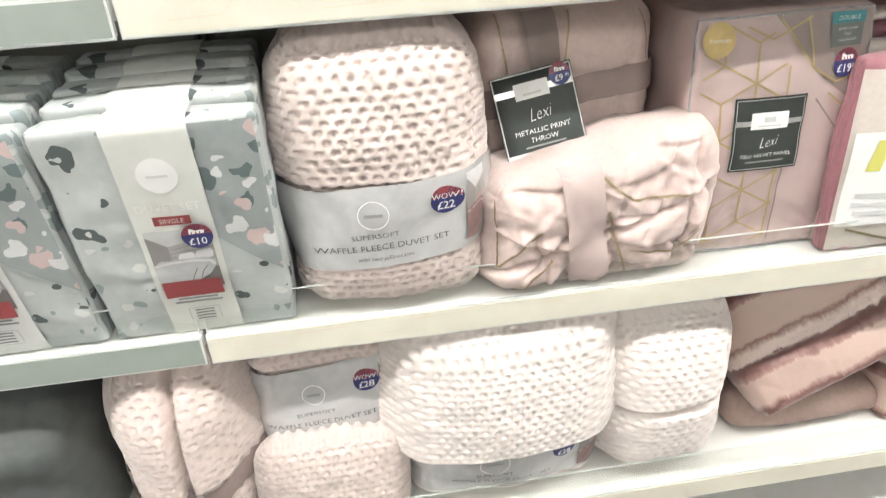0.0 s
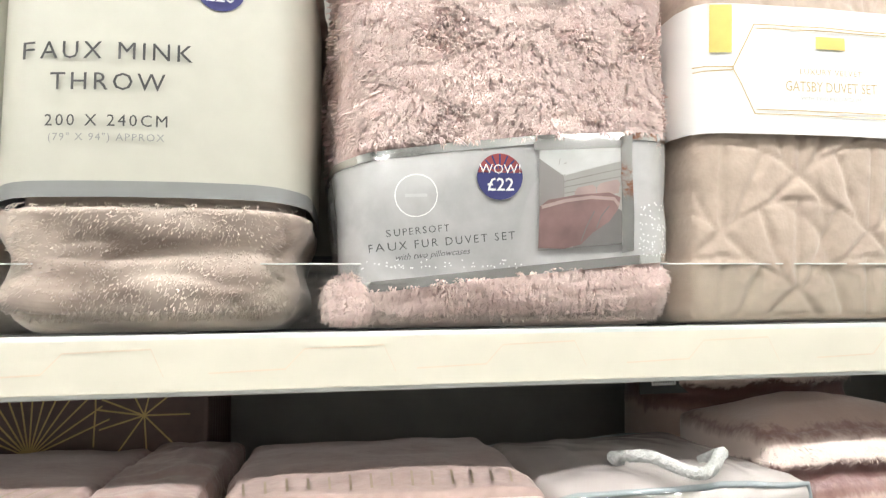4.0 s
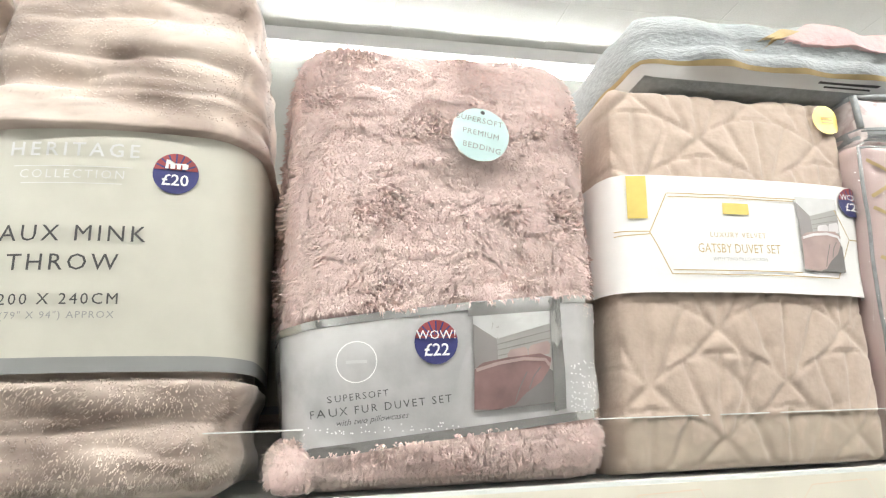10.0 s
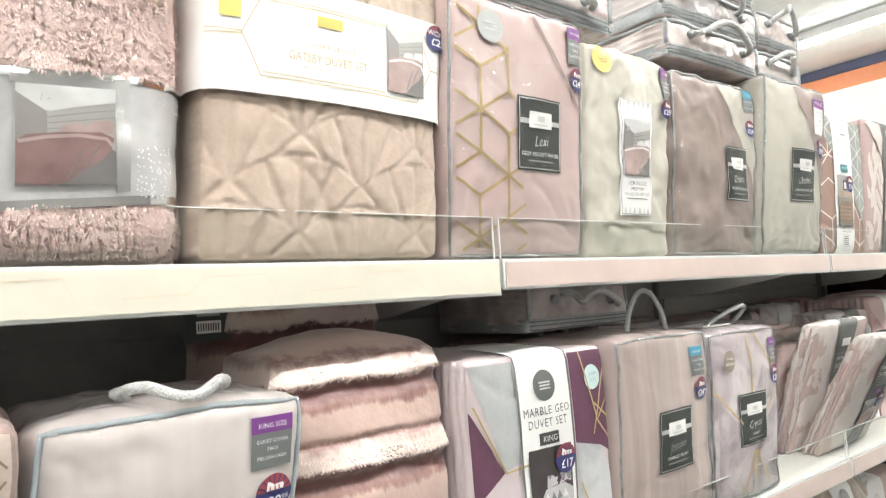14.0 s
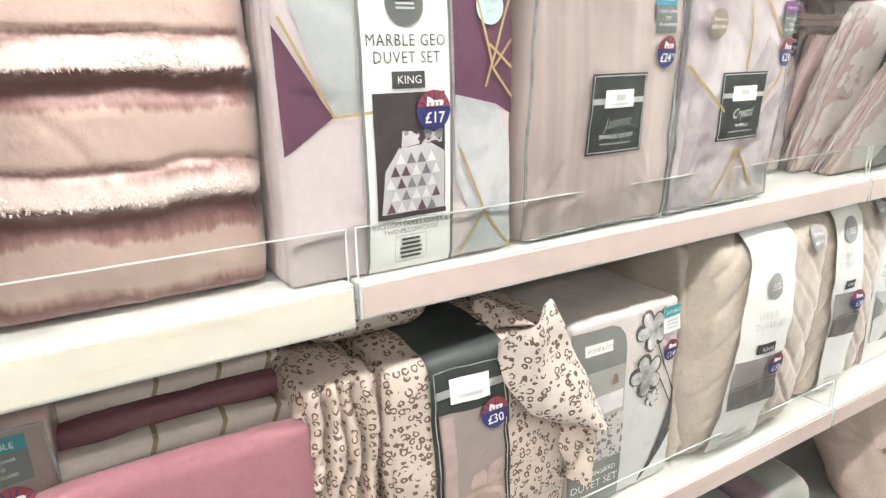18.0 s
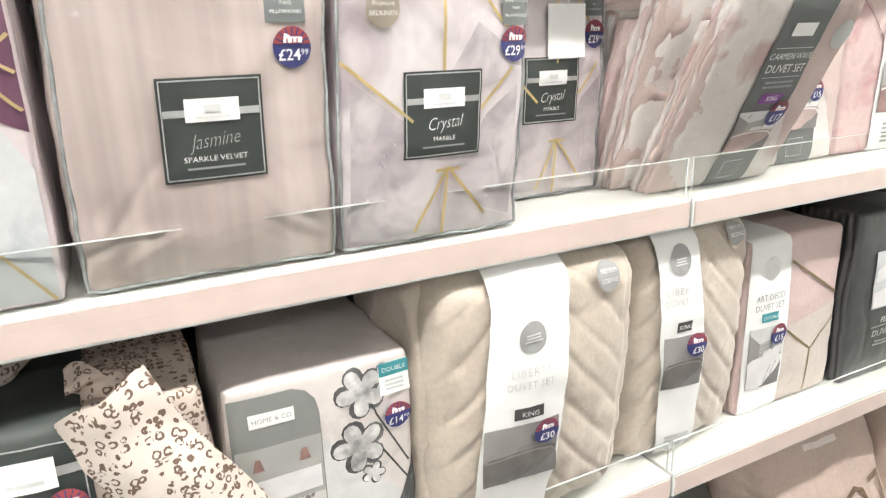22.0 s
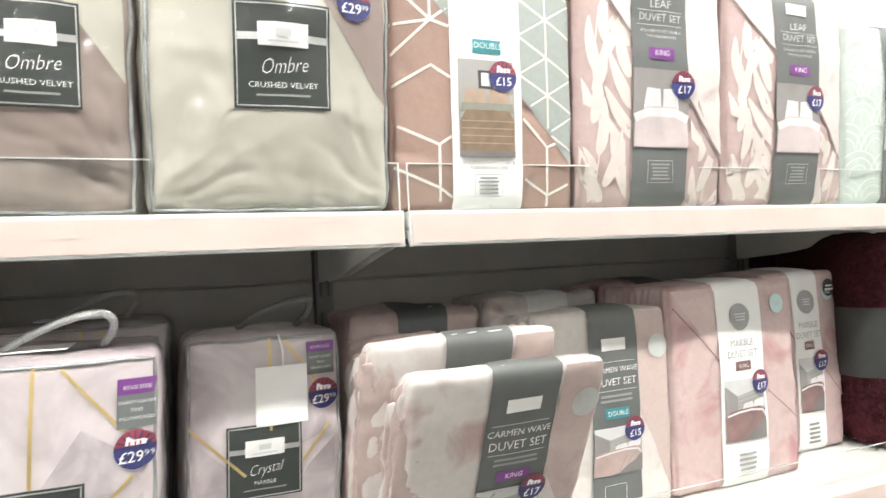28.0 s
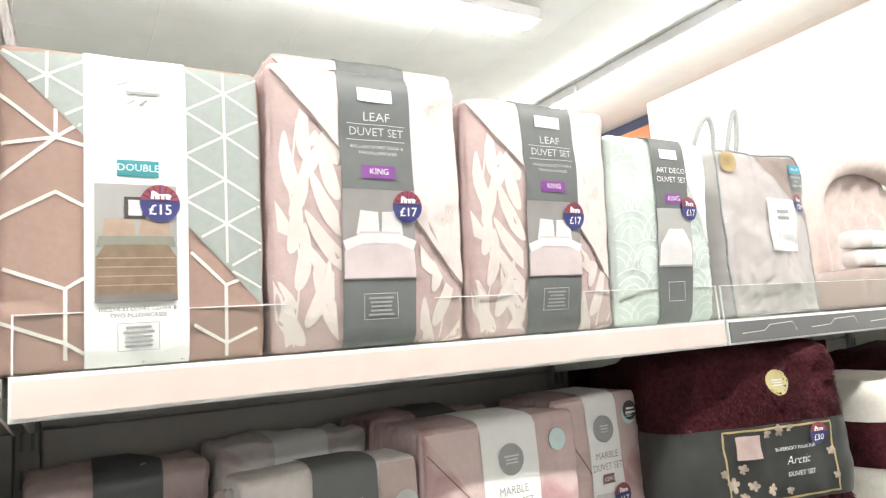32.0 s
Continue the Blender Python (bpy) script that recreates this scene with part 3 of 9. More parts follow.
        self.text("£" + price, u - (0.18 * r / self.w if small else 0), v - 0.38 * r / self.h, r * (0.78 if len(price) < 3 else 0.66), PAPER, s, o + 0.002, thin=-0.012)
        if small:
            self.text(small, u + 0.62 * r / self.w, v - 0.25 * r / self.h, r * 0.42, PAPER, s, o + 0.002)
        return s

    def plate(self, u0, v0, u1, v1, title, sub, parent, o=0.003, stripe=True, dark=None, ink=None):
        """The dark label with a thin pale frame, a white name plate and a script title."""
        b = self.rect("label", u0, v0, u1, v1, dark or DARK, parent, o, "charcoal card label with a white name plate")
        du, dv = (u1 - u0), (v1 - v0)
        e = 0.03
        loop = [(u0 + e * du, v0 + e * dv), (u1 - e * du, v0 + e * dv), (u1 - e * du, v1 - e * dv), (u0 + e * du, v1 - e * dv), (u0 + e * du, v0 + e * dv)]
        self.ribbon("label_frame", [loop], 0.0013, SILVER, b, o + 0.0012)
        if stripe:
            self.rect("stripe", u0 + 0.04 * du, v0 + 0.63 * dv, u1 - 0.04 * du, v0 + 0.7 * dv, SILVER, b, o + 0.001)
        self.rect("name_plate", u0 + 0.24 * du, v0 + 0.58 * dv, u1 - 0.24 * du, v0 + 0.8 * dv, WHITE, b, o + 0.002)
        self.bars(u0 + 0.34 * du, v0 + 0.615 * dv, u1 - 0.34 * du, v0 + 0.632 * dv, 1, b, o + 0.003, PALEINK)
        self.bars(u0 + 0.42 * du, v0 + 0.67 * dv, u1 - 0.42 * du, v0 + 0.74 * dv, 1, b, o + 0.003, PALEINK)
        h = dv * self.h
        self.text(title, (u0 + u1) / 2, v0 + 0.4 * dv, h * 0.21, ink or PAPER, b, o + 0.0015, 0.42, 5, 0.74, thin=0.016)
        if sub:
            self.text(sub, (u0 + u1) / 2, v0 + 0.22 * dv, h * 0.075, PAPER, b, o + 0.002, wide=1.1)
        self.bars(u0 + 0.22 * du, v0 + 0.12 * dv, u1 - 0.22 * du, v0 + 0.14 * dv, 1, b, o + 0.002, GREYINK)
        return b

    def bars(self, u0, v0, u1, v1, n, parent, o=0.004, material=None):
        """Lines of writing too small to read."""
        lines = []
        rng = random.Random(int(u0 * 999) + int(v0 * 7777) + n)
        th = (v1 - v0) * self.h / (2 * n - 1)
        for k in range(n):
            v = v1 - (2 * k + 0.5) * (v1 - v0) / (2 * n - 1)
            s = rng.uniform(0, 0.12) * (u1 - u0) if n > 1 else 0
            lines.append([(u0 + s, v), (u1 - s, v)])
        return self.ribbon("fine_print", lines, th, material or GREYINK, parent, o)

    def size_tag(self, u0, v0, u1, v1, word, colour, parent, o=0.004):
        b = self.rect("size_tag", u0, v0, u1, v1, GREYTAG, parent, o, "grey size tag with a coloured head")
        self.rect("tag_head", u0, v1 - (v1 - v0) * 0.32, u1, v1, colour, b, o + 0.001)
        self.text(word, (u0 + u1) / 2, v1 - (v1 - v0) * 0.18, (u1 - u0) * self.w / max(6, len(word) * 0.72), PAPER, b, o + 0.002)
        s = (v1 - v0) * self.h * 0.1
        for k, line in enumerate(("DUVET COVER", "TWO", "PILLOWCASES")):
            self.text(line, (u0 + u1) / 2, v0 + (v1 - v0) * (0.52 - 0.16 * k), s, PAPER, b, o + 0.002)
        return b

    def photo(self, u0, v0, u1, v1, wall, cover, pillow, parent, o=0.003, floor=None, rise=0.0):
        """A printed picture of a made bed."""
        b = self.grid("photo", ((u0, v0), (u1, v0 + rise), (u1, v1 + rise), (u0, v1)), wall, parent, o, "printed photo of a made bed")
        du, dv = u1 - u0, v1 - v0

        def P(*q):
            return [(u0 + x * du, v0 + y * dv + rise * x) for x, y in q]

        fl = floor or PHOTO_SHADE
        self.poly("pictured_ceiling", P((0, 0.92), (0.3, 0.74), (1, 0.86), (1, 1), (0, 1)), PALEINK if wall is PHOTO_WALL else wall, b, o + 0.0007)
        self.grid("pictured_side_wall", P((0, 0.45), (0.3, 0.5), (0.3, 0.74), (0, 0.92)), PHOTO_MID if wall is PHOTO_WALL else wall, b, o + 0.0007)
        for k in range(3):
            self.ribbon("wall_panel", [P((0.3, 0.56 + 0.06 * k), (1.0, 0.62 + 0.08 * k))], 0.01 * dv * self.h, PHOTO_MID if wall is PHOTO_WALL else wall, b, o + 0.0009)
        self.poly("pictured_pillow", P((0.42, 0.49), (0.68, 0.51), (0.68, 0.6), (0.64, 0.63), (0.46, 0.61), (0.42, 0.57)), pillow, b, o + 0.0013)
        self.poly("pictured_pillow", P((0.69, 0.5), (0.96, 0.53), (0.98, 0.63), (0.94, 0.67), (0.73, 0.64), (0.69, 0.6)), pillow, b, o + 0.0015)
        self.poly("pictured_floor", P((0.4, 0.0), (1, 0.0), (1, 0.34), (0.9, 0.4), (0.6, 0.3)), fl, b, o + 0.0018)
        self.poly("pictured_bed", P((0.0, 0.03), (0.3, 0.0), (0.5, 0.03), (0.64, 0.14), (0.84, 0.24), (0.95, 0.36), (0.98, 0.48), (0.84, 0.54), (0.4, 0.53), (0.1, 0.5), (0.0, 0.44)), cover, b, o + 0.0024)
        self.ribbon("pictured_fold", [P((0.02, 0.43), (0.3, 0.48), (0.62, 0.5), (0.9, 0.47), (0.96, 0.4))], 0.035 * dv * self.h, pillow, b, o + 0.003)
        self.ribbon("pictured_crease", [P((0.5, 0.06), (0.56, 0.2), (0.66, 0.36))], 0.012 * dv * self.h, fl, b, o + 0.003)
        self.ribbon("pictured_crease", [P((0.68, 0.18), (0.74, 0.3), (0.84, 0.4))], 0.012 * dv * self.h, fl, b, o + 0.003)
        return b

    def tie(self, parent, rise=0.06, u0=0.3, u1=0.7, out=0.01, skew=0.0, y=None, material=None):
        """A rope carrying handle at the top of a bag."""
        y = self.d * 0.3 if y is None else y
        a = self.at(((u0 - 0.5) * self.w, y, self.h), 0.002)
        b = self.at(((u1 - 0.5) * self.w, y, self.h), 0.002)
        hnd = tube("rope_handle", arc(a, b, rise, 16, out, skew), 0.0044, material or ROPE, parent, "twisted grey rope handle")
        return hnd

# ---- setting ----
FLOOR_M = mat("vinyl_floor", (0.2, 0.19, 0.18), 0.35, 0.12, 30, 0.05)
WALL_M = mat("white_wall_paint", (0.78, 0.79, 0.76), 0.75, 0.04, 30, 0.05)
TILE_M = mat("ceiling_tile", (0.86, 0.88, 0.84), 0.9, 0.05, 160, 0.25, crease=0.0)
TUBE_M = mat("lit_tube", (1.0, 0.985, 0.94), 0.5, 0.0, 10, 0.0, emit=LAMP_POWER)
CASE_M = mat("lamp_case", (0.8, 0.8, 0.8), 0.4, 0.03, 30, 0.0)
STEEL_M = mat("cream_shelf_steel", (0.82, 0.81, 0.77), 0.42, 0.05, 25, 0.04)
PANEL_M = mat("back_panel_steel", (0.44, 0.42, 0.39), 0.55, 0.08, 18, 0.05)
# Same steel as PANEL_M, darkened to carry the shade in the first two bays.
PANEL_D = mat("shaded_back_panel_steel", (0.36, 0.355, 0.33), 0.55, 0.12, 18, 0.05)
POST_M = mat("post_steel", (0.26, 0.25, 0.24), 0.5, 0.1, 25, 0.05)

# Floor and south wall are out of view, toned down to cut bounced fill.
tagged(block("floor", -6, -4.5, -0.05, 4.84, 7, 0.0, FLOOR_M), "unseen vinyl shop floor, toned down to cut bounced light", "floor", kind="structure")
tagged(block("wall_west", -6.15, -4.5, 0, -6, 7, CEILING, WALL_M), "plain white painted shop wall", "wall", kind="structure")
tagged(block("wall_south", -6.15, -4.65, 0, 4.84, -4.5, CEILING, mat("grey_wall_paint", (0.36, 0.36, 0.35), 0.75, 0.05, 30, 0.05)), "unseen grey wall closing the shop, toned down to cut bounced light", "wall", kind="structure")
tagged(block("wall_north", -6.15, 7, 0, 4.84, 7.15, CEILING, WALL_M), "plain white painted shop wall", "wall", kind="structure")
tagged(block("wall_east", 4.7, -4.5, 0, 4.84, 7, CEILING, WALL_M), "white painted shop wall under a coloured band", "wall", kind="structure")
tagged(block("trim", 4.686, -4.5, 2.8, 4.699, 7, 3.125, mat("orange_wall_band", (0.6, 0.17, 0.03), 0.5, 0.06, 30, 0.03)), "orange painted band along the shop wall", "wall band", kind="structure")
tagged(block("trim", 4.683, -4.5, 3.127, 4.699, 7, CEILING - 0.002, mat("navy_wall_band", (0.03, 0.04, 0.1), 0.5, 0.06, 30, 0.03)), "navy band above an orange one on the shop wall", "wall band", kind="structure")


def ceiling_mesh():
    """Square lay-in tiles with a small drop at every edge, and the bars between them."""
    bm = bmesh.new()
    s, g = 0.6, 0.004
    for i in range(-10, 8):
        for j in range(-8, 12):
            x, y = i * s + 0.2, j * s + 0.05
            vs = [bm.verts.new((x + a, y + b, CEILING + c)) for a, b, c in ((g, g, 0.0012), (s - g, g, 0.0012), (s - g, s - g, 0.0012), (g, s - g, 0.0012))]
            bm.faces.new(vs[::-1])
            o = [bm.verts.new((x + a, y + b, CEILING)) for a, b in ((0, 0), (s, 0), (s, s), (0, s))]
            for k in range(4):
                bm.faces.new((o[k], vs[k], vs[(k + 1) % 4], o[(k + 1) % 4]))
    top = [bm.verts.new(p) for p in ((-6.2, -5, CEILING + 0.06), (5.0, -5, CEILING + 0.06), (5.0, 7.5, CEILING + 0.06), (-6.2, 7.5, CEILING + 0.06))]
    bm.faces.new(top)
    return bm


tagged(part("ceiling", ceiling_mesh(), TILE_M, None), "off-white lay-in ceiling tiles in a square grid", "ceiling", kind="structure")


def strip_light(x, y, length, along):
    t = thing("strip_light", pose(x, y, CEILING, 0, 0, 0 if along == "x" else 90), "long lit white fluorescent strip light on the ceiling", "ceiling light", "strip lights on the ceiling")
    bm = block_bm(-length / 2, -0.05, -0.06, length / 2, 0.05, -0.001, 0.006)
    part("case", bm, CASE_M, t)
    part("tube", block_bm(-length / 2 + 0.02, -0.04, -0.078, length / 2 - 0.02, 0.04, -0.061, 0.008), TUBE_M, t, "glowing white diffuser")
    return t


for k in range(5):
    strip_light(-4.75 + 1.55 * k * 1.0, 1.57, 1.53, "x")
strip_light(2.22, 1.57, 1.5, "x")
for k in range(3):
    strip_light(3.81, 1.4 + 1.62 * k, 1.6, "y")
for k in range(6):
    strip_light(-4.6 + 1.55 * k, -0.92, 1.53, "x")
# Unseen row added as fill from behind the camera; count set by shadow contrast.
for k in range(3):
    strip_light(-3.6 + 3.1 * k, -3.9, 1.53, "x")

# ---- gondola ----
SHELF_Z = (1.70, 1.247, 0.789, 0.335)
BAYS = ((-2.27, -1.27), (-1.27, 0.0), (0.0, 1.0), (1.0, 2.0), (2.0, 3.165))
DEPTH = 0.46


def strip_mat(key, colour):
    return mat(key, colour, 0.35, 0.05, 25, 0.02, coat=0.5)


CREAM_S = strip_mat("cream_strip", (0.74, 0.7, 0.57))
PINK_S = strip_mat("pink_strip", (0.67, 0.52, 0.465))
GREEN_S = strip_mat("sage_strip", (0.3, 0.35, 0.31))
NIGHT_S = strip_mat("charcoal_strip", (0.1, 0.1, 0.1))
VEIN_S = mat("strip_print", (0.77, 0.63, 0.47), 0.5, 0.1, 30, 0.0)
VEIN_P = mat("strip_print_pink", (0.64, 0.5, 0.455), 0.5, 0.1, 30, 0.0)
VEIN_W = mat("strip_print_white", (0.7, 0.62, 0.6), 0.5, 0.1, 30, 0.0)


def clear_plastic():
    m = bpy.data.materials.new("clear_plastic")
    m.use_nodes = True
    nt = m.node_tree
    nt.nodes.clear()
    out = nt.nodes.new("ShaderNodeOutputMaterial")
    mix = nt.nodes.new("ShaderNodeMixShader")
    tr = nt.nodes.new("ShaderNodeBsdfTransparent")
    tr.inputs[0].default_value = (0.965, 0.975, 0.965, 1)
    gl = nt.nodes.new("ShaderNodeBsdfGlossy")
    gl.inputs["Roughness"].default_value = 0.04
    mix.inputs[0].default_value = 0.04
    nt.links.new(tr.outputs[0], mix.inputs[1])
    nt.links.new(gl.outputs[0], mix.inputs[2])
    nt.links.new(mix.outputs[0], out.inputs[0])
    return m


CLEAR = clear_plastic()
EDGE_M = mat("guard_edge", (0.72, 0.76, 0.73), 0.2, 0.03, 30, 0.0, coat=0.6)


def shelf(x0, x1, z, bay):
    """One steel shelf: board with a turned-down lip, tapered brackets, price strip in its holder, clear guard."""
    w = x1 - x0 - 0.006
    style = {0: (GREEN_S, 0.05, None), 1: (CREAM_S, 0.05, VEIN_S), 4: (NIGHT_S, 0.043, VEIN_W)}.get(bay, (PINK_S, 0.043, VEIN_P))
    t = thing("shelf", pose((x0 + x1) / 2, 0, z), "off-white steel shop shelf with a printed price strip", "shelf", "shelves of the display stand")
    part("board", block_bm(-w / 2, 0.004, -0.022, w / 2, DEPTH - 0.012, -0.001, 0.002), STEEL_M, t)
    part("front_lip", block_bm(-w / 2, 0.004, -style[1] + 0.004, w / 2, 0.007, -0.0225), STEEL_M, t)
    hold = part("strip_holder", block_bm(-w / 2, -0.002, -style[1], w / 2, 0.0035, -0.0005, 0.0012), EDGE_M, t, "white plastic price strip holder")
    part("price_strip", block_bm(-w / 2 + 0.003, -0.004, -style[1] + 0.004, w / 2 - 0.003, -0.0022, -0.005), style[0], t, "printed paper price strip")
    if style[2]:
        rng = random.Random(int(x0 * 100) + int(z * 1000))
        bm = bmesh.new()
        zl, zh = -style[1] + 0.006, -0.008
        for k in range(int(w / 0.19)):
            xa = -w / 2 + 0.05 + k * 0.19 + rng.uniform(-0.02, 0.02)
            pts = [(xa, zl + 0.012), (xa + 0.06, zl + 0.014), (xa + 0.075, zh - 0.006), (xa + 0.14, zh - 0.004), (xa + 0.15, zl + 0.01)]
            for (a, b), (c, d) in zip(pts, pts[1:]):
                q = 0.0006
                vs = [bm.verts.new(p) for p in ((a, -0.0045, b - q), (c, -0.0045, d - q), (c, -0.0045, d + q), (a, -0.0045, b + q))]
                bm.faces.new(vs)
        tagged(part("strip_pattern", bm, style[2], t), kind="stuff")
    for s in (-1, 1):
        bm = bmesh.new()
        prof = ((0.02, -0.023), (0.02, -0.032), (0.3, -0.075), (DEPTH - 0.014, -0.085), (DEPTH - 0.014, -0.023))
        xa = s * (w / 2 - 0.004)
        a = [bm.verts.new((xa, y, zz)) for y, zz in prof]
        b = [bm.verts.new((xa - s * 0.003, y, zz)) for y, zz in prof]
        bm.faces.new(a), bm.faces.new(b[::-1])
        for i in range(len(prof)):
            j = (i + 1) % len(prof)
            bm.faces.new((a[i], b[i], b[j], a[j]))
        bmesh.ops.recalc_face_normals(bm, faces=bm.faces)
        part("bracket", bm, STEEL_M, t)
    g = part("clear_guard", block_bm(-w / 2 + 0.004, 0.0045, 0.0, w / 2 - 0.004, 0.0065, 0.056), CLEAR, t, "clear plastic guard along the front edge")
    g.visible_shadow = False
    part("guard_rim", block_bm(-w / 2 + 0.004, 0.0043, 0.0562, w / 2 - 0.004, 0.0067, 0.0574), EDGE_M, t)
    for s in (-1, 1):
        part("guard_end", block_bm(s * (w / 2 - 0.0026) - 0.0008, 0.0043, 0.0, s * (w / 2 - 0.0026) + 0.0008, 0.0067, 0.0574), EDGE_M, t)
    return t


for bay, (xa, xb) in enumerate(BAYS):
    for zz in SHELF_Z:
        shelf(xa, xb, zz, bay)

for bay, (xa, xb) in enumerate(BAYS):
    t = thing("back_panel", pose((xa + xb) / 2, DEPTH, 0), "grey steel back panels of the display stand", "panel", "back panels of the display stand")
    hw = (xb - xa) / 2 - 0.018
    part("backing", block_bm(-hw - 0.018, 0.014, 0.1, hw + 0.018, 0.02, 2.0), PANEL_D if bay < 2 else PANEL_M, t)
    for k in range(5):
        part("panel", block_bm(-hw, 0.0, 0.1 + k * 0.38, hw, 0.012, 0.1 + k * 0.38 + 0.376, 0.002), PANEL_D if bay < 2 else PANEL_M, t)
for xa in [b[0] for b in BAYS] + [3.15]:
    t = thing("upright_post", pose(xa, DEPTH, 0), "slotted grey steel upright of the display stand", "post", "uprights of the display stand")
    part("post", block_bm(-0.016, -0.012, 0.0, 0.016, 0.05, 2.02, 0.002), POST_M, t)
    bm = bmesh.new()
    for k in range(34):
        z = 0.16 + k * 0.055
        for s in (-0.007, 0.007):
            vs = [bm.verts.new((s + a, -0.0135, z + b)) for a, b in ((-0.0025, 0), (0.0025, 0), (0.0025, 0.028), (-0.0025, 0.028))]
            bm.faces.new(vs)
    tagged(part("slots", bm, SLATE, t), kind="stuff")
tagged(block("plinth", -2.27, 0.03, 0.0, 3.165, 0.05, 0.1, POST_M), "grey steel kick plinth of the display stand", "plinth", kind="structure")
tagged(block("base_deck", -2.27, 0.03, 0.1, 3.165, 0.45, 0.12, STEEL_M), "off-white steel base deck of the display stand", "shelf", kind="structure")

tagged(block("end_panel", 3.17, 0.0, 0.0, 3.2, 1.15, 2.62, WALL_M, bevel=0.003), "tall white end panel closing the display stand", "panel", kind="structure")

# ---- things: common pieces ----
BEIGE_QUILT = mat("beige_velvet", (0.52, 0.4, 0.305), 0.75, 0.1, 140, 0.2, sheen=0.3)
# Paler clouds in this colour stand for the plush's patchy sheen.
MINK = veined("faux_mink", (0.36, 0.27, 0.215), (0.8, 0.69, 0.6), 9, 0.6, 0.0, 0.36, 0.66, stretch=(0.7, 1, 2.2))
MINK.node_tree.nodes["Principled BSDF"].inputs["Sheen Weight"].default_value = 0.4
FUR = mat("pink_faux_fur", (0.84, 0.6, 0.54), 0.8, 0.2, 220, 0.5, sheen=0.3)
FURTIP = mat("pink_fur_tips", (0.9, 0.665, 0.605), 0.7, 0.12, 90, 0.0, sheen=0.3, big=18)
BAG_PINK = mat("bagged_pink_velvet", (0.6, 0.44, 0.41), 0.6, 0.12, 20, 0.12, coat=0.8, wrinkle=0.5)
BAG_MAUVE = mat("bagged_mauve_velvet", (0.33, 0.25, 0.22), 0.5, 0.2, 18, 0.15, coat=0.4, wrinkle=0.6)
BAG_CREAM = mat("bagged_cream_velvet", (0.54, 0.515, 0.43), 0.42, 0.1, 16, 0.12, coat=0.2, wrinkle=0.5)
BAG_GREY = mat("bagged_silver_velvet", (0.54, 0.49, 0.48), 0.5, 0.22, 14, 0.15, coat=0.8, wrinkle=0.6)
CREAM_F = mat("cream_cotton", (0.7, 0.66, 0.58), 0.7, 0.08, 120, 0.15)
BAND_SAGE = mat("sage_grey_card", (0.56, 0.55, 0.46), 0.5, 0.05, 40, 0.02)
PHOTO_WALL = mat("photo_pale_wall", (0.4, 0.395, 0.37), 0.4, 0.15, 12, 0.0)
PHOTO_ROSE = mat("photo_rose_bed", (0.28, 0.16, 0.15), 0.4, 0.4, 35, 0.0)
PHOTO_BLUSH = mat("photo_blush", (0.46, 0.33, 0.3), 0.4, 0.25, 35, 0.0)
PHOTO_TAN = mat("photo_tan", (0.26, 0.17, 0.1), 0.4, 0.35, 60, 0.0)
PHOTO_DARK = mat("photo_dark", (0.06, 0.05, 0.05), 0.4, 0.4, 30, 0.0)
PHOTO_WHITE = mat("photo_white", (0.7, 0.68, 0.68), 0.4, 0.12, 40, 0.0)


def clip_lines(lines, inside, w, h, step=0.006):
    """The parts of straight lines that lie where inside(u, v) holds."""
    out = []
    for a, b in lines:
        n = max(2, int(math.hypot((b[0] - a[0]) * w, (b[1] - a[1]) * h) / step))
        run = []
        for i in range(n + 1):
            s = i / n
            p = (a[0] + (b[0] - a[0]) * s, a[1] + (b[1] - a[1]) * s)
            if inside(*p):
                run.append(p)
            else:
                if len(run) > 1:
                    out.append([run[0], run[-1]])
                run = []
        if len(run) > 1:
            out.append([run[0], run[-1]])
    return out


def hex_lines(w, h, pitch, spokes=True, off=(0, 0)):
    """Hexagon and cube line pattern over a front of that size, in (u, v)."""
    lines = []
    r = pitch / math.sqrt(3)
    for i in range(-2, int(w / pitch) + 3):
        for j in range(-2, int(h / (1.5 * r)) + 3):
            cx, cz = (i + 0.5 * (j % 2)) * pitch + off[0], j * 1.5 * r + off[1]
            P = [(cx + r * math.cos(math.radians(90 + 60 * k)), cz + r * math.sin(math.radians(90 + 60 * k))) for k in range(6)]
            for k in (0, 1, 2):
                lines.append((P[k], P[k + 1]))
            if spokes:
                for k in ((1, 3, 5) if (i + j) % 2 else range(6)):
                    lines.append(((cx, cz), P[k]))
    return [((a[0] / w, a[1] / h), (b[0] / w, b[1] / h)) for a, b in lines]


def seal(S, u, v, r, material, parent, words=(), ink=None):
    s = S.disc("seal", u, v, r, material, parent, 0.005, "round foil seal")
    if words:
        for k, wd in enumerate(words):
            S.text(wd, u, v + ((len(words) - 1) / 2 - k) * r * 0.5 / S.h, r * 0.36, ink or PAPER, s, 0.007)
    else:
        S.bars(u - 0.5 * r / S.w, v - 0.25 * r / S.h, u + 0.5 * r / S.w, v + 0.25 * r / S.h, 3, s, 0.007, ink or (GOLDINK if material in (YELLOW, GOLD, GOLDINK) else PALEINK))
    return s


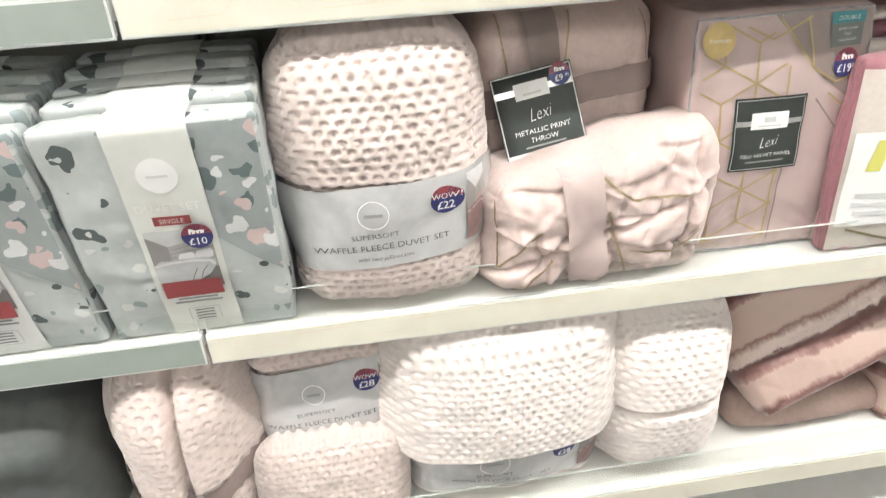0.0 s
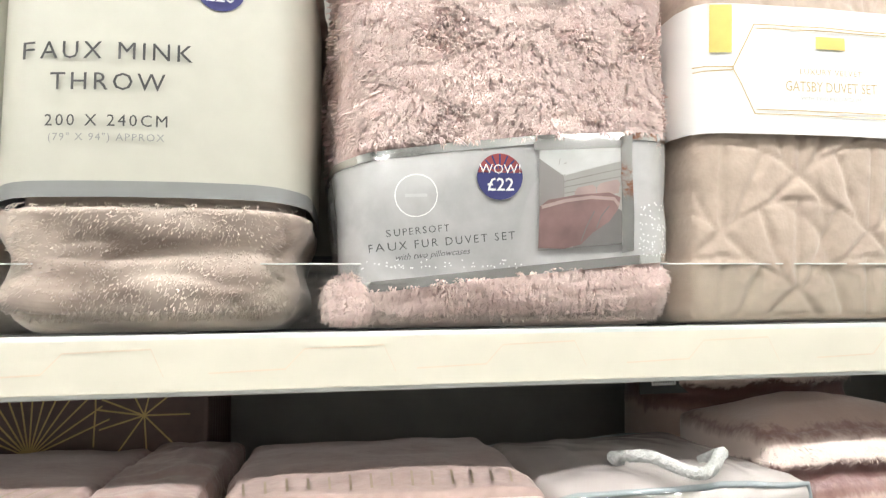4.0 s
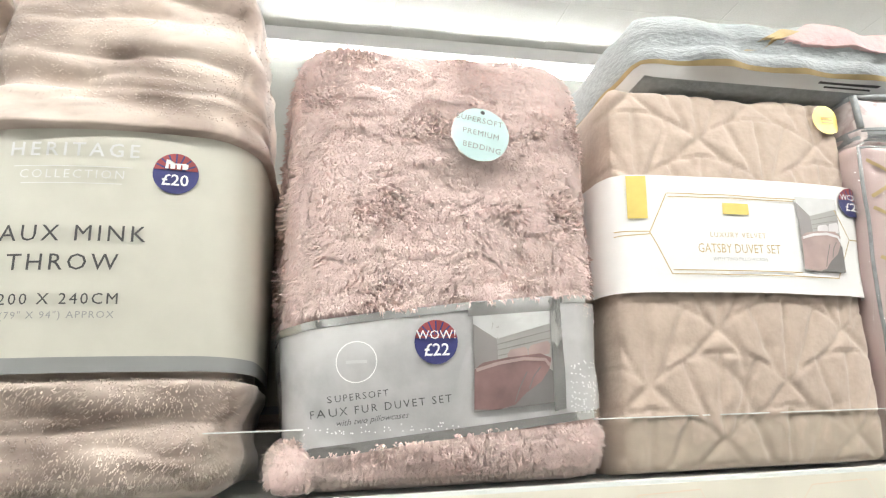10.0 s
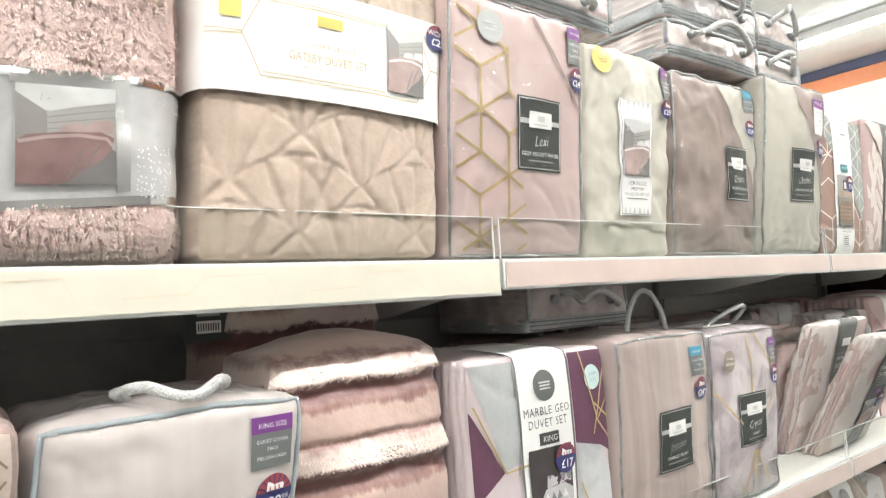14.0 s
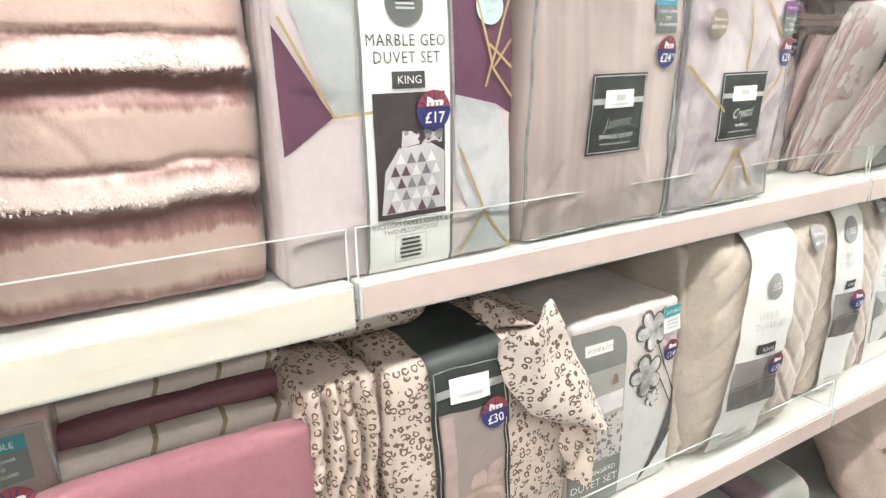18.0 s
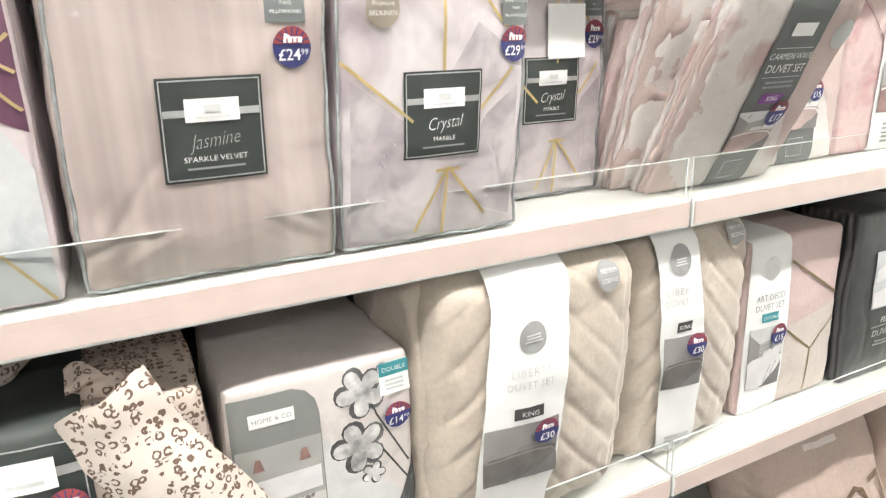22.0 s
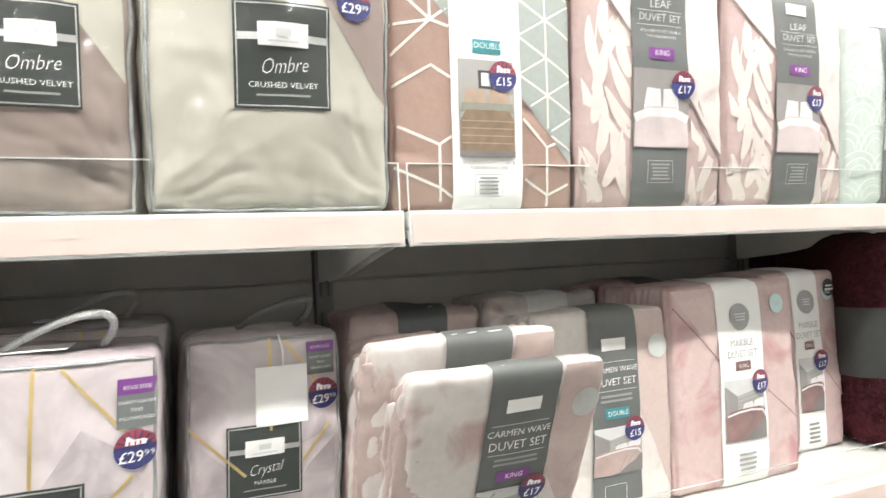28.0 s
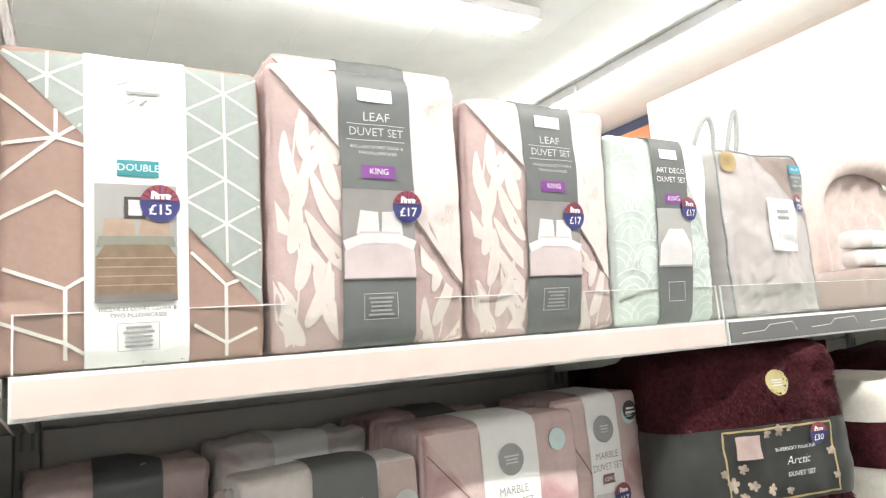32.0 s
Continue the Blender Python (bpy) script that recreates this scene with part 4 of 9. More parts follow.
def fur_coat(S, parent, n, length, material, seed, v0=0.0, v1=1.0, name="fur", sides=True, down=0.7, u0=0.0, u1=1.0, clump=0.0, wide=1.0):
    """Tapered tufts lying on the surface of a pack, drawn together into locks where clump gives their size."""
    rng = random.Random(seed)
    verts, faces = [], []
    for _ in range(n):
        q = rng.random()
        if sides and q < 0.14:
            p = ((-0.5 if rng.random() < 0.5 else 0.5) * S.w, rng.random() * S.d * 0.5, rng.uniform(v0, v1) * S.h)
        elif sides and q < 0.26 and v1 > 0.9:
            p = ((rng.random() - 0.5) * S.w, rng.random() * S.d * 0.6, S.h)
        else:
            p = ((rng.uniform(u0, u1) - 0.5) * S.w, 0.0, rng.uniform(v0, v1) * S.h)
        a = S.at(p, 0.0)
        b = S.at(p, 0.01)
        nrm = (b - a).normalized()
        swirl = noise.noise_vector(a * 22 + Vector((seed, 0, 0)))
        d = (Vector((swirl.x * 0.9, 0, -down + swirl.z * 0.9)) + nrm * 0.42 + Vector((rng.uniform(-0.3, 0.3), 0, rng.uniform(-0.3, 0.3)))).normalized()
        L = length * rng.uniform(0.6, 1.2)
        if clump:
            g = (a + noise.noise_vector(a * 40) * clump * 0.8) / clump
            cell = Vector((math.floor(g.x) + 0.5, math.floor(g.y) + 0.5, math.floor(g.z) + 0.5))
            wild = noise.cell_vector(cell * 3.1 + Vector((seed * 5.0, 0, 0)))
            away = (cell - g) * clump
            d = (d + away * (0.5 / L) + (wild - Vector((0.5, 0.5, 0.5))) * 0.5 + nrm * 0.05).normalized()
        s = d.cross(nrm)
        s = s.normalized() if s.length > 0.01 else Vector((1, 0, 0))
        wd = 0.0011 * rng.uniform(0.7, 1.5) * (length / 0.016) * wide
        k = len(verts)
        verts += [a - s * wd, a + s * wd, a + d * L * 0.55 + s * wd * 0.9 + nrm * 0.001, a + d * L * 0.55 - s * wd * 0.9 + nrm * 0.001, a + d * L - nrm * L * 0.15]
        faces += [(k, k + 1, k + 2, k + 3), (k + 3, k + 2, k + 4)]
    for p in verts:
        p.z = max(p.z, 0.002)
    return tagged(mesh_ob(name, verts, faces, material, parent, "soft tufted pile", False), kind="stuff")


def pack(name, label, category, x0, x1, z, h, y=0.012, d=0.3, group="", turn=0.0, **kw):
    t = thing(name, pose((x0 + x1) / 2, y, z, 0, 0, turn), label, category, group)
    if kw.get("r", 0.02) <= 0.026:
        kw["r"] = kw.get("r", 0.02) * 0.62
    S = Soft(x1 - x0, d, h, **kw)
    S.base = ((x0 + x1) / 2, z)
    if not S.front and S.r < 0.03:
        if name in ("duvet_set_pack", "folded_cover"):
            S.leaves = min(0.017, d / 4)
            S.crumple(9, 0.0032, 0.007)
            S.gather = 0.003
        elif name == "bedding_bag" and h > 0.12:
            S.crumple(5, 0.0016, 0.004)
            S.gather = 0.005
            fan = random.Random(S.seed * 13 + 5)
            for side in (-1, 1):
                for k in range(7):
                    a = math.radians(6 + 11 * k + fan.uniform(-4, 4))
                    S.lines.append((side * S.w * fan.uniform(0.42, 0.5), h * fan.uniform(0.01, 0.05) + 0.004 * k, -side * math.cos(a), math.sin(a), fan.uniform(0.22, 0.6) * S.w, fan.choice((0.0034, 0.0024, -0.002)), fan.uniform(0.0022, 0.004)))
                for k in range(3):
                    a = math.radians(fan.uniform(15, 75))
                    S.lines.append((side * S.w * 0.48, h * 0.97, -side * math.cos(a), -math.sin(a), fan.uniform(0.12, 0.3) * S.w, 0.0026, 0.003))
    return S, t


# ---- top shelf ----
ZA = 1.70


def mink_front(x, z):
    if 0.104 < z < 0.322:
        return -0.014
    p = z + 0.012 * math.sin(x * 9 + z * 20) + 0.005 * math.sin(x * 27 + 1)
    return 0.0045 * math.sin(p * 62 + 0.4) + 0.0025 * math.sin(p * 130 + x * 16) + (0.008 if 0.322 <= z < 0.37 else 0.0)


def mink_throw(x0, x1, y, z=ZA, seed=1, printed=True, h=0.53, d=0.32):
    S, t = pack("rolled_throw", "rolled beige faux mink throw in a sage card band", "throw", x0, x1, z, h, y, d, "rolled throws on the top shelf", r=0.04, bulge=0.022, amp=0.005, scale=11, seed=seed, front=mink_front)
    S.all_round = True
    S.quilt, S.calm = -0.001, True
    w = S.w
    for a, zz, length, dep, wd, tip in ((-0.5, 0.061, 1.0, 0.016, 0.007, 0.02), (-0.5, 0.083, 0.6, 0.008, 0.006, -0.03), (-0.1, 0.047, 0.62, 0.012, 0.006, -0.06), (-0.45, 0.022, 0.55, 0.01, 0.008, 0.05), (0.1, 0.03, 0.45, 0.012, 0.006, 0.1), (-0.2, 0.1, 0.7, 0.007, 0.005, -0.04), (-0.5, 0.41, 1.0, 0.014, 0.007, -0.03), (-0.3, 0.385, 0.7, 0.01, 0.006, 0.04), (-0.5, 0.452, 0.8, 0.014, 0.009, 0.05), (-0.2, 0.49, 0.7, 0.012, 0.008, -0.05), (-0.4, 0.36, 0.5, 0.008, 0.005, 0.03)):
        S.lines.append((a * w, zz + 0.004 * math.sin(seed * 3 + zz * 90), math.cos(tip), math.sin(tip), length * w, dep * 0.6, wd))
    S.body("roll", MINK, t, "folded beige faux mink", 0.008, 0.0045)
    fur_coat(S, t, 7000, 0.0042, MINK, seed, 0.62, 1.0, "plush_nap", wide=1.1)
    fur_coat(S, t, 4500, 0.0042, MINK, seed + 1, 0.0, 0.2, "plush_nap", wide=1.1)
    b = S.belt("card_band", 0.228, 0.612, BAND_SAGE, t, d * 0.62, 0.007, label="smooth sage grey card band")
    S.belt("band_edge", 0.204, 0.2285, mat("grey_band_edge", (0.27, 0.28, 0.275), 0.5, 0.06, 40, 0.0), b, d * 0.62, 0.0075)
    if printed:
        u = 0.385
        S.text("FAUX MINK", u, 0.425, 0.0205, INK, b, 0.0085, space=1.25, thin=0.0)
        S.text("THROW", u, 0.377, 0.0205, INK, b, 0.0085, space=1.25, thin=0.0)
        S.text("200 X 240CM", u, 0.318, 0.0135, INK, b, 0.0085, space=1.25, thin=0.0)
        S.text('(79" X 94") APPROX', u, 0.293, 0.0085, GREYINK, b, 0.0085, space=1.2, thin=0.0)
        S.text("HERITAGE", u, 0.572, 0.0185, SILVER, b, 0.0085, space=1.35, thin=-0.01)
        S.text("COLLECTION", u, 0.528, 0.0115, SILVER, b, 0.0085, space=1.3)
        S.ribbon("foil_rule", [[(u - 0.2, 0.543), (u + 0.2, 0.543)], [(u - 0.17, 0.513), (u + 0.17, 0.513)]], 0.0007, SILVER, b, 0.0087)
        S.sticker(0.735, 0.538, "20", b, 0.0195, o=0.0085)
    return t


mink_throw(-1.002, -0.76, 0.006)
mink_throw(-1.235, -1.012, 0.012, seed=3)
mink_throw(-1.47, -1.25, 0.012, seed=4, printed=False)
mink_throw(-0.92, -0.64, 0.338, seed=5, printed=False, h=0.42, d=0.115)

# fur duvet set
def matted(x, z):
    """Locks and brushed ridges of the pile, and the flatter ground under the card sleeve."""
    if 0.05 + 0.1 * x < z < 0.165 + 0.1 * x:
        return -0.006
    q = Vector((x * 42, 3.0, z * 75))
    return 0.002 * noise.noise(q) + 0.001 * noise.noise(q * 2.3) + 0.0018 * (noise.ridged_multi_fractal(Vector((x * 9, 7.0, z * 26)), 1.0, 2.0, 2, 1.0, 2.0) - 1.0)


S, t = pack("duvet_set_pack", "blush pink faux fur duvet set in a silver card sleeve", "duvet set", -0.72, -0.414, ZA, 0.45, 0.004, 0.34, r=0.04, bulge=0.026, amp=0.004, scale=13, seed=2, front=matted, lean=-0.02)
S.quilt = -0.003
S.body("fur_body", FUR, t, "blush faux fur", 0.01, 0.005)
fur_coat(S, t, 46000, 0.0098, FURTIP, 4, 0.355, 1.0, clump=0.0075, wide=0.95)
fur_coat(S, t, 9000, 0.0085, FURTIP, 5, 0.0, 0.12, clump=0.0075, wide=0.95)
for xa, xb, ya, hh, dd in ((-0.738, -0.69, 0.008, 0.05, 0.2), (-0.468, -0.402, 0.05, 0.085, 0.2)):
    F = Soft(xb - xa, dd, hh, r=0.024, bulge=0.01, amp=0.004, scale=20, seed=int(hh * 100))
    fold = F.body("lower_fold", FUR, t, "folded edge of the faux fur", 0.008)
    fold.location = ((xa + xb) / 2 + 0.567, ya - 0.004, 0.0)
    fur_coat(F, fold, 3000, 0.0075, FURTIP, 9, 0.0, 1.0, clump=0.009)
MIRROR = mat("mirror_foil", (0.85, 0.85, 0.84), 0.1, 0.1, 20, 0.25, metal=1.0)
SLEEVE = veined("silver_sleeve_print", (0.47, 0.47, 0.47), (0.68, 0.68, 0.68), 9, 0.25, 0.7, 0.4, 0.7, 0.3)
b = S.belt("card_sleeve", 0.107, 0.365, SLEEVE, t, 0.16, 0.008, 0.095, "silver printed card sleeve")
S.belt("foil_edge", 0.348, 0.364, MIRROR, b, 0.16, 0.0095, 0.095)
S.belt("foil_edge", 0.1, 0.118, MIRROR, b, 0.16, 0.0095, 0.095)
S.photo(0.535, 0.146, 0.79, 0.336, PHOTO_WALL, PHOTO_ROSE, PHOTO_BLUSH, b, 0.0105, rise=0.015)
for pts in (((0.792, 0.144), (0.832, 0.149), (0.832, 0.38), (0.792, 0.374)), ((0.52, 0.336), (0.792, 0.351), (0.792, 0.368), (0.52, 0.353))):
    S.grid("foil_edge", pts, MIRROR, b, 0.0108, "mirror foil border")
S.ribbon("ring_emblem", [[(0.19 + 0.058 * math.cos(a * 0.3), 0.251 + 0.04 * math.sin(a * 0.3)) for a in range(22)]], 0.0009, PAPER, b, 0.0105)
S.bars(0.16, 0.248, 0.22, 0.254, 1, b, 0.0105, PALEINK)
DUST = mat("glitter_dust", (0.85, 0.85, 0.85), 0.3, 0.1, 60, 0.0)
rngf = random.Random(12)
specks = [(rngf.uniform(0.85, 0.96), 0.14 + 0.11 * rngf.random() ** 1.6) for _ in range(90)] + [(rngf.uniform(0.04, 0.5), 0.115 + 0.02 * rngf.random() ** 2) for _ in range(50)]
tagged(S.polys("glitter_dust", [[(u + 0.0028 * math.cos(k * 1.57), v + 0.0019 * math.sin(k * 1.57)) for k in range(4)] for u, v in specks], DUST, b, 0.0104), kind="stuff")
S.text("SUPERSOFT", 0.197, 0.184, 0.0085, INK, b, 0.0105, turn=5, space=1.25)
S.text("FAUX FUR DUVET SET", 0.268, 0.163, 0.0098, INK, b, 0.0105, turn=5, space=1.3)
S.text("with two pillowcases", 0.235, 0.14, 0.0075, INK, b, 0.0105, 0.35, 5)
S.sticker(0.423, 0.286, "22", b, 0.0198, "wow", 0.0105)
g = S.disc("swing_tag", 0.58, 0.73, 0.029, MINT, t, 0.036, "round mint swing tag")
for k, wd in enumerate(("SUPERSOFT", "PREMIUM", "BEDDING")):
    S.text(wd, 0.58, 0.762 - 0.033 * k, 0.0084, GREYINK, g, 0.0375, turn=-11, space=1.12, thin=0.0)
S.disc("tag_hole", 0.592, 0.782, 0.0022, INK, g, 0.0375)


FAN_R, FAN_P, FAN_Z = 0.11, 0.158, 0.0553


def fans(x, z):
    """Quilted shell fans in staggered rows: creases along the rays and the rims."""
    j0 = int(math.floor((z - 0.0105) / FAN_Z))
    for j in range(j0 - 2, j0 + 1):
        cz = 0.0105 + j * FAN_Z
        off = (-0.044 if j % 2 == 0 else 0.035)
        i = round((x - off) / FAN_P)
        dx, dz = x - (i * FAN_P + off), z - cz
        rr = math.hypot(dx, dz)
        if rr < FAN_R and dz >= 0:
            k = math.pi / 8
            a = math.atan2(dz, dx)
            ray = abs((a / k) - round(a / k)) * k * rr
            m = min(max(min(ray + 0.35 * max(0.0, 0.022 - rr), FAN_R - rr), 0.0) / 0.007, 1.0)
            return 0.0042 * m ** 0.6 - 0.003 + 0.0018 * noise.noise((x * 60, 1.0, z * 60))
    return 0.0


S, t = pack("duvet_set_pack", "beige quilted velvet duvet set with a white and gold card band", "duvet set", -0.403, -0.095, ZA, 0.428, 0.012, 0.3, r=0.025, bulge=0.014, amp=0.003, seed=6, front=fans, skew=0.07)
S.quilt = 0.0025
S.crumple(8, 0.003, 0.008)
S.body("quilted_body", BEIGE_QUILT, t, "beige quilted velvet with shell fans", 0.02, 0.0027)
b = S.belt("card_band", 0.42, 0.727, WHITE, t, 0.16, 0.007, -0.012, "white card band printed in gold")
hexa = [(0.115, 0.575), (0.185, 0.68), (0.86, 0.672), (0.93, 0.57), (0.85, 0.462), (0.185, 0.468)]
S.ribbon("gold_frame", [hexa + hexa[:1], [(0.01, 0.58), (0.115, 0.578)], [(0.01, 0.568), (0.115, 0.571)], [(0.93, 0.57), (0.99, 0.57)], [(0.19, 0.478), (0.69, 0.474)], [(0.19, 0.67), (0.69, 0.668)]], 0.0011, GOLDINK, b, 0.009)
S.rect("gold_block", 0.045, 0.612, 0.112, 0.726, YELLOW, b, 0.0095)
S.bars(0.395, 0.625, 0.5, 0.655, 1, b, 0.009, YELLOW)
S.text("LUXURY VELVET", 0.445, 0.568, 0.008, GOLDINK, b, 0.0095, space=1.2)
S.text("GATSBY DUVET SET", 0.445, 0.532, 0.0145, GOLDINK, b, 0.0095, wide=0.78)
S.text("WITH TWO PILLOWCASES", 0.445, 0.505, 0.0055, GREYINK, b, 0.0095)
S.photo(0.7, 0.478, 0.885, 0.682, PHOTO_WALL, PHOTO_BLUSH, PHOTO_WHITE, b, 0.009)
S.sticker(0.958, 0.676, "25", b, 0.0175, "wow", 0.01)
seal(S, 0.925, 0.93, 0.019, YELLOW, t)


def flat_bag(x0, x1, y, z, h, material, label, d=0.26, handle=True, seed=1):
    """A folded bag of bedding lying flat: clear window, ribbed zip band round the foot, thick piping, rope handles at its front."""
    S, t = pack("bedding_bag", label, "bedding bag", x0, x1, z, h, y, d, "bedding bags lying flat", r=h * 0.2, bulge=0.008, amp=0.004, scale=16, seed=seed)
    S.layers = 0.013
    S.lines.clear()
    S.crumple(12, 0.005, 0.006)
    S.body("bag_body", material, t, "folded velvet behind clear vinyl", 0.006)
    top = min(0.34, 0.026 / h)
    z_band = S.belt("zip_band", 0.04, top, BINDING, t, d * 0.85, 0.003, label="ribbed grey zip band")
    for q in (0.3, 0.55, 0.8):
        S.ribbon("zip_line", [[(0.01, top * q), (0.99, top * q)]], 0.0018, SLATE, z_band, 0.0045)
    for edge in ([(u / 10, 0.95) for u in range(11)], [(0.012, top + (0.95 - top) * k / 4) for k in range(5)], [(0.988, top + (0.95 - top) * k / 4) for k in range(5)]):
        tube("piping", [S.f(u, v, 0.003) for u, v in edge], 0.0042, BINDING, t, "thick grey piping", 6)
    for s in (-1, 1):
        tube("side_piping", [S.at((s * S.w / 2, d * 0.9 * k / 6 + 0.004, 0.95 * h), 0.003) for k in range(7)], 0.0038, BINDING, t, "", 6)
    if handle:
        droop = 0.3 + 0.25 * math.sin(seed * 2.1)
        a, c = S.f(0.22, 0.68, 0.003), S.f(0.78, 0.6, 0.003)
        pts = [a + (c - a) * (i / 18) + Vector((0.02 * math.sin(math.pi * i / 9 + seed), -0.03 * math.sin(math.pi * i / 18) ** 0.5, h * (droop * math.sin(math.pi * i / 18) + 0.12 * math.sin(math.pi * i / 6 + seed)))) for i in range(19)]
        tube("rope_handle", pts, 0.0062, PALEROPE, t, "pale twisted rope handle")
        for p in (a, c):
            tube("eyelet", [p + Vector((0, 0.006, 0)), p + Vector((0, -0.006, 0))], 0.0085, BINDING, t, "grey eyelet", 10)
    return S, t


BINDING = mat("grey_fabric_binding", (0.36, 0.39, 0.4), 0.5, 0.2, 160, 0.2, coat=0.3)
PALEROPE = mat("pale_rope", (0.62, 0.63, 0.61), 0.75, 0.25, 300, 0.8)


# stacked on top of the packs
GREYFLANNEL = mat("grey_flannel", (0.42, 0.46, 0.47), 0.8, 0.2, 110, 0.35, stretch=(1, 1, 3))
ROSEFLAN = mat("rose_flannel", (0.66, 0.44, 0.43), 0.8, 0.1, 110, 0.3)
S, t = pack("bedding_bag", "folded grey and pink geometric duvet set lying in its packet", "duvet set", -0.335, 0.06, 2.131, 0.1, -0.005, 0.3, r=0.03, bulge=0.01, amp=0.006, scale=13, seed=9, front=lambda x, z: -0.012 if 0.05 < z < 0.058 else (0.004 * math.sin(x * 60 + z * 40)))
S.body("folded_cover", GREYFLANNEL, t, "", 0.01)
S.belt("card_base", 0.0, 0.2, WHITE, t, 0.2, 0.004, label="white printed card base")
S.belt("gold_trim", 0.2, 0.25, GOLDINK, t, 0.2, 0.0045)
S.poly("pink_panel", [(0.42, 0.52), (0.95, 0.6), (0.96, 0.92), (0.6, 0.95), (0.52, 0.7)], ROSEFLAN, t, 0.003)
S.poly("gold_stripe", [(0.36, 0.5), (0.42, 0.52), (0.56, 0.78), (0.5, 0.8)], GOLDINK, t, 0.0035)
S.poly("gold_stripe", [(0.9, 0.6), (0.95, 0.6), (0.99, 0.9), (0.94, 0.92)], GOLDINK, t, 0.0045)
S.bars(0.6, 0.06, 0.82, 0.15, 2, t, 0.006, INK)

BAG_MARB = veined("bagged_marble", (0.66, 0.58, 0.56), (0.36, 0.24, 0.23), 30, 0.5, 0.9, 0.5, 0.66, 0.6)
BAG_ROSY = mat("bagged_rose_velvet", (0.5, 0.39, 0.355), 0.45, 0.3, 18, 0.2, coat=0.9, wrinkle=0.8, second=(0.74, 0.66, 0.63), big=9)
flat_bag(-0.05, 0.285, 0.0, 2.064, 0.072, BAG_MARB, "pink velvet bedding bag lying flat on a taller pack", seed=2)
for k, (xa, xb, yy, zz, hh, mt) in enumerate(((0.435, 0.76, 0.0, 2.062, 0.072, BAG_ROSY), (0.44, 0.785, 0.006, 2.14, 0.074, BAG_GREY), (0.432, 0.79, 0.012, 2.22, 0.082, BAG_ROSY), (0.795, 0.99, 0.02, 2.068, 0.076, BAG_GREY), (0.8, 0.985, 0.015, 2.15, 0.082, BAG_ROSY))):
    flat_bag(xa, xb, yy, zz, hh, mt, "clear bag of folded velvet bedding stacked flat", seed=3 + k)


# standing bags
def corner(S, pts, material, parent, name="turned_corner", label="turned-back corner of the cover", o=0.0018):
    return S.poly(name, pts, material, parent, o, label)


S, t = pack("bedding_bag", "blush velvet panel bag with gold hexagon lines and a charcoal label", "bedding bag", -0.075, 0.188, ZA, 0.362, 0.018, 0.24, r=0.02, bulge=0.012, amp=0.003, seed=11, lean=-0.09)
S.body("bag_body", BAG_PINK, t, "blush velvet behind clear film")
S.edging(PIPING, t, 0.005)
S.ribbon("gold_lines", clip_lines(hex_lines(S.w, S.h, 0.1, True), lambda u, v: 0.04 < u < 0.56 - 0.22 * v and 0.03 < v < 0.95, S.w, S.h), 0.0042, GOLDINK, t, 0.002)
S.ribbon("seam", [[(0.58, 0.97), (0.98, 0.6)]], 0.004, BAG_MAUVE, t, 0.003)
S.plate(0.44, 0.345, 0.775, 0.635, "Lexi", "GEO VELVET PANEL", t)
S.size_tag(0.86, 0.81, 0.985, 0.965, "KING SIZE", PURPLE, t)
S.sticker(0.93, 0.745, "24", t, 0.0175, small="99")
seal(S, 0.26, 0.875, 0.023, mat("clear_mint_seal", (0.5, 0.53, 0.51), 0.3, 0.05, 40, 0.0), t)
S.tie(t, 0.035, 0.06, 0.2, 0.0, material=PIPING)

S, t = pack("duvet_set_pack", "cream crinkled velvet duvet set with an ornate paper insert", "duvet set", 0.196, 0.424, ZA, 0.342, 0.022, 0.24, r=0.02, bulge=0.012, amp=0.006, scale=16, seed=12, lean=-0.09)
S.body("pack_body", BAG_CREAM, t, "cream velvet behind clear film", 0.01)
b = S.rect("paper_insert", 0.33, 0.2, 0.7, 0.755, WHITE, t, 0.004, "white printed paper insert")
S.photo(0.37, 0.39, 0.66, 0.655, PHOTO_WALL, PHOTO_BLUSH, PHOTO_WHITE, b, 0.006)
S.text("VERSAILLES", 0.515, 0.352, 0.0095, INK, b, 0.006)
S.text("PREMIUM", 0.515, 0.325, 0.007, INK, b, 0.006)
S.text("VELVET DUVET SET", 0.515, 0.3, 0.007, INK, b, 0.006)
S.bars(0.4, 0.276, 0.63, 0.282, 1, b, 0.006)
for q in range(6):
    for low, high, tip in ((0.21, 0.21, 0.235), (0.745, 0.745, 0.72)):
        S.poly("ornament", [(0.362 + 0.052 * q, low), (0.392 + 0.052 * q, high), (0.38 + 0.052 * q, tip), (0.37 + 0.052 * q, tip)], PALEINK, b, 0.006)
S.ribbon("insert_frame", [[(0.345, 0.205), (0.685, 0.205), (0.685, 0.75), (0.345, 0.75), (0.345, 0.205)]], 0.0012, GREYINK, b, 0.006)
seal(S, 0.17, 0.92, 0.022, YELLOW, t)
S.size_tag(0.86, 0.8, 0.985, 0.96, "KING SIZE", PURPLE, t)
S.sticker(0.915, 0.745, "29", t, 0.0165, small="99")

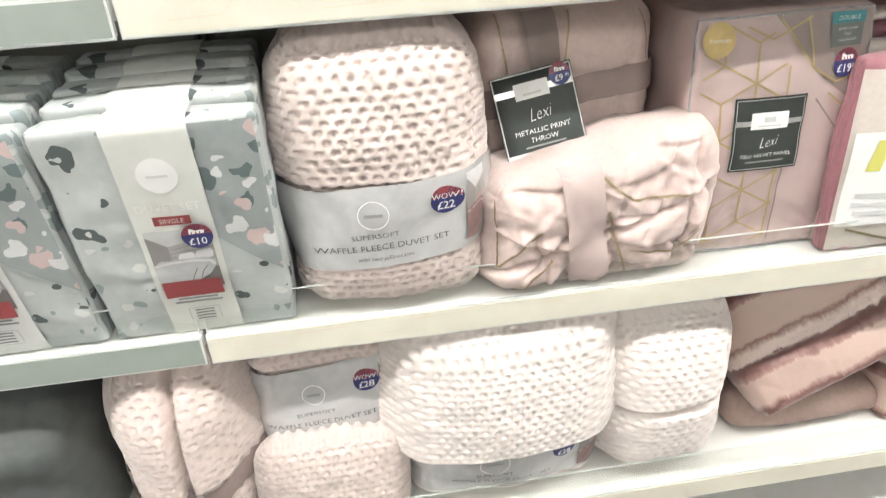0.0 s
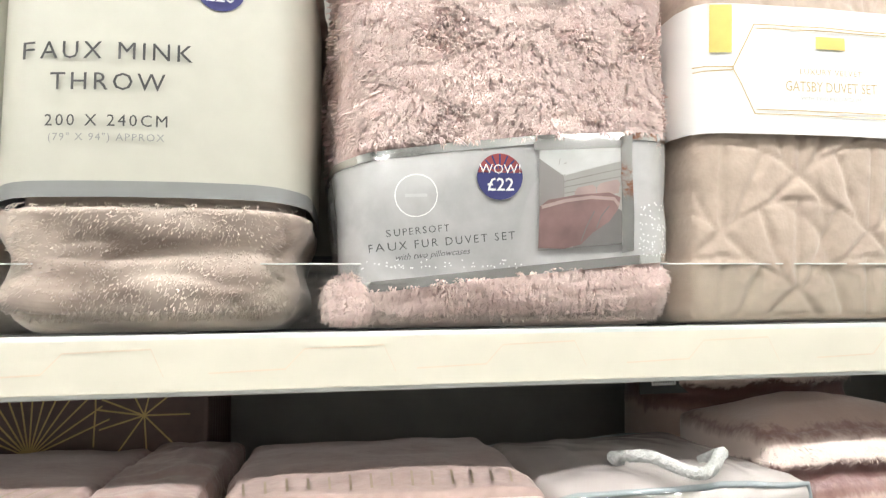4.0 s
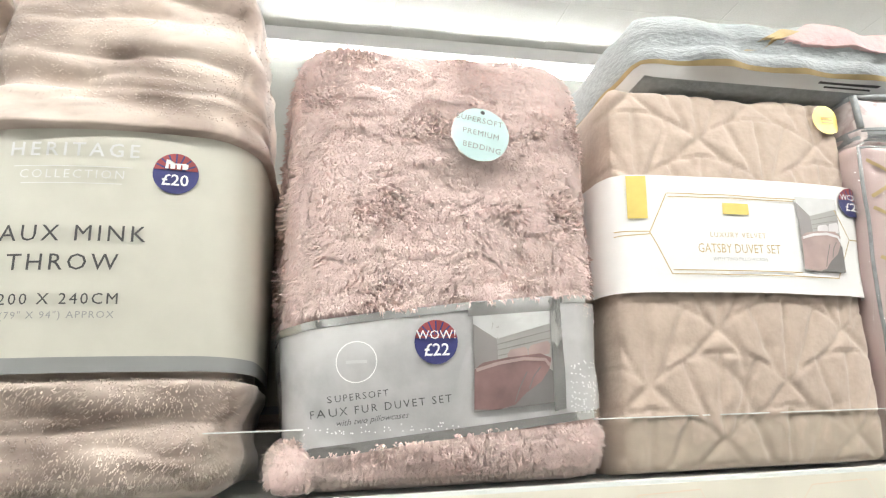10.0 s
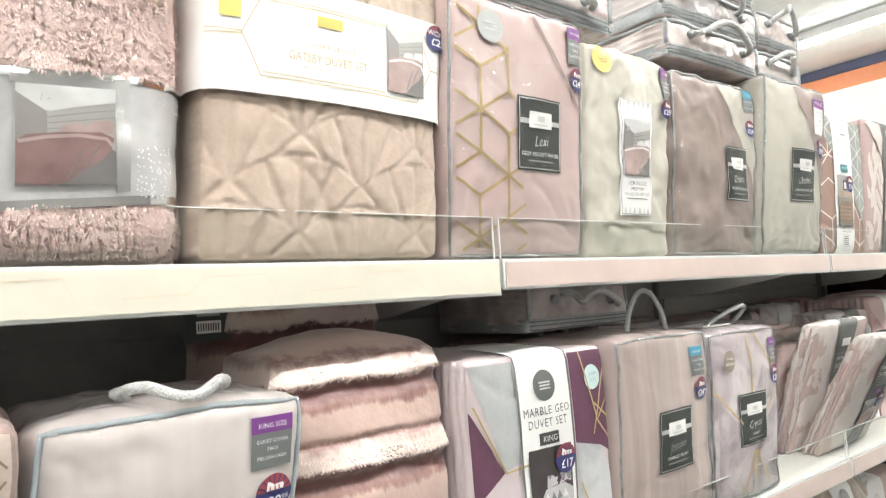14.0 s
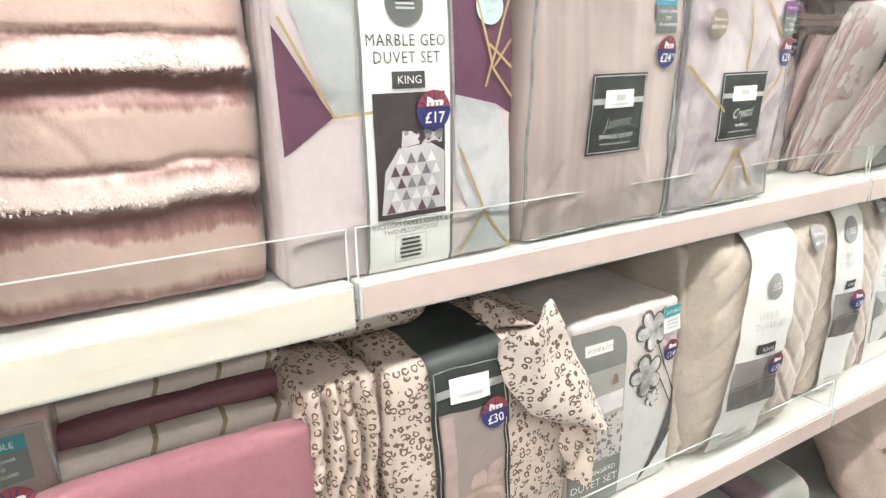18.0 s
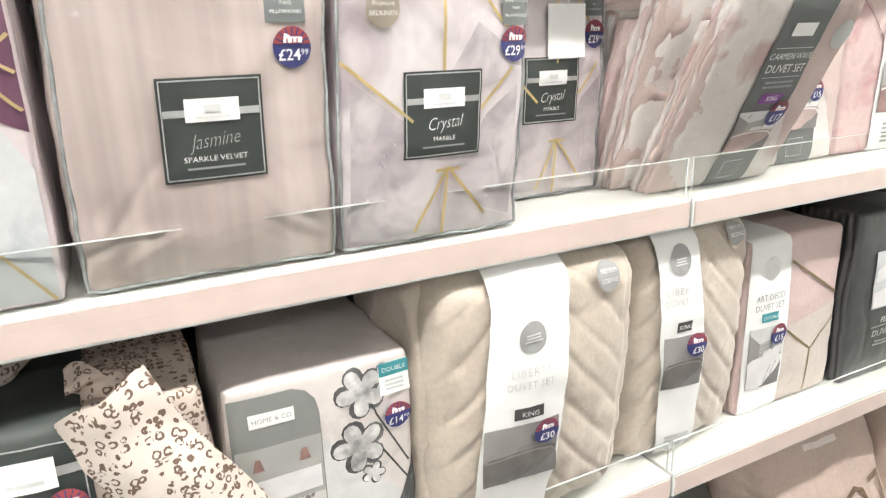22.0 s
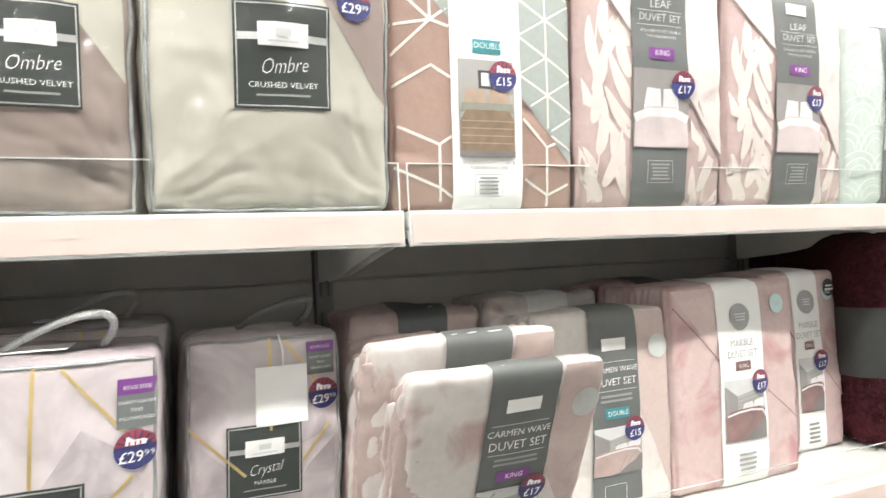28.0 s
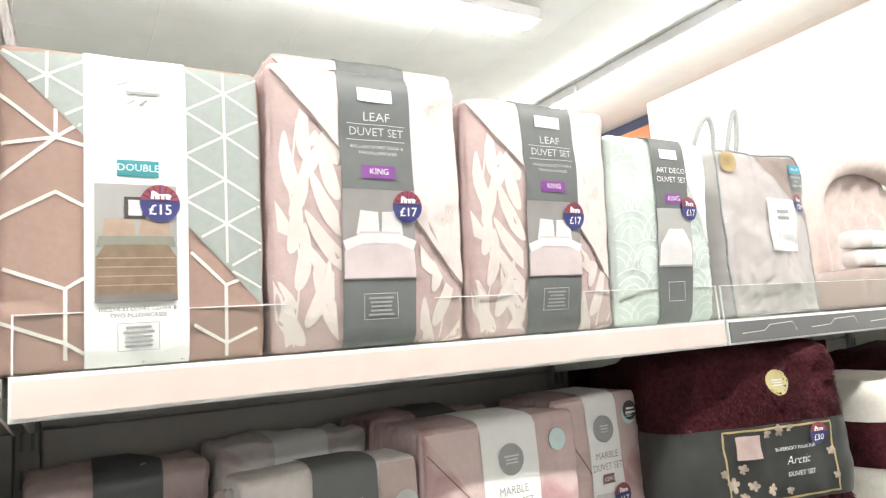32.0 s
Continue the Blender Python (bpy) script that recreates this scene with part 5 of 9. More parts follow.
S, t = pack("bedding_bag", "mauve crushed velvet bag with a cream turned corner and grey piping", "bedding bag", 0.43, 0.714, ZA, 0.335, 0.018, 0.26, r=0.022, bulge=0.014, amp=0.006, scale=13, seed=13, lean=-0.08)
S.body("bag_body", BAG_MAUVE, t, "mauve crushed velvet behind clear film", 0.01)
S.edging(PIPING, t, 0.005)
corner(S, [(0.5, 0.97), (0.96, 0.97), (0.965, 0.4)], BAG_CREAM, t)
S.plate(0.54, 0.31, 0.83, 0.62, "Ombre", "CRUSHED VELVET", t)
S.size_tag(0.82, 0.84, 0.945, 0.97, "DOUBLE", BLUETAG, t)
S.sticker(0.885, 0.745, "24", t, 0.017, small="99")

S, t = pack("bedding_bag", "cream crushed velvet bag with a mauve turned corner and charcoal label", "bedding bag", 0.722, 0.984, ZA, 0.364, 0.012, 0.26, r=0.02, bulge=0.02, amp=0.005, scale=11, seed=14, lean=-0.12)
S.body("bag_body", BAG_CREAM, t, "cream crushed velvet behind clear film", 0.01)
S.edging(PIPING, t, 0.005)
BAG_TAUPE = mat("bagged_taupe_velvet", (0.34, 0.255, 0.23), 0.5, 0.16, 16, 0.12, coat=0.2, wrinkle=0.5)
corner(S, [(0.42, 0.97), (0.96, 0.97), (0.975, 0.33), (0.7, 0.62)], BAG_TAUPE, t)
S.plate(0.33, 0.3, 0.72, 0.605, "Ombre", "CRUSHED VELVET", t)
b = S.rect("size_tag", 0.715, 0.71, 0.925, 0.925, PAPER, t, 0.004, "white size tag with a purple head")
S.rect("tag_head", 0.715, 0.872, 0.925, 0.925, PURPLE, b, 0.005)
S.text("KING SIZE", 0.82, 0.898, 0.0095, PAPER, b, 0.006)
for k, (wd, sz) in enumerate((("DUVET COVER", 0.0066), ("230 X 220CM", 0.0036), ("TWO", 0.0066), ("PILLOWCASES", 0.0066), ("50 X 75CM", 0.0036))):
    S.text(wd, 0.82, 0.842 - 0.026 * k, sz, GREYINK, b, 0.006)
S.sticker(0.83, 0.63, "29", t, 0.0205, small="99")

# line-patterned duvet set
TERRA = mat("terracotta_print", (0.36, 0.22, 0.17), 0.65, 0.08, 120, 0.12)
SAGE = mat("sage_print", (0.33, 0.37, 0.34), 0.65, 0.08, 120, 0.12)
S, t = pack("duvet_set_pack", "terracotta and sage line-patterned duvet set with a white card band", "duvet set", 0.988, 1.245, ZA, 0.325, 0.013, 0.24, r=0.015, bulge=0.008, amp=0.002, seed=15, lean=-0.05)
S.body("folded_cover", TERRA, t, "terracotta cotton with white lines")
corner(S, [(0.01, 0.97), (0.3, 0.985), (0.3, 0.72)], SAGE, t)
corner(S, [(0.66, 0.985), (0.985, 0.985), (0.99, 0.17), (0.66, 0.46)], SAGE, t)
sage_side = lambda u, v: (v > 0.97 - 0.87 * u and u < 0.3) or (u > 0.66 and v > 0.46 - 0.88 * (u - 0.66))
LINECREAM = mat("cream_printed_line", (0.72, 0.69, 0.63), 0.6, 0.05, 80, 0.0)
star, foot, fork = (0.205, 0.71), (0.237, 0.247), (0.83, 0.247)
for ln in [[star, e] for e in ((0.01, 0.84), (0.006, 0.68), (0.205, 0.8), (0.3, 0.765), (0.3, 0.69), (0.01, 0.57))] + [[(0.01, 0.455), (0.205, 0.543), (0.3, 0.5)], [(0.006, 0.32), foot, (0.3, 0.279)], [foot, (0.237, 0.085)], [(0.01, 0.16), (0.237, 0.085), (0.3, 0.05)], [(0.237, 0.085), (0.237, 0.012)], [fork, (0.83, 0.055)], [(0.69, 0.356), fork, (0.965, 0.288)], [(0.7, 0.12), (0.83, 0.055), (0.96, 0.1)], [(0.83, 0.055), (0.83, 0.012)]]:
    S.ribbon("printed_line", [ln], 0.0036, LINECREAM, t, 0.0016)
S.ribbon("printed_lattice", clip_lines(hex_lines(S.w, S.h, 0.085, True, (0.045, 0.0)), lambda u, v: (0.01 < u < 0.31 or 0.67 < u < 0.985) and 0.015 < v < 0.985 and sage_side(u, v), S.w, S.h), 0.0026, LINECREAM, t, 0.0026, "printed cream lines")
b = S.band("card_band", 0.3, 0.68, WHITE, t, 0.12, 0.0035, "white card band with a bed photo")
for k, (pa, pb) in enumerate((((0.4, 0.89), (0.5, 0.93)), ((0.45, 0.87), (0.58, 0.875)), ((0.44, 0.83), (0.49, 0.86)), ((0.5, 0.83), (0.53, 0.85)), ((0.55, 0.89), (0.59, 0.91)))):
    S.ribbon("printed_mark", [[pa, pb]], 0.0022 + 0.0006 * (k % 3), GREYINK if k % 2 else PALEINK, b, 0.006)
S.text("DUVET SET", 0.49, 0.705, 0.0165, PALEINK, b, 0.006, wide=0.85, space=1.15)
q = S.rect("size_patch", 0.415, 0.595, 0.57, 0.648, TEAL, b, 0.005)
S.text("DOUBLE", 0.4925, 0.6205, 0.0105, PAPER, q, 0.009)
WALLTINT = mat("photo_grey_wall", (0.36, 0.35, 0.335), 0.4, 0.1, 12, 0.0)
p = S.rect("photo", 0.335, 0.2, 0.635, 0.57, WALLTINT, b, 0.0055, "printed photo of a tan bed under a picture frame")
S.rect("pictured_frame", 0.44, 0.46, 0.52, 0.53, PHOTO_DARK, p, 0.0062)
S.rect("pictured_print", 0.455, 0.47, 0.505, 0.52, PHOTO_WHITE, p, 0.0068)
for ua, ub in ((0.36, 0.48), (0.49, 0.61)):
    S.poly("pictured_pillow", [(ua, 0.4), (ub, 0.4), (ub - 0.005, 0.455), (ua + 0.01, 0.46)], mat("photo_terracotta", (0.42, 0.29, 0.2), 0.4, 0.2, 60, 0.0), p, 0.0066)
S.poly("pictured_throw", [(0.34, 0.37), (0.63, 0.37), (0.62, 0.405), (0.35, 0.405)], mat("photo_sage_fold", (0.24, 0.25, 0.2), 0.4, 0.15, 60, 0.0), p, 0.0072)
S.poly("pictured_bed", [(0.337, 0.22), (0.633, 0.22), (0.63, 0.34), (0.6, 0.378), (0.37, 0.378), (0.34, 0.34)], PHOTO_TAN, p, 0.0078)
for q in range(4):
    S.bars(0.345, 0.25 + 0.028 * q, 0.625, 0.254 + 0.028 * q, 1, p, 0.0086, mat("photo_terracotta", (0.42, 0.29, 0.2)))
S.rect("pictured_floor", 0.335, 0.2, 0.635, 0.222, PHOTO_SHADE, p, 0.0082)
S.sticker(0.572, 0.51, "15", b, 0.0195, o=0.009)
S.text("INCLUDES DUVET COVER &", 0.49, 0.178, 0.0058, INK, b, 0.006)
S.text("TWO PILLOWCASES", 0.49, 0.158, 0.0058, INK, b, 0.006)
S.ribbon("print_box", [[(0.415, 0.05), (0.565, 0.05), (0.565, 0.135), (0.415, 0.135), (0.415, 0.05)]], 0.0006, GREYINK, b, 0.005)
S.bars(0.43, 0.06, 0.55, 0.125, 5, b, 0.005)


# leaf duvet sets
LEAFPINK = mat("dusty_pink_print", (0.5, 0.36, 0.335), 0.65, 0.08, 120, 0.12)
LEAFCREAM = mat("cream_leaf", (0.68, 0.6, 0.565), 0.65, 0.06, 120, 0.1)
PALELEAF = mat("pale_leaf_print", (0.68, 0.6, 0.55), 0.65, 0.08, 40, 0.0)
MINTP = mat("mint_print", (0.55, 0.64, 0.59), 0.65, 0.06, 120, 0.1)
MINTL = mat("mint_lines", (0.72, 0.76, 0.71), 0.65, 0.06, 120, 0.0)


def leaf_shape(u, v, length, angle, S, fat=0.3):
    pts = []
    for i in range(12):
        a = 2 * math.pi * i / 12
        x = 0.5 * length * (1 - math.cos(a))
        z = fat * length * 0.5 * math.sin(a) * (1.1 - 0.3 * math.cos(a))
        ca, sa = math.cos(angle), math.sin(angle)
        pts.append((u + (x * ca - z * sa) / S.w, v + (x * sa + z * ca) / S.h))
    return pts


def leaf_print(S, t, stems, ground_ok, material):
    """Fern-like sprays: long narrow leaves swept up from curved stems, cut where they leave their ground."""
    outs = []
    for u0, v0, lean in stems:
        for k in range(8):
            v = v0 + k * 0.125
            u = u0 + lean * k + 0.05 * math.sin(v * 7 + u0 * 20)
            for q in (1, -1):
                L = (0.098 - 0.004 * k) * (1 if q > 0 else 0.85)
                ang = math.pi / 2 + q * (0.7 - 0.02 * k) + 0.3 * math.sin(v * 7)
                pts = []
                for i in range(16):
                    a = 2 * math.pi * i / 16
                    x = 0.5 * L * (1 - math.cos(a))
                    z = 0.11 * L * math.sin(a) * (1 + 0.3 * math.cos(a)) + q * -0.9 * (x / L) ** 2 * L * 0.3
                    pts.append((u + (x * math.cos(ang) - z * math.sin(ang)) / S.w, v + 0.06 * (q < 0) + (x * math.sin(ang) + z * math.cos(ang)) / S.h))
                kept = [p for p in pts if ground_ok(*p)]
                if len(kept) > 6:
                    outs.append(kept)
    return tagged(S.polys("leaf_print", outs, material, t, 0.0014, "printed leaf sprays"), kind="stuff")


TAUPESEAM = mat("taupe_seam", (0.26, 0.19, 0.175), 0.7, 0.1, 60, 0.0)


def leaf_pack(x0, x1, y, z, h, seed, front_print=True, title="LEAF", c=0.51, lean=-0.08):
    S, t = pack("duvet_set_pack", "pink leaf-print duvet set folded in a slate card band", "duvet set", x0, x1, z, h, y, 0.22, "leaf-print duvet sets", r=0.022, bulge=0.013, amp=0.004, scale=12, seed=seed, lean=lean)
    S.body("folded_cover", LEAFPINK, t, "dusty pink cotton")
    corner(S, [(0.02, 0.98), (c - 0.185, 0.985), (c - 0.185, 0.7), (0.17, 0.84)], LEAFCREAM, t)
    corner(S, [(c + 0.185, 0.985), (0.97, 0.985), (0.98, 0.2), (c + 0.185, 0.46)], LEAFCREAM, t)
    leaf_print(S, t, ((0.12, -0.1, 0.004), (0.34, 0.02, 0.004)), lambda u, v: 0.01 < u < c - 0.18 and 0.01 < v < 0.93 - 0.75 * max(0, u - 0.05), PALELEAF)
    for pts in ([(0.1, 0.02), (0.13, 0.3), (0.09, 0.55), (0.13, 0.8)], [(0.84, 0.02), (0.87, 0.14)]):
        S.ribbon("leaf_stem", [pts], 0.0022, PALELEAF, t, 0.0014)
    leaf_print(S, t, ((0.86, 0.2, 0.0),), lambda u, v: c + 0.19 < u < 0.985 and 0.46 - 0.9 * (u - c - 0.185) < v < 0.97, mat("faint_leaf", (0.62, 0.52, 0.48), 0.65, 0.06, 120, 0.1))
    leaf_print(S, t, ((0.84, -0.12, 0.0),), lambda u, v: c + 0.19 < u < 0.985 and v < 0.44 - 0.9 * (u - c - 0.185), PALELEAF)
    for ln in ([(0.02, 0.97), (0.17, 0.84), (c - 0.185, 0.7)], [(c + 0.185, 0.46), (0.98, 0.2)]):
        S.ribbon("corner_seam", [ln], 0.003, TAUPESEAM, t, 0.0032, "taupe piped seam")
    b = S.band("card_band", c - 0.185, c + 0.185, SLATE, t, 0.14, 0.004, "slate card band with a bed photo")
    S.rect("name_plate", c - 0.09, 0.885, c + 0.09, 0.937, WHITE, b, 0.006)
    S.text(title, c, 0.825, 0.0155, PALEINK, b, 0.0075, wide=1.1)
    S.text("DUVET SET", c, 0.77, 0.0145, PALEINK, b, 0.0075)
    for vv in (0.8, 0.742):
        S.ribbon("rule", [[(c - 0.15, vv), (c + 0.15, vv)]], 0.0007, PALEINK, b, 0.006)
    S.text("INCLUDES DUVET COVER &", c, 0.715, 0.0056, PALEINK, b, 0.007)
    S.text("TWO PILLOWCASES", c, 0.692, 0.0056, PALEINK, b, 0.007)
    q = S.rect("size_patch", c - 0.085, 0.6, c + 0.085, 0.648, PURPLE, b, 0.006)
    S.text("KING", c, 0.624, 0.0105, PAPER, q, 0.0075)
    p = S.rect("photo", c - 0.185, 0.24, c + 0.185, 0.56, PHOTO_MID, b, 0.0055, "printed photo of a pale bed")
    S.poly("pictured_pillow", [(c - 0.12, 0.4), (c - 0.005, 0.4), (c - 0.01, 0.48), (c - 0.1, 0.485)], PHOTO_WHITE, p, 0.0065)
    S.poly("pictured_pillow", [(c + 0.005, 0.4), (c + 0.12, 0.4), (c + 0.1, 0.485), (c + 0.01, 0.48)], PHOTO_WHITE, p, 0.0065)
    S.poly("pictured_bed", [(c - 0.18, 0.245), (c + 0.18, 0.245), (c + 0.178, 0.34), (c + 0.1, 0.41), (c - 0.1, 0.41), (c - 0.178, 0.34)], PHOTO_WHITE if not front_print else mat("photo_pink_bed", (0.6, 0.5, 0.5), 0.4, 0.12, 40, 0.0), p, 0.0075)
    S.ribbon("pictured_fold", [[(c - 0.18, 0.36), (c - 0.09, 0.385), (c + 0.09, 0.385), (c + 0.18, 0.36)]], 0.012, PHOTO_WHITE, p, 0.0082)
    S.ribbon("print_box", [[(c - 0.085, 0.1), (c + 0.085, 0.1), (c + 0.085, 0.19), (c - 0.085, 0.19), (c - 0.085, 0.1)]], 0.0006, PALEINK, b, 0.006)
    S.bars(c - 0.065, 0.112, c + 0.065, 0.178, 5, b, 0.006, GREYINK)
    S.sticker(c + 0.14, 0.5, "17", b, 0.0195, o=0.009)
    return S, t


leaf_pack(1.25, 1.508, 0.014, ZA, 0.338, 16)
leaf_pack(1.514, 1.772, 0.016, ZA, 0.33, 17, c=0.535)
leaf_pack(1.325, 1.66, 0.24, ZA, 0.475, 18, lean=0.0)

# mint deco duvet set
S, t = pack("duvet_set_pack", "mint art deco fan-print duvet set in a slate card band", "duvet set", 1.778, 2.0, ZA, 0.3, 0.018, 0.22, r=0.02, bulge=0.012, amp=0.004, seed=20, lean=-0.08)
S.body("folded_cover", MINTP, t, "mint cotton with fan print")
fan = []
for i in range(4):
    for j in range(7):
        cu, cv = (i + 0.5 * (j % 2)) * 0.3, j * 0.15
        for rr in (0.02, 0.032, 0.044):
            fan += [[(cu + rr * math.cos(a * 0.314) / S.w, cv + rr * math.sin(a * 0.314) / S.h) for a in range(k, k + 2)] for k in range(10)]
fan = [(a, b) for a, b in fan]
S.ribbon("fan_print", clip_lines(fan, lambda u, v: (0.01 < u < 0.38 or 0.71 < u < 0.99) and 0.02 < v < 0.97, S.w, S.h, 0.004), 0.002, MINTL, t, 0.0025)
corner(S, [(0.71, 0.98), (0.97, 0.98), (0.98, 0.4), (0.71, 0.8)], WHITE, t)
b = S.band("card_band", 0.38, 0.72, SLATE, t, 0.12, 0.004, "slate card band with a bed photo")
S.rect("name_plate", 0.46, 0.88, 0.64, 0.935, WHITE, b, 0.006)
S.text("ART DECO", 0.55, 0.815, 0.013, PAPER, b, 0.006)
S.text("DUVET SET", 0.55, 0.765, 0.013, PAPER, b, 0.006)
q = S.rect("size_patch", 0.47, 0.635, 0.63, 0.69, PURPLE, b, 0.006)
S.text("KING", 0.55, 0.662, 0.0115, PAPER, q, 0.0075)
p = S.rect("photo", 0.38, 0.3, 0.72, 0.61, PHOTO_WALL, b, 0.0055, "printed photo of a white bed")
S.poly("pictured_bed", [(0.39, 0.31), (0.71, 0.31), (0.7, 0.42), (0.62, 0.5), (0.48, 0.5), (0.4, 0.42)], PHOTO_WHITE, p, 0.0065)
S.ribbon("print_box", [[(0.47, 0.12), (0.63, 0.12), (0.63, 0.22), (0.47, 0.22), (0.47, 0.12)]], 0.0006, PAPER, b, 0.006)
S.sticker(0.7, 0.61, "17", b, 0.0195, o=0.009)

# silver bag beside it, with its handle standing up
S, t = pack("bedding_bag", "silver grey crushed velvet bag with upright cord handles", "bedding bag", 2.055, 2.305, ZA, 0.306, 0.02, 0.22, r=0.02, bulge=0.014, amp=0.007, scale=13, seed=21)
S.body("bag_body", BAG_GREY, t, "silver grey velvet behind clear film", 0.01)
S.edging(PIPING, t, 0.004)
corner(S, [(0.45, 0.97), (0.95, 0.97), (0.95, 0.55)], BAG_TAUPE, t)
b = S.rect("label", 0.42, 0.38, 0.78, 0.7, WHITE, t, 0.004, "white card label with a silver frame")
S.ribbon("label_frame", [[(0.45, 0.41), (0.75, 0.41), (0.75, 0.67), (0.45, 0.67), (0.45, 0.41)]], 0.0015, SILVER, b, 0.006)
S.text("Sparkle", 0.6, 0.47, 0.019, GREYINK, b, 0.006, 0.3)
S.bars(0.53, 0.57, 0.67, 0.63, 2, b, 0.006)
S.size_tag(0.8, 0.76, 0.95, 0.93, "KING SIZE", BLUETAG, t)
S.sticker(0.86, 0.68, "29", t, 0.018, small="99")
seal(S, 0.13, 0.92, 0.02, GOLDINK, t)
S.tie(t, 0.07, 0.1, 0.35, 0.02)
S.tie(t, 0.1, 0.5, 0.62, 0.0, 0.03)

# small upholstered chair on the shelf, with rolled towels on its seat
CHAIR_PINK = mat("blush_chair_velvet", (0.6, 0.47, 0.42), 0.7, 0.12, 60, 0.2, sheen=0.4)


def tub_chair(x, y, z, w, h):
    t = thing("tub_chair", pose(x, y, z), "blush velvet chair with a rounded tufted back on the shelf", "chair")
    rim, n = [], 28
    for i in range(n + 1):
        a = math.pi * (i / n)
        rim.append(Vector((-w / 2 * math.cos(a), 0.0, h * 0.55 + (h * 0.42) * math.sin(a) ** 0.8)))
    path = [Vector((-w / 2, 0.0, 0.03 + (h * 0.5) * i / 6)) for i in range(6)] + rim + [Vector((w / 2, 0.0, h * 0.5 - (h * 0.46) * i / 6)) for i in range(1, 7)]
    tube("rim", path, 0.03, CHAIR_PINK, t, "padded velvet rim", 10)
    verts, faces, m = [], [], 20
    for j in range(m + 1):
        for i in range(m + 1):
            u, v = i / m, j / m
            top = h * 0.55 + (h * 0.42) * math.sin(math.pi * min(1, max(0, u))) ** 0.8
            xx, zz = (u - 0.5) * w, 0.02 + v * (top - 0.02)
            tuft = 0.012 * math.cos(xx * 70) * math.cos(zz * 70)
            verts.append((xx, 0.02 + tuft, zz))
    for j in range(m):
        for i in range(m):
            k = j * (m + 1) + i
            faces.append((k, k + 1, k + m + 2, k + m + 1))
    k = len(verts)
    verts += [(p[0], 0.06, p[2]) for p in verts]
    faces += [tuple(q + k for q in f[::-1]) for f in faces]
    mesh_ob("back_panel", verts, faces, CHAIR_PINK, t, "tufted velvet back")
    part("seat", block_bm(-w / 2 - 0.1, -0.16, 0.001, w / 2 - 0.02, -0.03, 0.088, 0.02), BAG_TAUPE, t, "taupe padded seat", True)
    return t


tub_chair(2.87, 0.2, ZA, 0.5, 0.39)
for k in range(2):
    S, t = pack("rolled_towel", "pale pink rolled towel held by a white paper band", "towel", 2.545 - 0.01 * k, 2.7 - 0.01 * k, ZA + 0.09 + 0.0405 * k, 0.04, 0.06 - 0.004 * k, 0.045, "rolled towels on the shelf", r=0.019, bulge=0.002, amp=0.001, seed=k)
    S.body("roll", LEAFCREAM, t, "", 0.008)
    S.band("paper_band", 0.35, 0.68, WHITE, t, 0.04, 0.002)

# ---- second shelf ----
ZB = 1.247
MAUVE = mat("mauve_velvet", (0.38, 0.255, 0.22), 0.7, 0.14, 130, 0.2, sheen=0.3)
CHAMP = mat("champagne_velvet", (0.62, 0.49, 0.42), 0.6, 0.12, 130, 0.15, sheen=0.3)
GREYMARB = veined("bagged_grey_marble", (0.5, 0.53, 0.53), (0.3, 0.33, 0.33), 10, 0.5, 0.7, 0.45, 0.7, 0.5)
# Next two: pale upright streaks put sheen and film reflections into the colour.
BAG_SILV = mat("bagged_silver_pink", (0.58, 0.5, 0.48), 0.5, 0.16, 4, 0.12, coat=0.9, wrinkle=0.6, stretch=(4, 1, 0.3), second=(0.78, 0.72, 0.69), big=0.01)
BAG_BLUSH = mat("bagged_blush_velvet", (0.37, 0.268, 0.236), 0.5, 0.3, 2.6, 0.1, coat=0.8, wrinkle=0.6, stretch=(7, 1, 0.14), second=(0.74, 0.61, 0.56), big=0.01)
LILACM = veined("lilac_marble", (0.7, 0.62, 0.63), (0.42, 0.36, 0.38), 7, 0.5, 0.8, 0.44, 0.6, 0.4)
PALELILAC = mat("pale_lilac_print", (0.6, 0.51, 0.52), 0.65, 0.05, 120, 0.1)
PLUM = mat("plum_print", (0.13, 0.04, 0.085), 0.6, 0.12, 120, 0.1)
GREYPRINT = mat("grey_print", (0.42, 0.44, 0.44), 0.65, 0.06, 120, 0.1)
WHITEMARB = veined("white_marble_print", (0.56, 0.57, 0.58), (0.4, 0.42, 0.44), 14, 0.5, 0.2, 0.45, 0.65)
CARMEN = veined("pink_wave_print", (0.68, 0.625, 0.59), (0.47, 0.35, 0.33), 11, 0.65, 0.0, 0.57, 0.68)
CARMENP = mat("peach_pink_cotton", (0.56, 0.43, 0.39), 0.65, 0.07, 120, 0.15)
PALEPINK = mat("pale_pink_cotton", (0.62, 0.46, 0.43), 0.65, 0.07, 120, 0.15)
MARBPINK = veined("pink_marble_print", (0.58, 0.42, 0.4), (0.42, 0.22, 0.225), 13, 0.6, 0.15, 0.52, 0.72)


def burst(cu, cv, r, S, n, a0, a1):
    return [((cu, cv), (cu + r * math.cos(math.radians(a0 + (a1 - a0) * i / n)) / S.w, cv + r * math.sin(math.radians(a0 + (a1 - a0) * i / n)) / S.h)) for i in range(n + 1)]


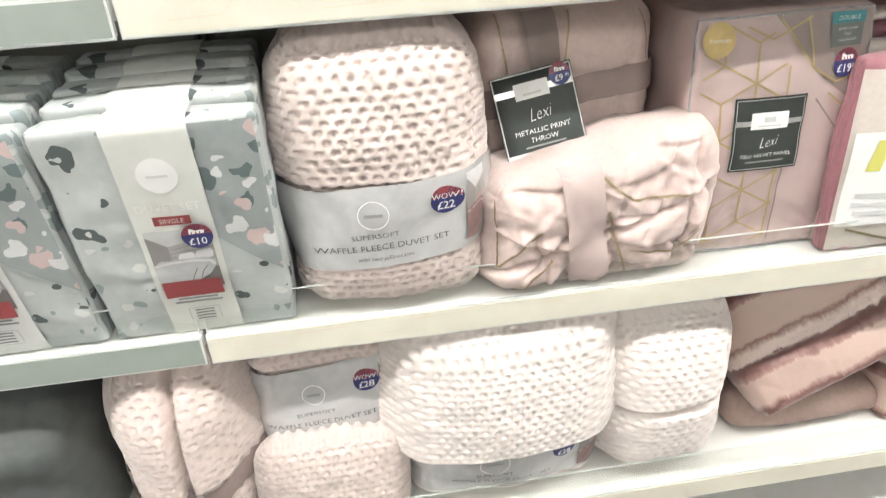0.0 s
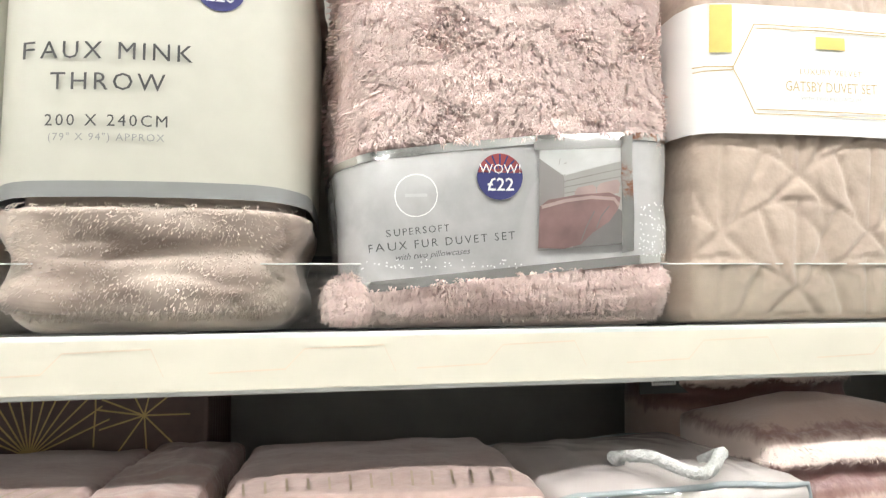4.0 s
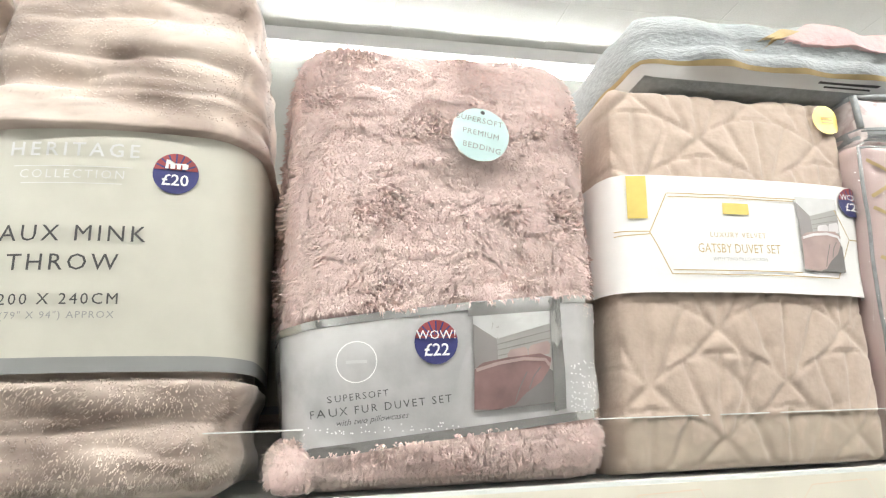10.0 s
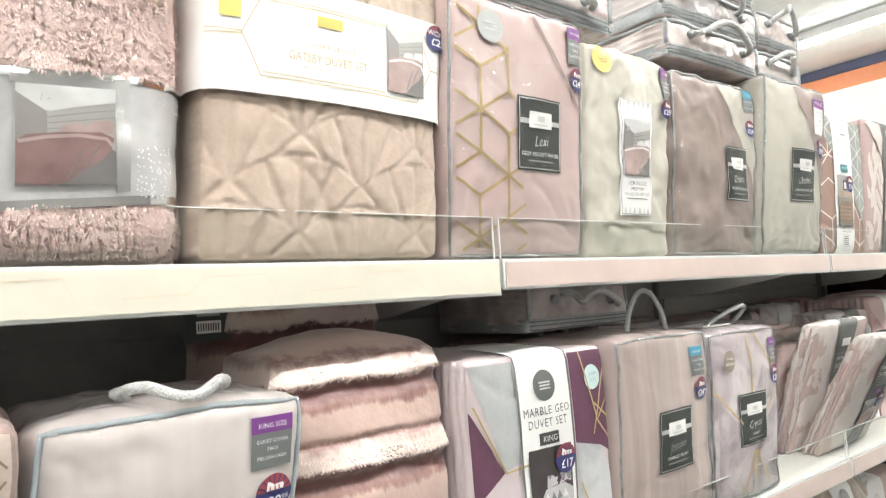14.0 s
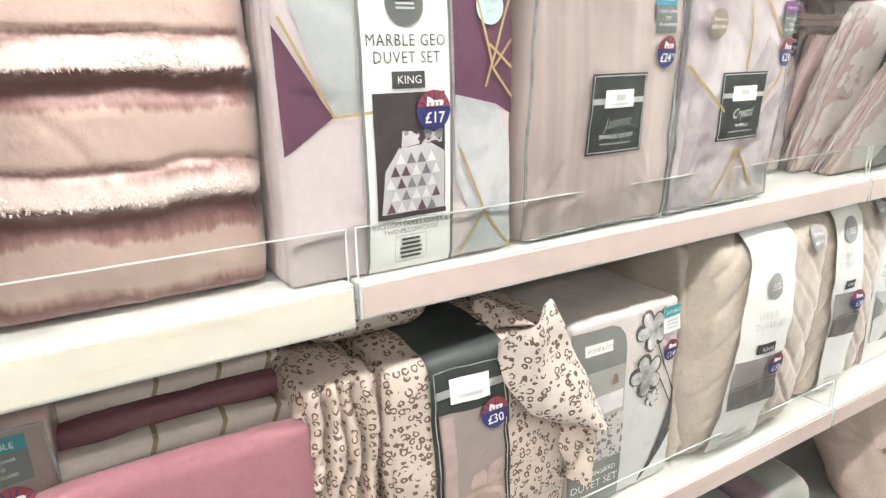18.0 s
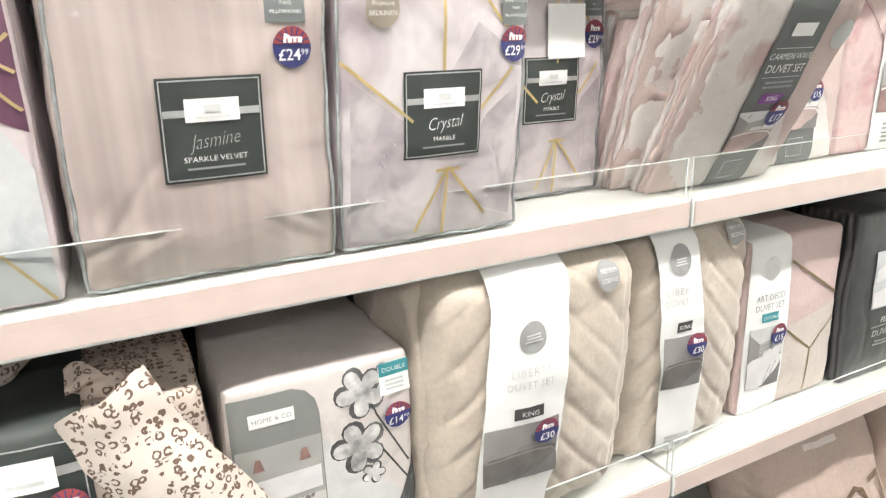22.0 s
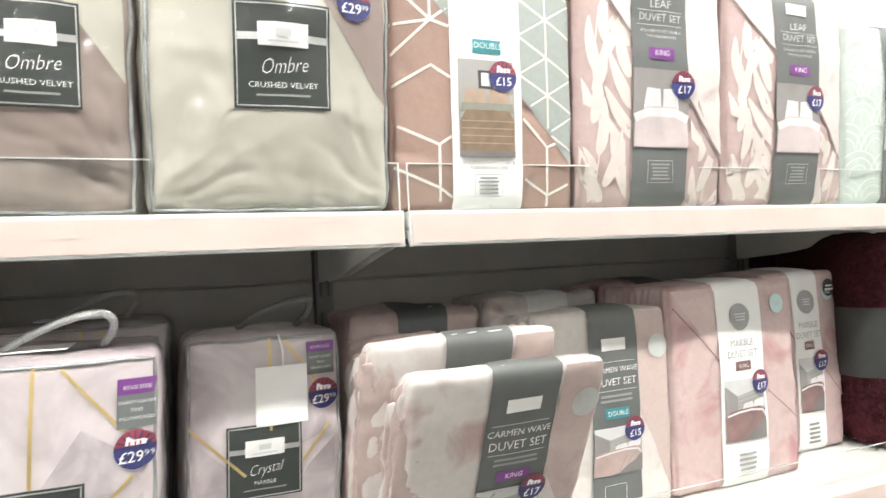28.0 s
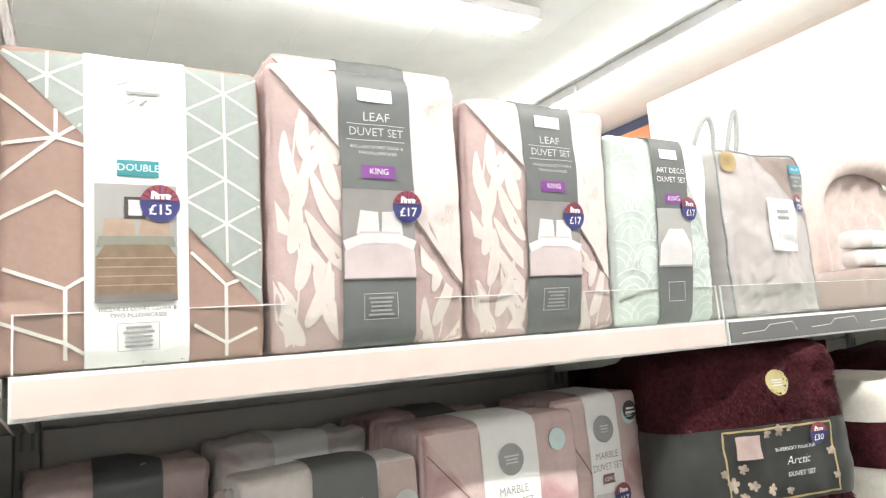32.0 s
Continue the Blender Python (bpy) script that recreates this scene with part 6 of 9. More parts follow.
def deco_lines(S):
    """Gold foil on the mauve side: fans hanging from nodes, rising fans below, and the lines that join them."""
    out = burst(0.17, 0.72, 0.12, S, 9, 245, 295) + burst(0.58, 0.64, 0.1, S, 8, 235, 300) + burst(0.1, 0.42, 0.06, S, 7, 20, 160) + burst(0.44, 0.42, 0.06, S, 7, 20, 160)
    for cu in (0.15, 0.45, 0.8):
        out += burst(cu, 0.0, 0.05, S, 11, 20, 160)
    for a, b in (((0.17, 0.72), (0.02, 0.72)), ((0.17, 0.72), (0.3, 0.9)), ((0.3, 0.9), (0.3, 0.98)), ((0.17, 0.72), (0.33, 0.72)), ((0.02, 0.58), (0.12, 0.7))):
        out.append((a, b))
    return out


def champagne_lines(S):
    """Darker gold lines on the champagne corner: kites, rays and hatched bands."""
    out = burst(0.66, 0.55, 0.13, S, 5, 52, 80)
    for a, b in (((0.42, 0.92), (0.6, 0.92)), ((0.6, 0.92), (0.68, 0.8)), ((0.68, 0.8), (0.98, 0.8)), ((0.6, 0.92), (0.56, 0.78)), ((0.68, 0.8), (0.66, 0.55)), ((0.56, 0.78), (0.5, 0.8)), ((0.76, 0.98), (0.72, 0.9)), ((0.72, 0.9), (0.84, 0.8)), ((0.88, 0.98), (0.98, 0.88)), ((0.98, 0.7), (0.86, 0.62)), ((0.86, 0.62), (0.9, 0.52)), ((0.54, 0.76), (0.44, 0.86)), ((0.57, 0.71), (0.47, 0.83)), ((0.6, 0.66), (0.52, 0.77)), ((0.8, 0.56), (0.96, 0.6)), ((0.78, 0.52), (0.94, 0.54))):
        out.append((a, b))
    return out


BRONZEFOIL = mat("bronze_foil", (0.34, 0.25, 0.14), 0.35, 0.2, 60, 0.05, metal=0.6)


def deco_pack(x0, x1, price, seed, skew, lean):
    S, t = pack("duvet_set_pack", "rose and champagne velvet duvet set with gold deco lines", "duvet set", x0, x1, ZB, 0.325, 0.016, 0.27, "deco velvet duvet sets", r=0.022, bulge=0.012, amp=0.004, seed=seed, skew=skew, lean=lean)
    S.body("folded_cover", MAUVE, t, "mauve rose velvet")
    corner(S, [(0.3, 0.985), (0.98, 0.985), (0.985, 0.5), (0.76, 0.49), (0.5, 0.76)], CHAMP, t, label="turned-back champagne corner")
    S.ribbon("gold_lines", clip_lines(deco_lines(S), lambda u, v: 0.015 < u < 0.985 and (v > 0.5 or v < 0.1) and v < 0.97 and (v < 0.5 or u < 0.3 + (0.97 - v) * 0.95), S.w, S.h), 0.0018, GOLD, t, 0.003, "fine gold foil lines")
    S.ribbon("gold_lines", clip_lines(champagne_lines(S), lambda u, v: u < 0.975 and v < 0.975 and u > 0.33 + (0.97 - v) * 0.95, S.w, S.h), 0.002, BRONZEFOIL, t, 0.0034, "bronze foil lines")
    top = [[(0.08 + 0.062 * k, 0.0), (0.06 + 0.066 * k, 1.0)] for k in range(14)]
    verts, faces = [], []
    for (ua, _), (ub, _) in top:
        q = len(verts)
        for uu, yy in ((ua, 0.02), (ua + 0.008, 0.02), (ub + 0.008, 0.06), (ub, 0.06)):
            verts.append(S.at(((uu - 0.5) * S.w, yy, S.h), 0.003))
        faces.append((q, q + 1, q + 2, q + 3))
    tagged(mesh_ob("foil_rays", verts, faces, BRONZEFOIL, t, "bronze foil rays on the top fold"), kind="stuff")
    b = S.belt("card_band", 0.112, 0.49, WHITE, t, 0.1, 0.005, label="white card band with a photo")
    S.rect("gold_block", 0.01, 0.43, 0.092, 0.512, GOLD, b, 0.007)
    S.ribbon("gold_frame", [[(0.07, 0.3), (0.14, 0.15), (0.88, 0.15), (0.95, 0.3), (0.88, 0.46), (0.14, 0.46), (0.07, 0.3)], [(0.09, 0.3), (0.15, 0.43)], [(0.92, 0.3), (0.86, 0.17)]], 0.0012, GREYINK, b, 0.007)
    for k in range(4):
        S.bars(0.31 + 0.037 * k, 0.375, 0.333 + 0.037 * k, 0.425, 1, b, 0.007, GREYINK)
    S.text("VELVET METALLIC", 0.355, 0.315, 0.0082, GREYINK, b, 0.007, space=1.15)
    S.text("CHARLESTON DUVET SET", 0.36, 0.268, 0.0096, GREYINK, b, 0.007)
    S.text("WITH TWO PILLOWCASES", 0.355, 0.228, 0.006, GREYINK, b, 0.007)
    S.photo(0.57, 0.19, 0.9, 0.43, mat("photo_tan_wall", (0.36, 0.29, 0.23), 0.4, 0.15, 30, 0.0), PHOTO_ROSE, PHOTO_BLUSH, b, 0.007)
    S.sticker(0.92, 0.43, price, b, 0.0195, "wow", 0.008)
    return S, t


S, t = pack("bedding_bag", "pale grey marbled bedding bag with a dark corner", "bedding bag", -1.475, -1.215, ZB, 0.35, 0.014, 0.26, r=0.02, bulge=0.012, amp=0.006, scale=14, seed=40, skew=0.03, lean=0.06)
S.body("bag_body", GREYMARB, t, "grey marbled cotton behind clear film", 0.01)
corner(S, [(0.35, 0.97), (0.9, 0.97), (0.95, 0.4), (0.75, 0.6)], SLATE, t)
S.edging(PIPING, t, 0.004)
b = S.rect("size_tag", 0.3, 0.05, 0.75, 0.32, SLATE, t, 0.004, "slate printed tag")
S.bars(0.4, 0.2, 0.62, 0.28, 4, b, 0.006, PAPER)
S.sticker(0.1, 0.45, "16", t, 0.02)
S, t = deco_pack(-1.198, -0.93, "25", 41, 0.02, -0.12)
seal(S, 0.72, 0.96, 0.019, YELLOW, t)
S, t = deco_pack(-0.826, -0.56, "30", 42, 0.015, -0.16)
seal(S, 0.8, 0.865, 0.018, GOLD, t)


def folds(n, depth, w):
    """Uneven folds seen edge on, running up and closing in towards the top."""
    def front(x, z):
        q = x / w + 0.5 + 0.16 * noise.noise((z * 9, x * 12, n)) + 0.05 * noise.noise((z * 33, x * 30, n))
        return depth * (abs(math.sin(q * math.pi * n)) ** 0.6 * (0.7 + 0.5 * noise.noise((q * n * 1.3, z * 4, 5.0))) - 0.5)

    return front


S, t = pack("duvet_set_pack", "side-on folded rose velvet duvet set with a blank white card", "duvet set", -0.93, -0.834, ZB, 0.325, 0.01, 0.3, r=0.018, bulge=0.008, amp=0.006, scale=18, seed=43, lean=-0.1)
for q in range(5):
    S.lines.append((-0.036 + 0.017 * q, 0.0, 0.03 * math.sin(q * 2.1), 1.0, 0.36, 0.012 + 0.004 * (q % 2), 0.006))
S.crumple(10, 0.008, 0.006)
S.body("folded_cover", MAUVE, t, "folds of rose velvet", 0.008, 0.003)
S.rect("white_card", 0.02, 0.33, 0.72, 0.78, WHITE, t, 0.014, "blank white card sleeve")
S.rect("white_card", 0.74, 0.34, 0.97, 0.66, WHITE, t, 0.012)
S.rect("gold_block", 0.76, 0.66, 0.97, 0.8, GOLD, t, 0.0125)

S, t = pack("duvet_set_pack", "mauve boxed duvet set with gold sunburst lines standing behind", "duvet set", -1.2, -0.87, ZB, 0.408, 0.26, 0.17, r=0.008, bulge=0.003, amp=0.001, seed=44)
S.body("box_body", mat("brown_mauve_box", (0.19, 0.115, 0.1), 0.55, 0.12, 90, 0.1), t)
S.ribbon("gold_lines", clip_lines(burst(0.42, 0.78, 0.09, S, 12, 25, 155) + burst(0.78, 0.88, 0.05, S, 8, 0, 315) + burst(0.04, 0.9, 0.05, S, 6, -60, 60) + [((0.24, 0.98), (0.24, 0.8)), ((0.62, 0.98), (0.62, 0.8)), ((0.24, 0.9), (0.1, 0.8)), ((0.62, 0.9), (0.78, 0.88))], lambda u, v: 0.01 < u < 0.99 and 0.7 < v < 0.985, S.w, S.h), 0.0018, GOLD, t, 0.002)

S, t = pack("bedding_bag", "silvery pink velvet bedding bag with a rope handle and charcoal label", "bedding bag", -0.566, -0.324, ZB, 0.315, 0.01, 0.26, r=0.022, bulge=0.02, amp=0.005, scale=12, seed=45, skew=0.06, lean=-0.08)
S.body("bag_body", BAG_SILV, t, "silvery pink velvet behind clear film", 0.01)
S.edging(mat("blue_grey_piping", (0.36, 0.43, 0.46), 0.3, 0.2, 60, 0.1, coat=0.8), t, 0.0065)
S.plate(0.375, 0.28, 0.78, 0.58, "Jasmine", "SPARKLE VELVET", t, ink=mat("pewter_ink", (0.4, 0.42, 0.4), 0.45, 0.1, 60, 0.0))
S.size_tag(0.765, 0.785, 0.945, 0.945, "KING SIZE", PURPLE, t)
S.sticker(0.87, 0.7, "29", t, 0.02, small="99")
ends = [S.at(((u - 0.5) * S.w, 0.05, S.h), 0.004) for u in (0.3, 0.74)]
loop = [ends[0].lerp(ends[1], k / 20) + Vector((0.006 * math.sin(math.pi * k / 10), -0.06 * math.sin(math.pi * k / 20) ** 0.6, 0.022 * abs(1 - k / 10) ** 2.5 * min(1.0, 3 * min(k, 20 - k) / 10) + 0.007 - 0.004 * math.sin(math.pi * k / 20))) for k in range(21)]
tube("rope_handle", [ends[0] + Vector((0.012, 0.012, -0.002))] + loop + [ends[1] + Vector((-0.012, 0.012, -0.002))], 0.0058, PALEROPE, t, "pale twisted rope handle sagging over the front")


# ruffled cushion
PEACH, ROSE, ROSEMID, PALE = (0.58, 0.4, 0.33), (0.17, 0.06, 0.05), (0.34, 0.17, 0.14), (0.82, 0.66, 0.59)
TRIM = mat("rose_trim", (0.25, 0.11, 0.09), 0.7, 0.5, 40, 0.3, sheen=0.4)
FRILL = mat("frilled_edge", PALE, 0.8, 0.3, 70, 0.8, sheen=0.4)


def ruffled_cushion(x0, x1, y, z, h, rows, seed, d=0.16, tag=False, label="peach satin cushion with pale frills and dark rose trim"):
    """Rows are the lower edges of the brushed frills, as parts of the height."""
    def ridge(x, zz):
        f = 0.0
        for r in rows:
            e = zz - r * h - 0.005 * noise.noise((x * 16, seed, r * 9)) - 0.003 * noise.noise((x * 60, seed, r * 5))
            f += 0.009 * math.exp(-max(e, 0.0) / 0.016) * (1 / (1 + math.exp(-max(-40, min(40, e / 0.0012))))) - 0.007 * math.exp(-((e + 0.012) / 0.009) ** 2) - 0.006 * math.exp(-((e - 0.032) / 0.004) ** 2)
        return f + 0.002 * math.sin(x * 30 + zz * 17)

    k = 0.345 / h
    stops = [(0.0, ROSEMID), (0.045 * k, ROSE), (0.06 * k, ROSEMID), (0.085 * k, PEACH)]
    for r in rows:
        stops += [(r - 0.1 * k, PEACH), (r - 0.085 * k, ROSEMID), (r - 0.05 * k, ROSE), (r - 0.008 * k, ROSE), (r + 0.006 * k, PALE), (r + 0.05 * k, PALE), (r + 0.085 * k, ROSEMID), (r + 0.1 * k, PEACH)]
    S, t = pack("ruffled_cushion", label, "cushion", x0, x1, z, h, y, d, "ruffled cushions", r=0.026, bulge=0.034, amp=0.005, scale=8, seed=seed, front=ridge, taper=-0.06)
    S.crumple(10, 0.003, 0.009)
    S.gather = 0.004
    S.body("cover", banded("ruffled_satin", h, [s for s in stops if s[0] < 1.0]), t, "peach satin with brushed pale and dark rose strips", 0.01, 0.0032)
    for k, v in enumerate(rows):
        fur_coat(S, t, 420, 0.0045, FRILL, seed + k, v + 0.001 / h, v + 0.016 / h, "frill_fringe", False, 0.5, wide=1.3)
    if tag:
        g = block("swing_tag", -0.172, 0.0, h - 0.062, -0.105, 0.0015, h + 0.03, DARK, t, "black swing tag with a barcode")
        block("barcode", -0.156, -0.0008, h - 0.052, -0.124, -0.0002, h - 0.036, WHITE, g)
        for k in range(9):
            block("bar", -0.154 + k * 0.0032, -0.0014, h - 0.049, -0.1525 + k * 0.0032, -0.0009, h - 0.039, INK, g)
        block("tag_print", -0.155, -0.0008, h - 0.03, -0.125, -0.0002, h - 0.026, GREYINK, g)
    return t


ruffled_cushion(-0.318, -0.075, 0.05, ZB, 0.35, (0.3, 0.62, 0.9), 50)
ruffled_cushion(-0.31, -0.06, 0.215, ZB + 0.0, 0.43, (0.3, 0.88), 51, tag=True)

# geometric marble duvet set
S, t = pack("duvet_set_pack", "plum, lilac and grey geometric duvet set with a white card band", "duvet set", -0.065, 0.212, ZB, 0.318, 0.014, 0.26, r=0.014, bulge=0.008, amp=0.002, seed=52)
S.body("folded_cover", PALELILAC, t, "printed cotton cover")
corner(S, [(0.02, 0.98), (0.37, 0.98), (0.37, 0.56), (0.2, 0.53)], GREYPRINT, t, "grey_panel", "printed grey facet")
corner(S, [(0.01, 0.8), (0.2, 0.53), (0.02, 0.42)], PLUM, t, "plum_panel", "printed plum facet")
corner(S, [(0.7, 0.985), (0.985, 0.985), (0.99, 0.5), (0.9, 0.54), (0.7, 0.58)], PLUM, t, "plum_panel", "printed plum facet")
corner(S, [(0.7, 0.58), (0.9, 0.54), (0.98, 0.4), (0.98, 0.02), (0.86, 0.02), (0.7, 0.3)], WHITEMARB, t, "marble_panel", "printed marble facet")
corner(S, [(0.7, 0.02), (0.98, 0.02), (0.98, 0.12), (0.84, 0.17)], GREYPRINT, t, "grey_panel", "printed grey facet", 0.003)
S.ribbon("gold_lines", [[(0.03, 0.82), (0.2, 0.53), (0.37, 0.54)], [(0.72, 0.4), (0.84, 0.17), (0.97, 0.02)], [(0.84, 0.17), (0.72, 0.02)], [(0.78, 0.98), (0.88, 0.66), (0.98, 0.76)], [(0.88, 0.66), (0.98, 0.56)], [(0.86, 0.74), (0.98, 0.66)], [(0.84, 0.6), (0.97, 0.9)]], 0.003, GOLDINK, t, 0.0045)
b = S.band("card_band", 0.315, 0.672, WHITE, t, 0.12, 0.004, "white card band with a bed photo")
# Narrow dark strips paint the reflection in the film beside the card band.
for uu in (0.308, 0.679):
    S.band("edge_reflection", uu - 0.006, uu + 0.006, mat("film_edge_reflection", (0.2, 0.21, 0.205), 0.25, 0.2, 40, 0.0, coat=0.8), t, 0.1, 0.0046, "dark reflection painted along the edge of the clear film")
q = S.disc("emblem_disc", 0.49, 0.862, 0.0215, SLATE, b, 0.006)
S.bars(0.445, 0.845, 0.535, 0.879, 3, q, 0.008, PALEINK)
S.text("MARBLE GEO", 0.49, 0.752, 0.0165, INK, b, 0.006, wide=0.85, space=1.12)
S.text("DUVET SET", 0.49, 0.7, 0.0165, INK, b, 0.006, wide=0.85, space=1.12)
q = S.rect("size_patch", 0.425, 0.607, 0.56, 0.66, INK, b, 0.006)
S.text("KING", 0.4925, 0.633, 0.0115, PAPER, q, 0.008)
TRIANGLES = chips("photo_triangles", (0.5, 0.47, 0.5), (((0.1, 0.04, 0.07), 1.0, 0.0), ((0.25, 0.24, 0.26), 1.2, 3.0)), 90, 0.5)
p = S.rect("photo", 0.345, 0.19, 0.645, 0.595, PHOTO_DARK, b, 0.006, "printed photo of a bed in a dark room")
for pts in ([(0.45, 0.42), (0.53, 0.43), (0.53, 0.47), (0.46, 0.475)], [(0.54, 0.42), (0.63, 0.43), (0.635, 0.475), (0.55, 0.475)]):
    S.poly("pictured_pillow", pts, TRIANGLES, p, 0.0068)
S.poly("pictured_bed", [(0.36, 0.2), (0.64, 0.2), (0.64, 0.4), (0.58, 0.43), (0.44, 0.42), (0.38, 0.35)], mat("photo_grey_cover", (0.5, 0.49, 0.5), 0.4, 0.15, 40, 0.0), p, 0.0072)
rngt = random.Random(3)
PLUMPRINT = (mat("photo_plum", (0.12, 0.06, 0.08), 0.4, 0.2, 40, 0.0), mat("photo_slate", (0.2, 0.2, 0.21), 0.4, 0.2, 40, 0.0), PHOTO_WHITE)
for row in range(5):
    for col in range(5):
        cu, cv = 0.4 + 0.045 * col + 0.02 * (row % 2), 0.225 + 0.04 * row
        if cv < 0.2 + (cu - 0.34) * 2.2:
            S.poly("pictured_triangle", [(cu - 0.02, cv - 0.015), (cu + 0.02, cv - 0.015), (cu, cv + 0.02)], PLUMPRINT[rngt.randrange(3)], p, 0.008)
S.rect("pictured_floor", 0.345, 0.19, 0.645, 0.207, PHOTO_DARK, p, 0.0085)
S.sticker(0.59, 0.535, "17", b, 0.0205, o=0.01)
S.text("INCLUDES DUVET COVER &", 0.49, 0.166, 0.0075, INK, b, 0.006)
S.text("TWO PILLOWCASES", 0.49, 0.143, 0.0075, INK, b, 0.006)
S.ribbon("print_box", [[(0.42, 0.035), (0.56, 0.035), (0.56, 0.125), (0.42, 0.125), (0.42, 0.035)]], 0.0006, GREYINK, b, 0.006)
S.bars(0.44, 0.045, 0.54, 0.115, 5, b, 0.006, INK)
seal(S, 0.87, 0.86, 0.0185, MINT, t, ("SUPER", "SOFT"), GREYINK)
for k in range(3):
    S, t = pack("duvet_set_pack", "grey and plum duvet set standing behind another", "duvet set", -0.064 - 0.004 * k, 0.19, ZB, 0.31, 0.285 + 0.055 * k, 0.05, "plum duvet sets in a row", r=0.01, bulge=0.003, amp=0.003, seed=60 + k)
    S.body("folded_cover", (GREYPRINT, PLUM, PALELILAC)[k], t)
    S.band("card_band", 0.36, 0.7, WHITE, t, 0.04, 0.003)

# pink sparkle velvet bag
S, t = pack("bedding_bag", "blush sparkle velvet double bedding bag with a charcoal label", "bedding bag", 0.224, 0.476, ZB, 0.322, 0.014, 0.25, r=0.02, bulge=0.012, amp=0.004, scale=10, seed=53, skew=0.03, lean=-0.03)
S.body("bag_body", BAG_BLUSH, t, "blush velvet behind clear film", 0.01)
S.edging(PIPING, t, 0.0045)
S.plate(*S.box(0.311, 1.349, 0.4105, 1.4465), "Jasmine", "SPARKLE VELVET", t, ink=mat("pewter_ink", (0.4, 0.42, 0.4), 0.45, 0.1, 60, 0.0))
S.size_tag(*S.box(0.42, 1.493, 0.461, 1.542), "DOUBLE", BLUETAG, t)
S.sticker(*S.uv(0.444, 1.47), "24", t, 0.0195, small="99")
S.tie(t, 0.07, 0.3, 0.73, 0.0, y=0.035)
S, t = flat_bag(0.2, 0.472, 0.27, ZB + 0.0, 0.1, BAG_MAUVE, "mauve velvet bedding bag lying flat at the back", d=0.17, seed=12)
S, t = flat_bag(0.2, 0.472, 0.265, ZB + 0.102, 0.225, BAG_MAUVE, "mauve velvet bedding bag stood at the back", d=0.17, seed=13)
S, t = flat_bag(0.195, 0.466, 0.155, ZB + 0.334, 0.084, BAG_ROSY, "rose velvet bedding bag lying flat on top of another bag", d=0.26, seed=14)

# marble and gold bags


def crystal_bag(x0, x1, y, h, seed, lean, paper, plate, price=("29", "99")):
    S, t = pack("bedding_bag", "lilac marble king size bedding bag with gold lines", "bedding bag", x0, x1, ZB, h, y, 0.24 if y < 0.1 else 0.2, "lilac marble bedding bags", r=0.02, bulge=0.01, amp=0.004, scale=10, seed=seed, skew=0.05 if y < 0.1 else 0.03, lean=lean)
    S.body("bag_body", LILACM, t, "lilac marble cotton behind clear film", 0.01)
    S.edging(PIPING, t, 0.0045)
    S.ribbon("gold_lines", [[(0.52, 0.98), (0.52, 0.62)], [(0.62, 0.97), (0.86, 0.76)], [(0.02, 0.66), (0.36, 0.45)], [(0.9, 0.62), (0.72, 0.48)], [(0.55, 0.28), (0.38, 0.05)], [(0.55, 0.28), (0.53, 0.03)], [(0.55, 0.28), (0.78, 0.08)], [(0.48, 0.27), (0.62, 0.27)]], 0.0035, GOLD, t, 0.003)
    GREYFACET = veined("grey_lilac_facet", (0.62, 0.55, 0.56), (0.4, 0.35, 0.37), 16, 0.5, 0.6, 0.4, 0.62, 0.3)
    for pts in ([(0.56, 0.62), (0.7, 0.78), (0.86, 0.7), (0.93, 0.6), (0.72, 0.55)], [(0.06, 0.04), (0.5, 0.04), (0.54, 0.26), (0.34, 0.44), (0.06, 0.6)], [(0.58, 0.26), (0.78, 0.1), (0.94, 0.06), (0.94, 0.56), (0.76, 0.46)]):
        S.poly("marble_facet", pts, GREYFACET, t, 0.0018, "grey marble facet")
    S.plate(*S.box(*plate[0]), "Crystal", "MARBLE", t)
    S.size_tag(*S.box(*plate[1]), "KING SIZE", PURPLE, t)
    S.sticker(*S.uv(*plate[2]), price[0], t, 0.0195, small=price[1])
    if not paper:
        seal(S, 0.215, 0.825, 0.019, mat("bronze_seal", (0.4, 0.33, 0.25), 0.35, 0.1, 60, 0.05, metal=0.4), t, ("Premium", "BEDLINEN"))
    S.tie(t, 0.036, 0.35, 0.75, 0.03, 0.045, y=0.06, material=ROPE if not paper else ROPEDARK)
    if paper:
        p = S.rect("paper_tag", *S.box(0.832, 1.446, 0.898, 1.518), WHITE, t, 0.008, "blank white paper tag on a string")
        tube("tag_string", [S.f(0.6, 0.87, 0.008), S.f(0.6, 0.93, 0.012), S.f(0.58, 0.99, 0.008)], 0.0012, PAPER, t)
    else:
        v = S.at((0.05, 0.05, S.h), 0.004)
        block("paper_tag", -0.045, 0.03, v.z, 0.045, 0.1, v.z + 0.0015, WHITE, t, "blank white paper tag lying on top")
    return S, t


crystal_bag(0.478, 0.712, 0.012, 0.313, 54, -0.03, False, ((0.556, 1.347, 0.656, 1.441), (0.685, 1.487, 0.723, 1.536), (0.701, 1.466)))
crystal_bag(0.744, 0.937, 0.13, 0.31, 55, 0.0, True, ((0.794, 1.357, 0.888, 1.448), (0.898, 1.502, 0.935, 1.544), (0.918, 1.477)))
crystal_bag(0.5, 0.73, 0.27, 0.33, 56, 0.0, False, ((0.56, 1.347, 0.66, 1.441), (0.69, 1.487, 0.726, 1.536), (0.705, 1.466)))


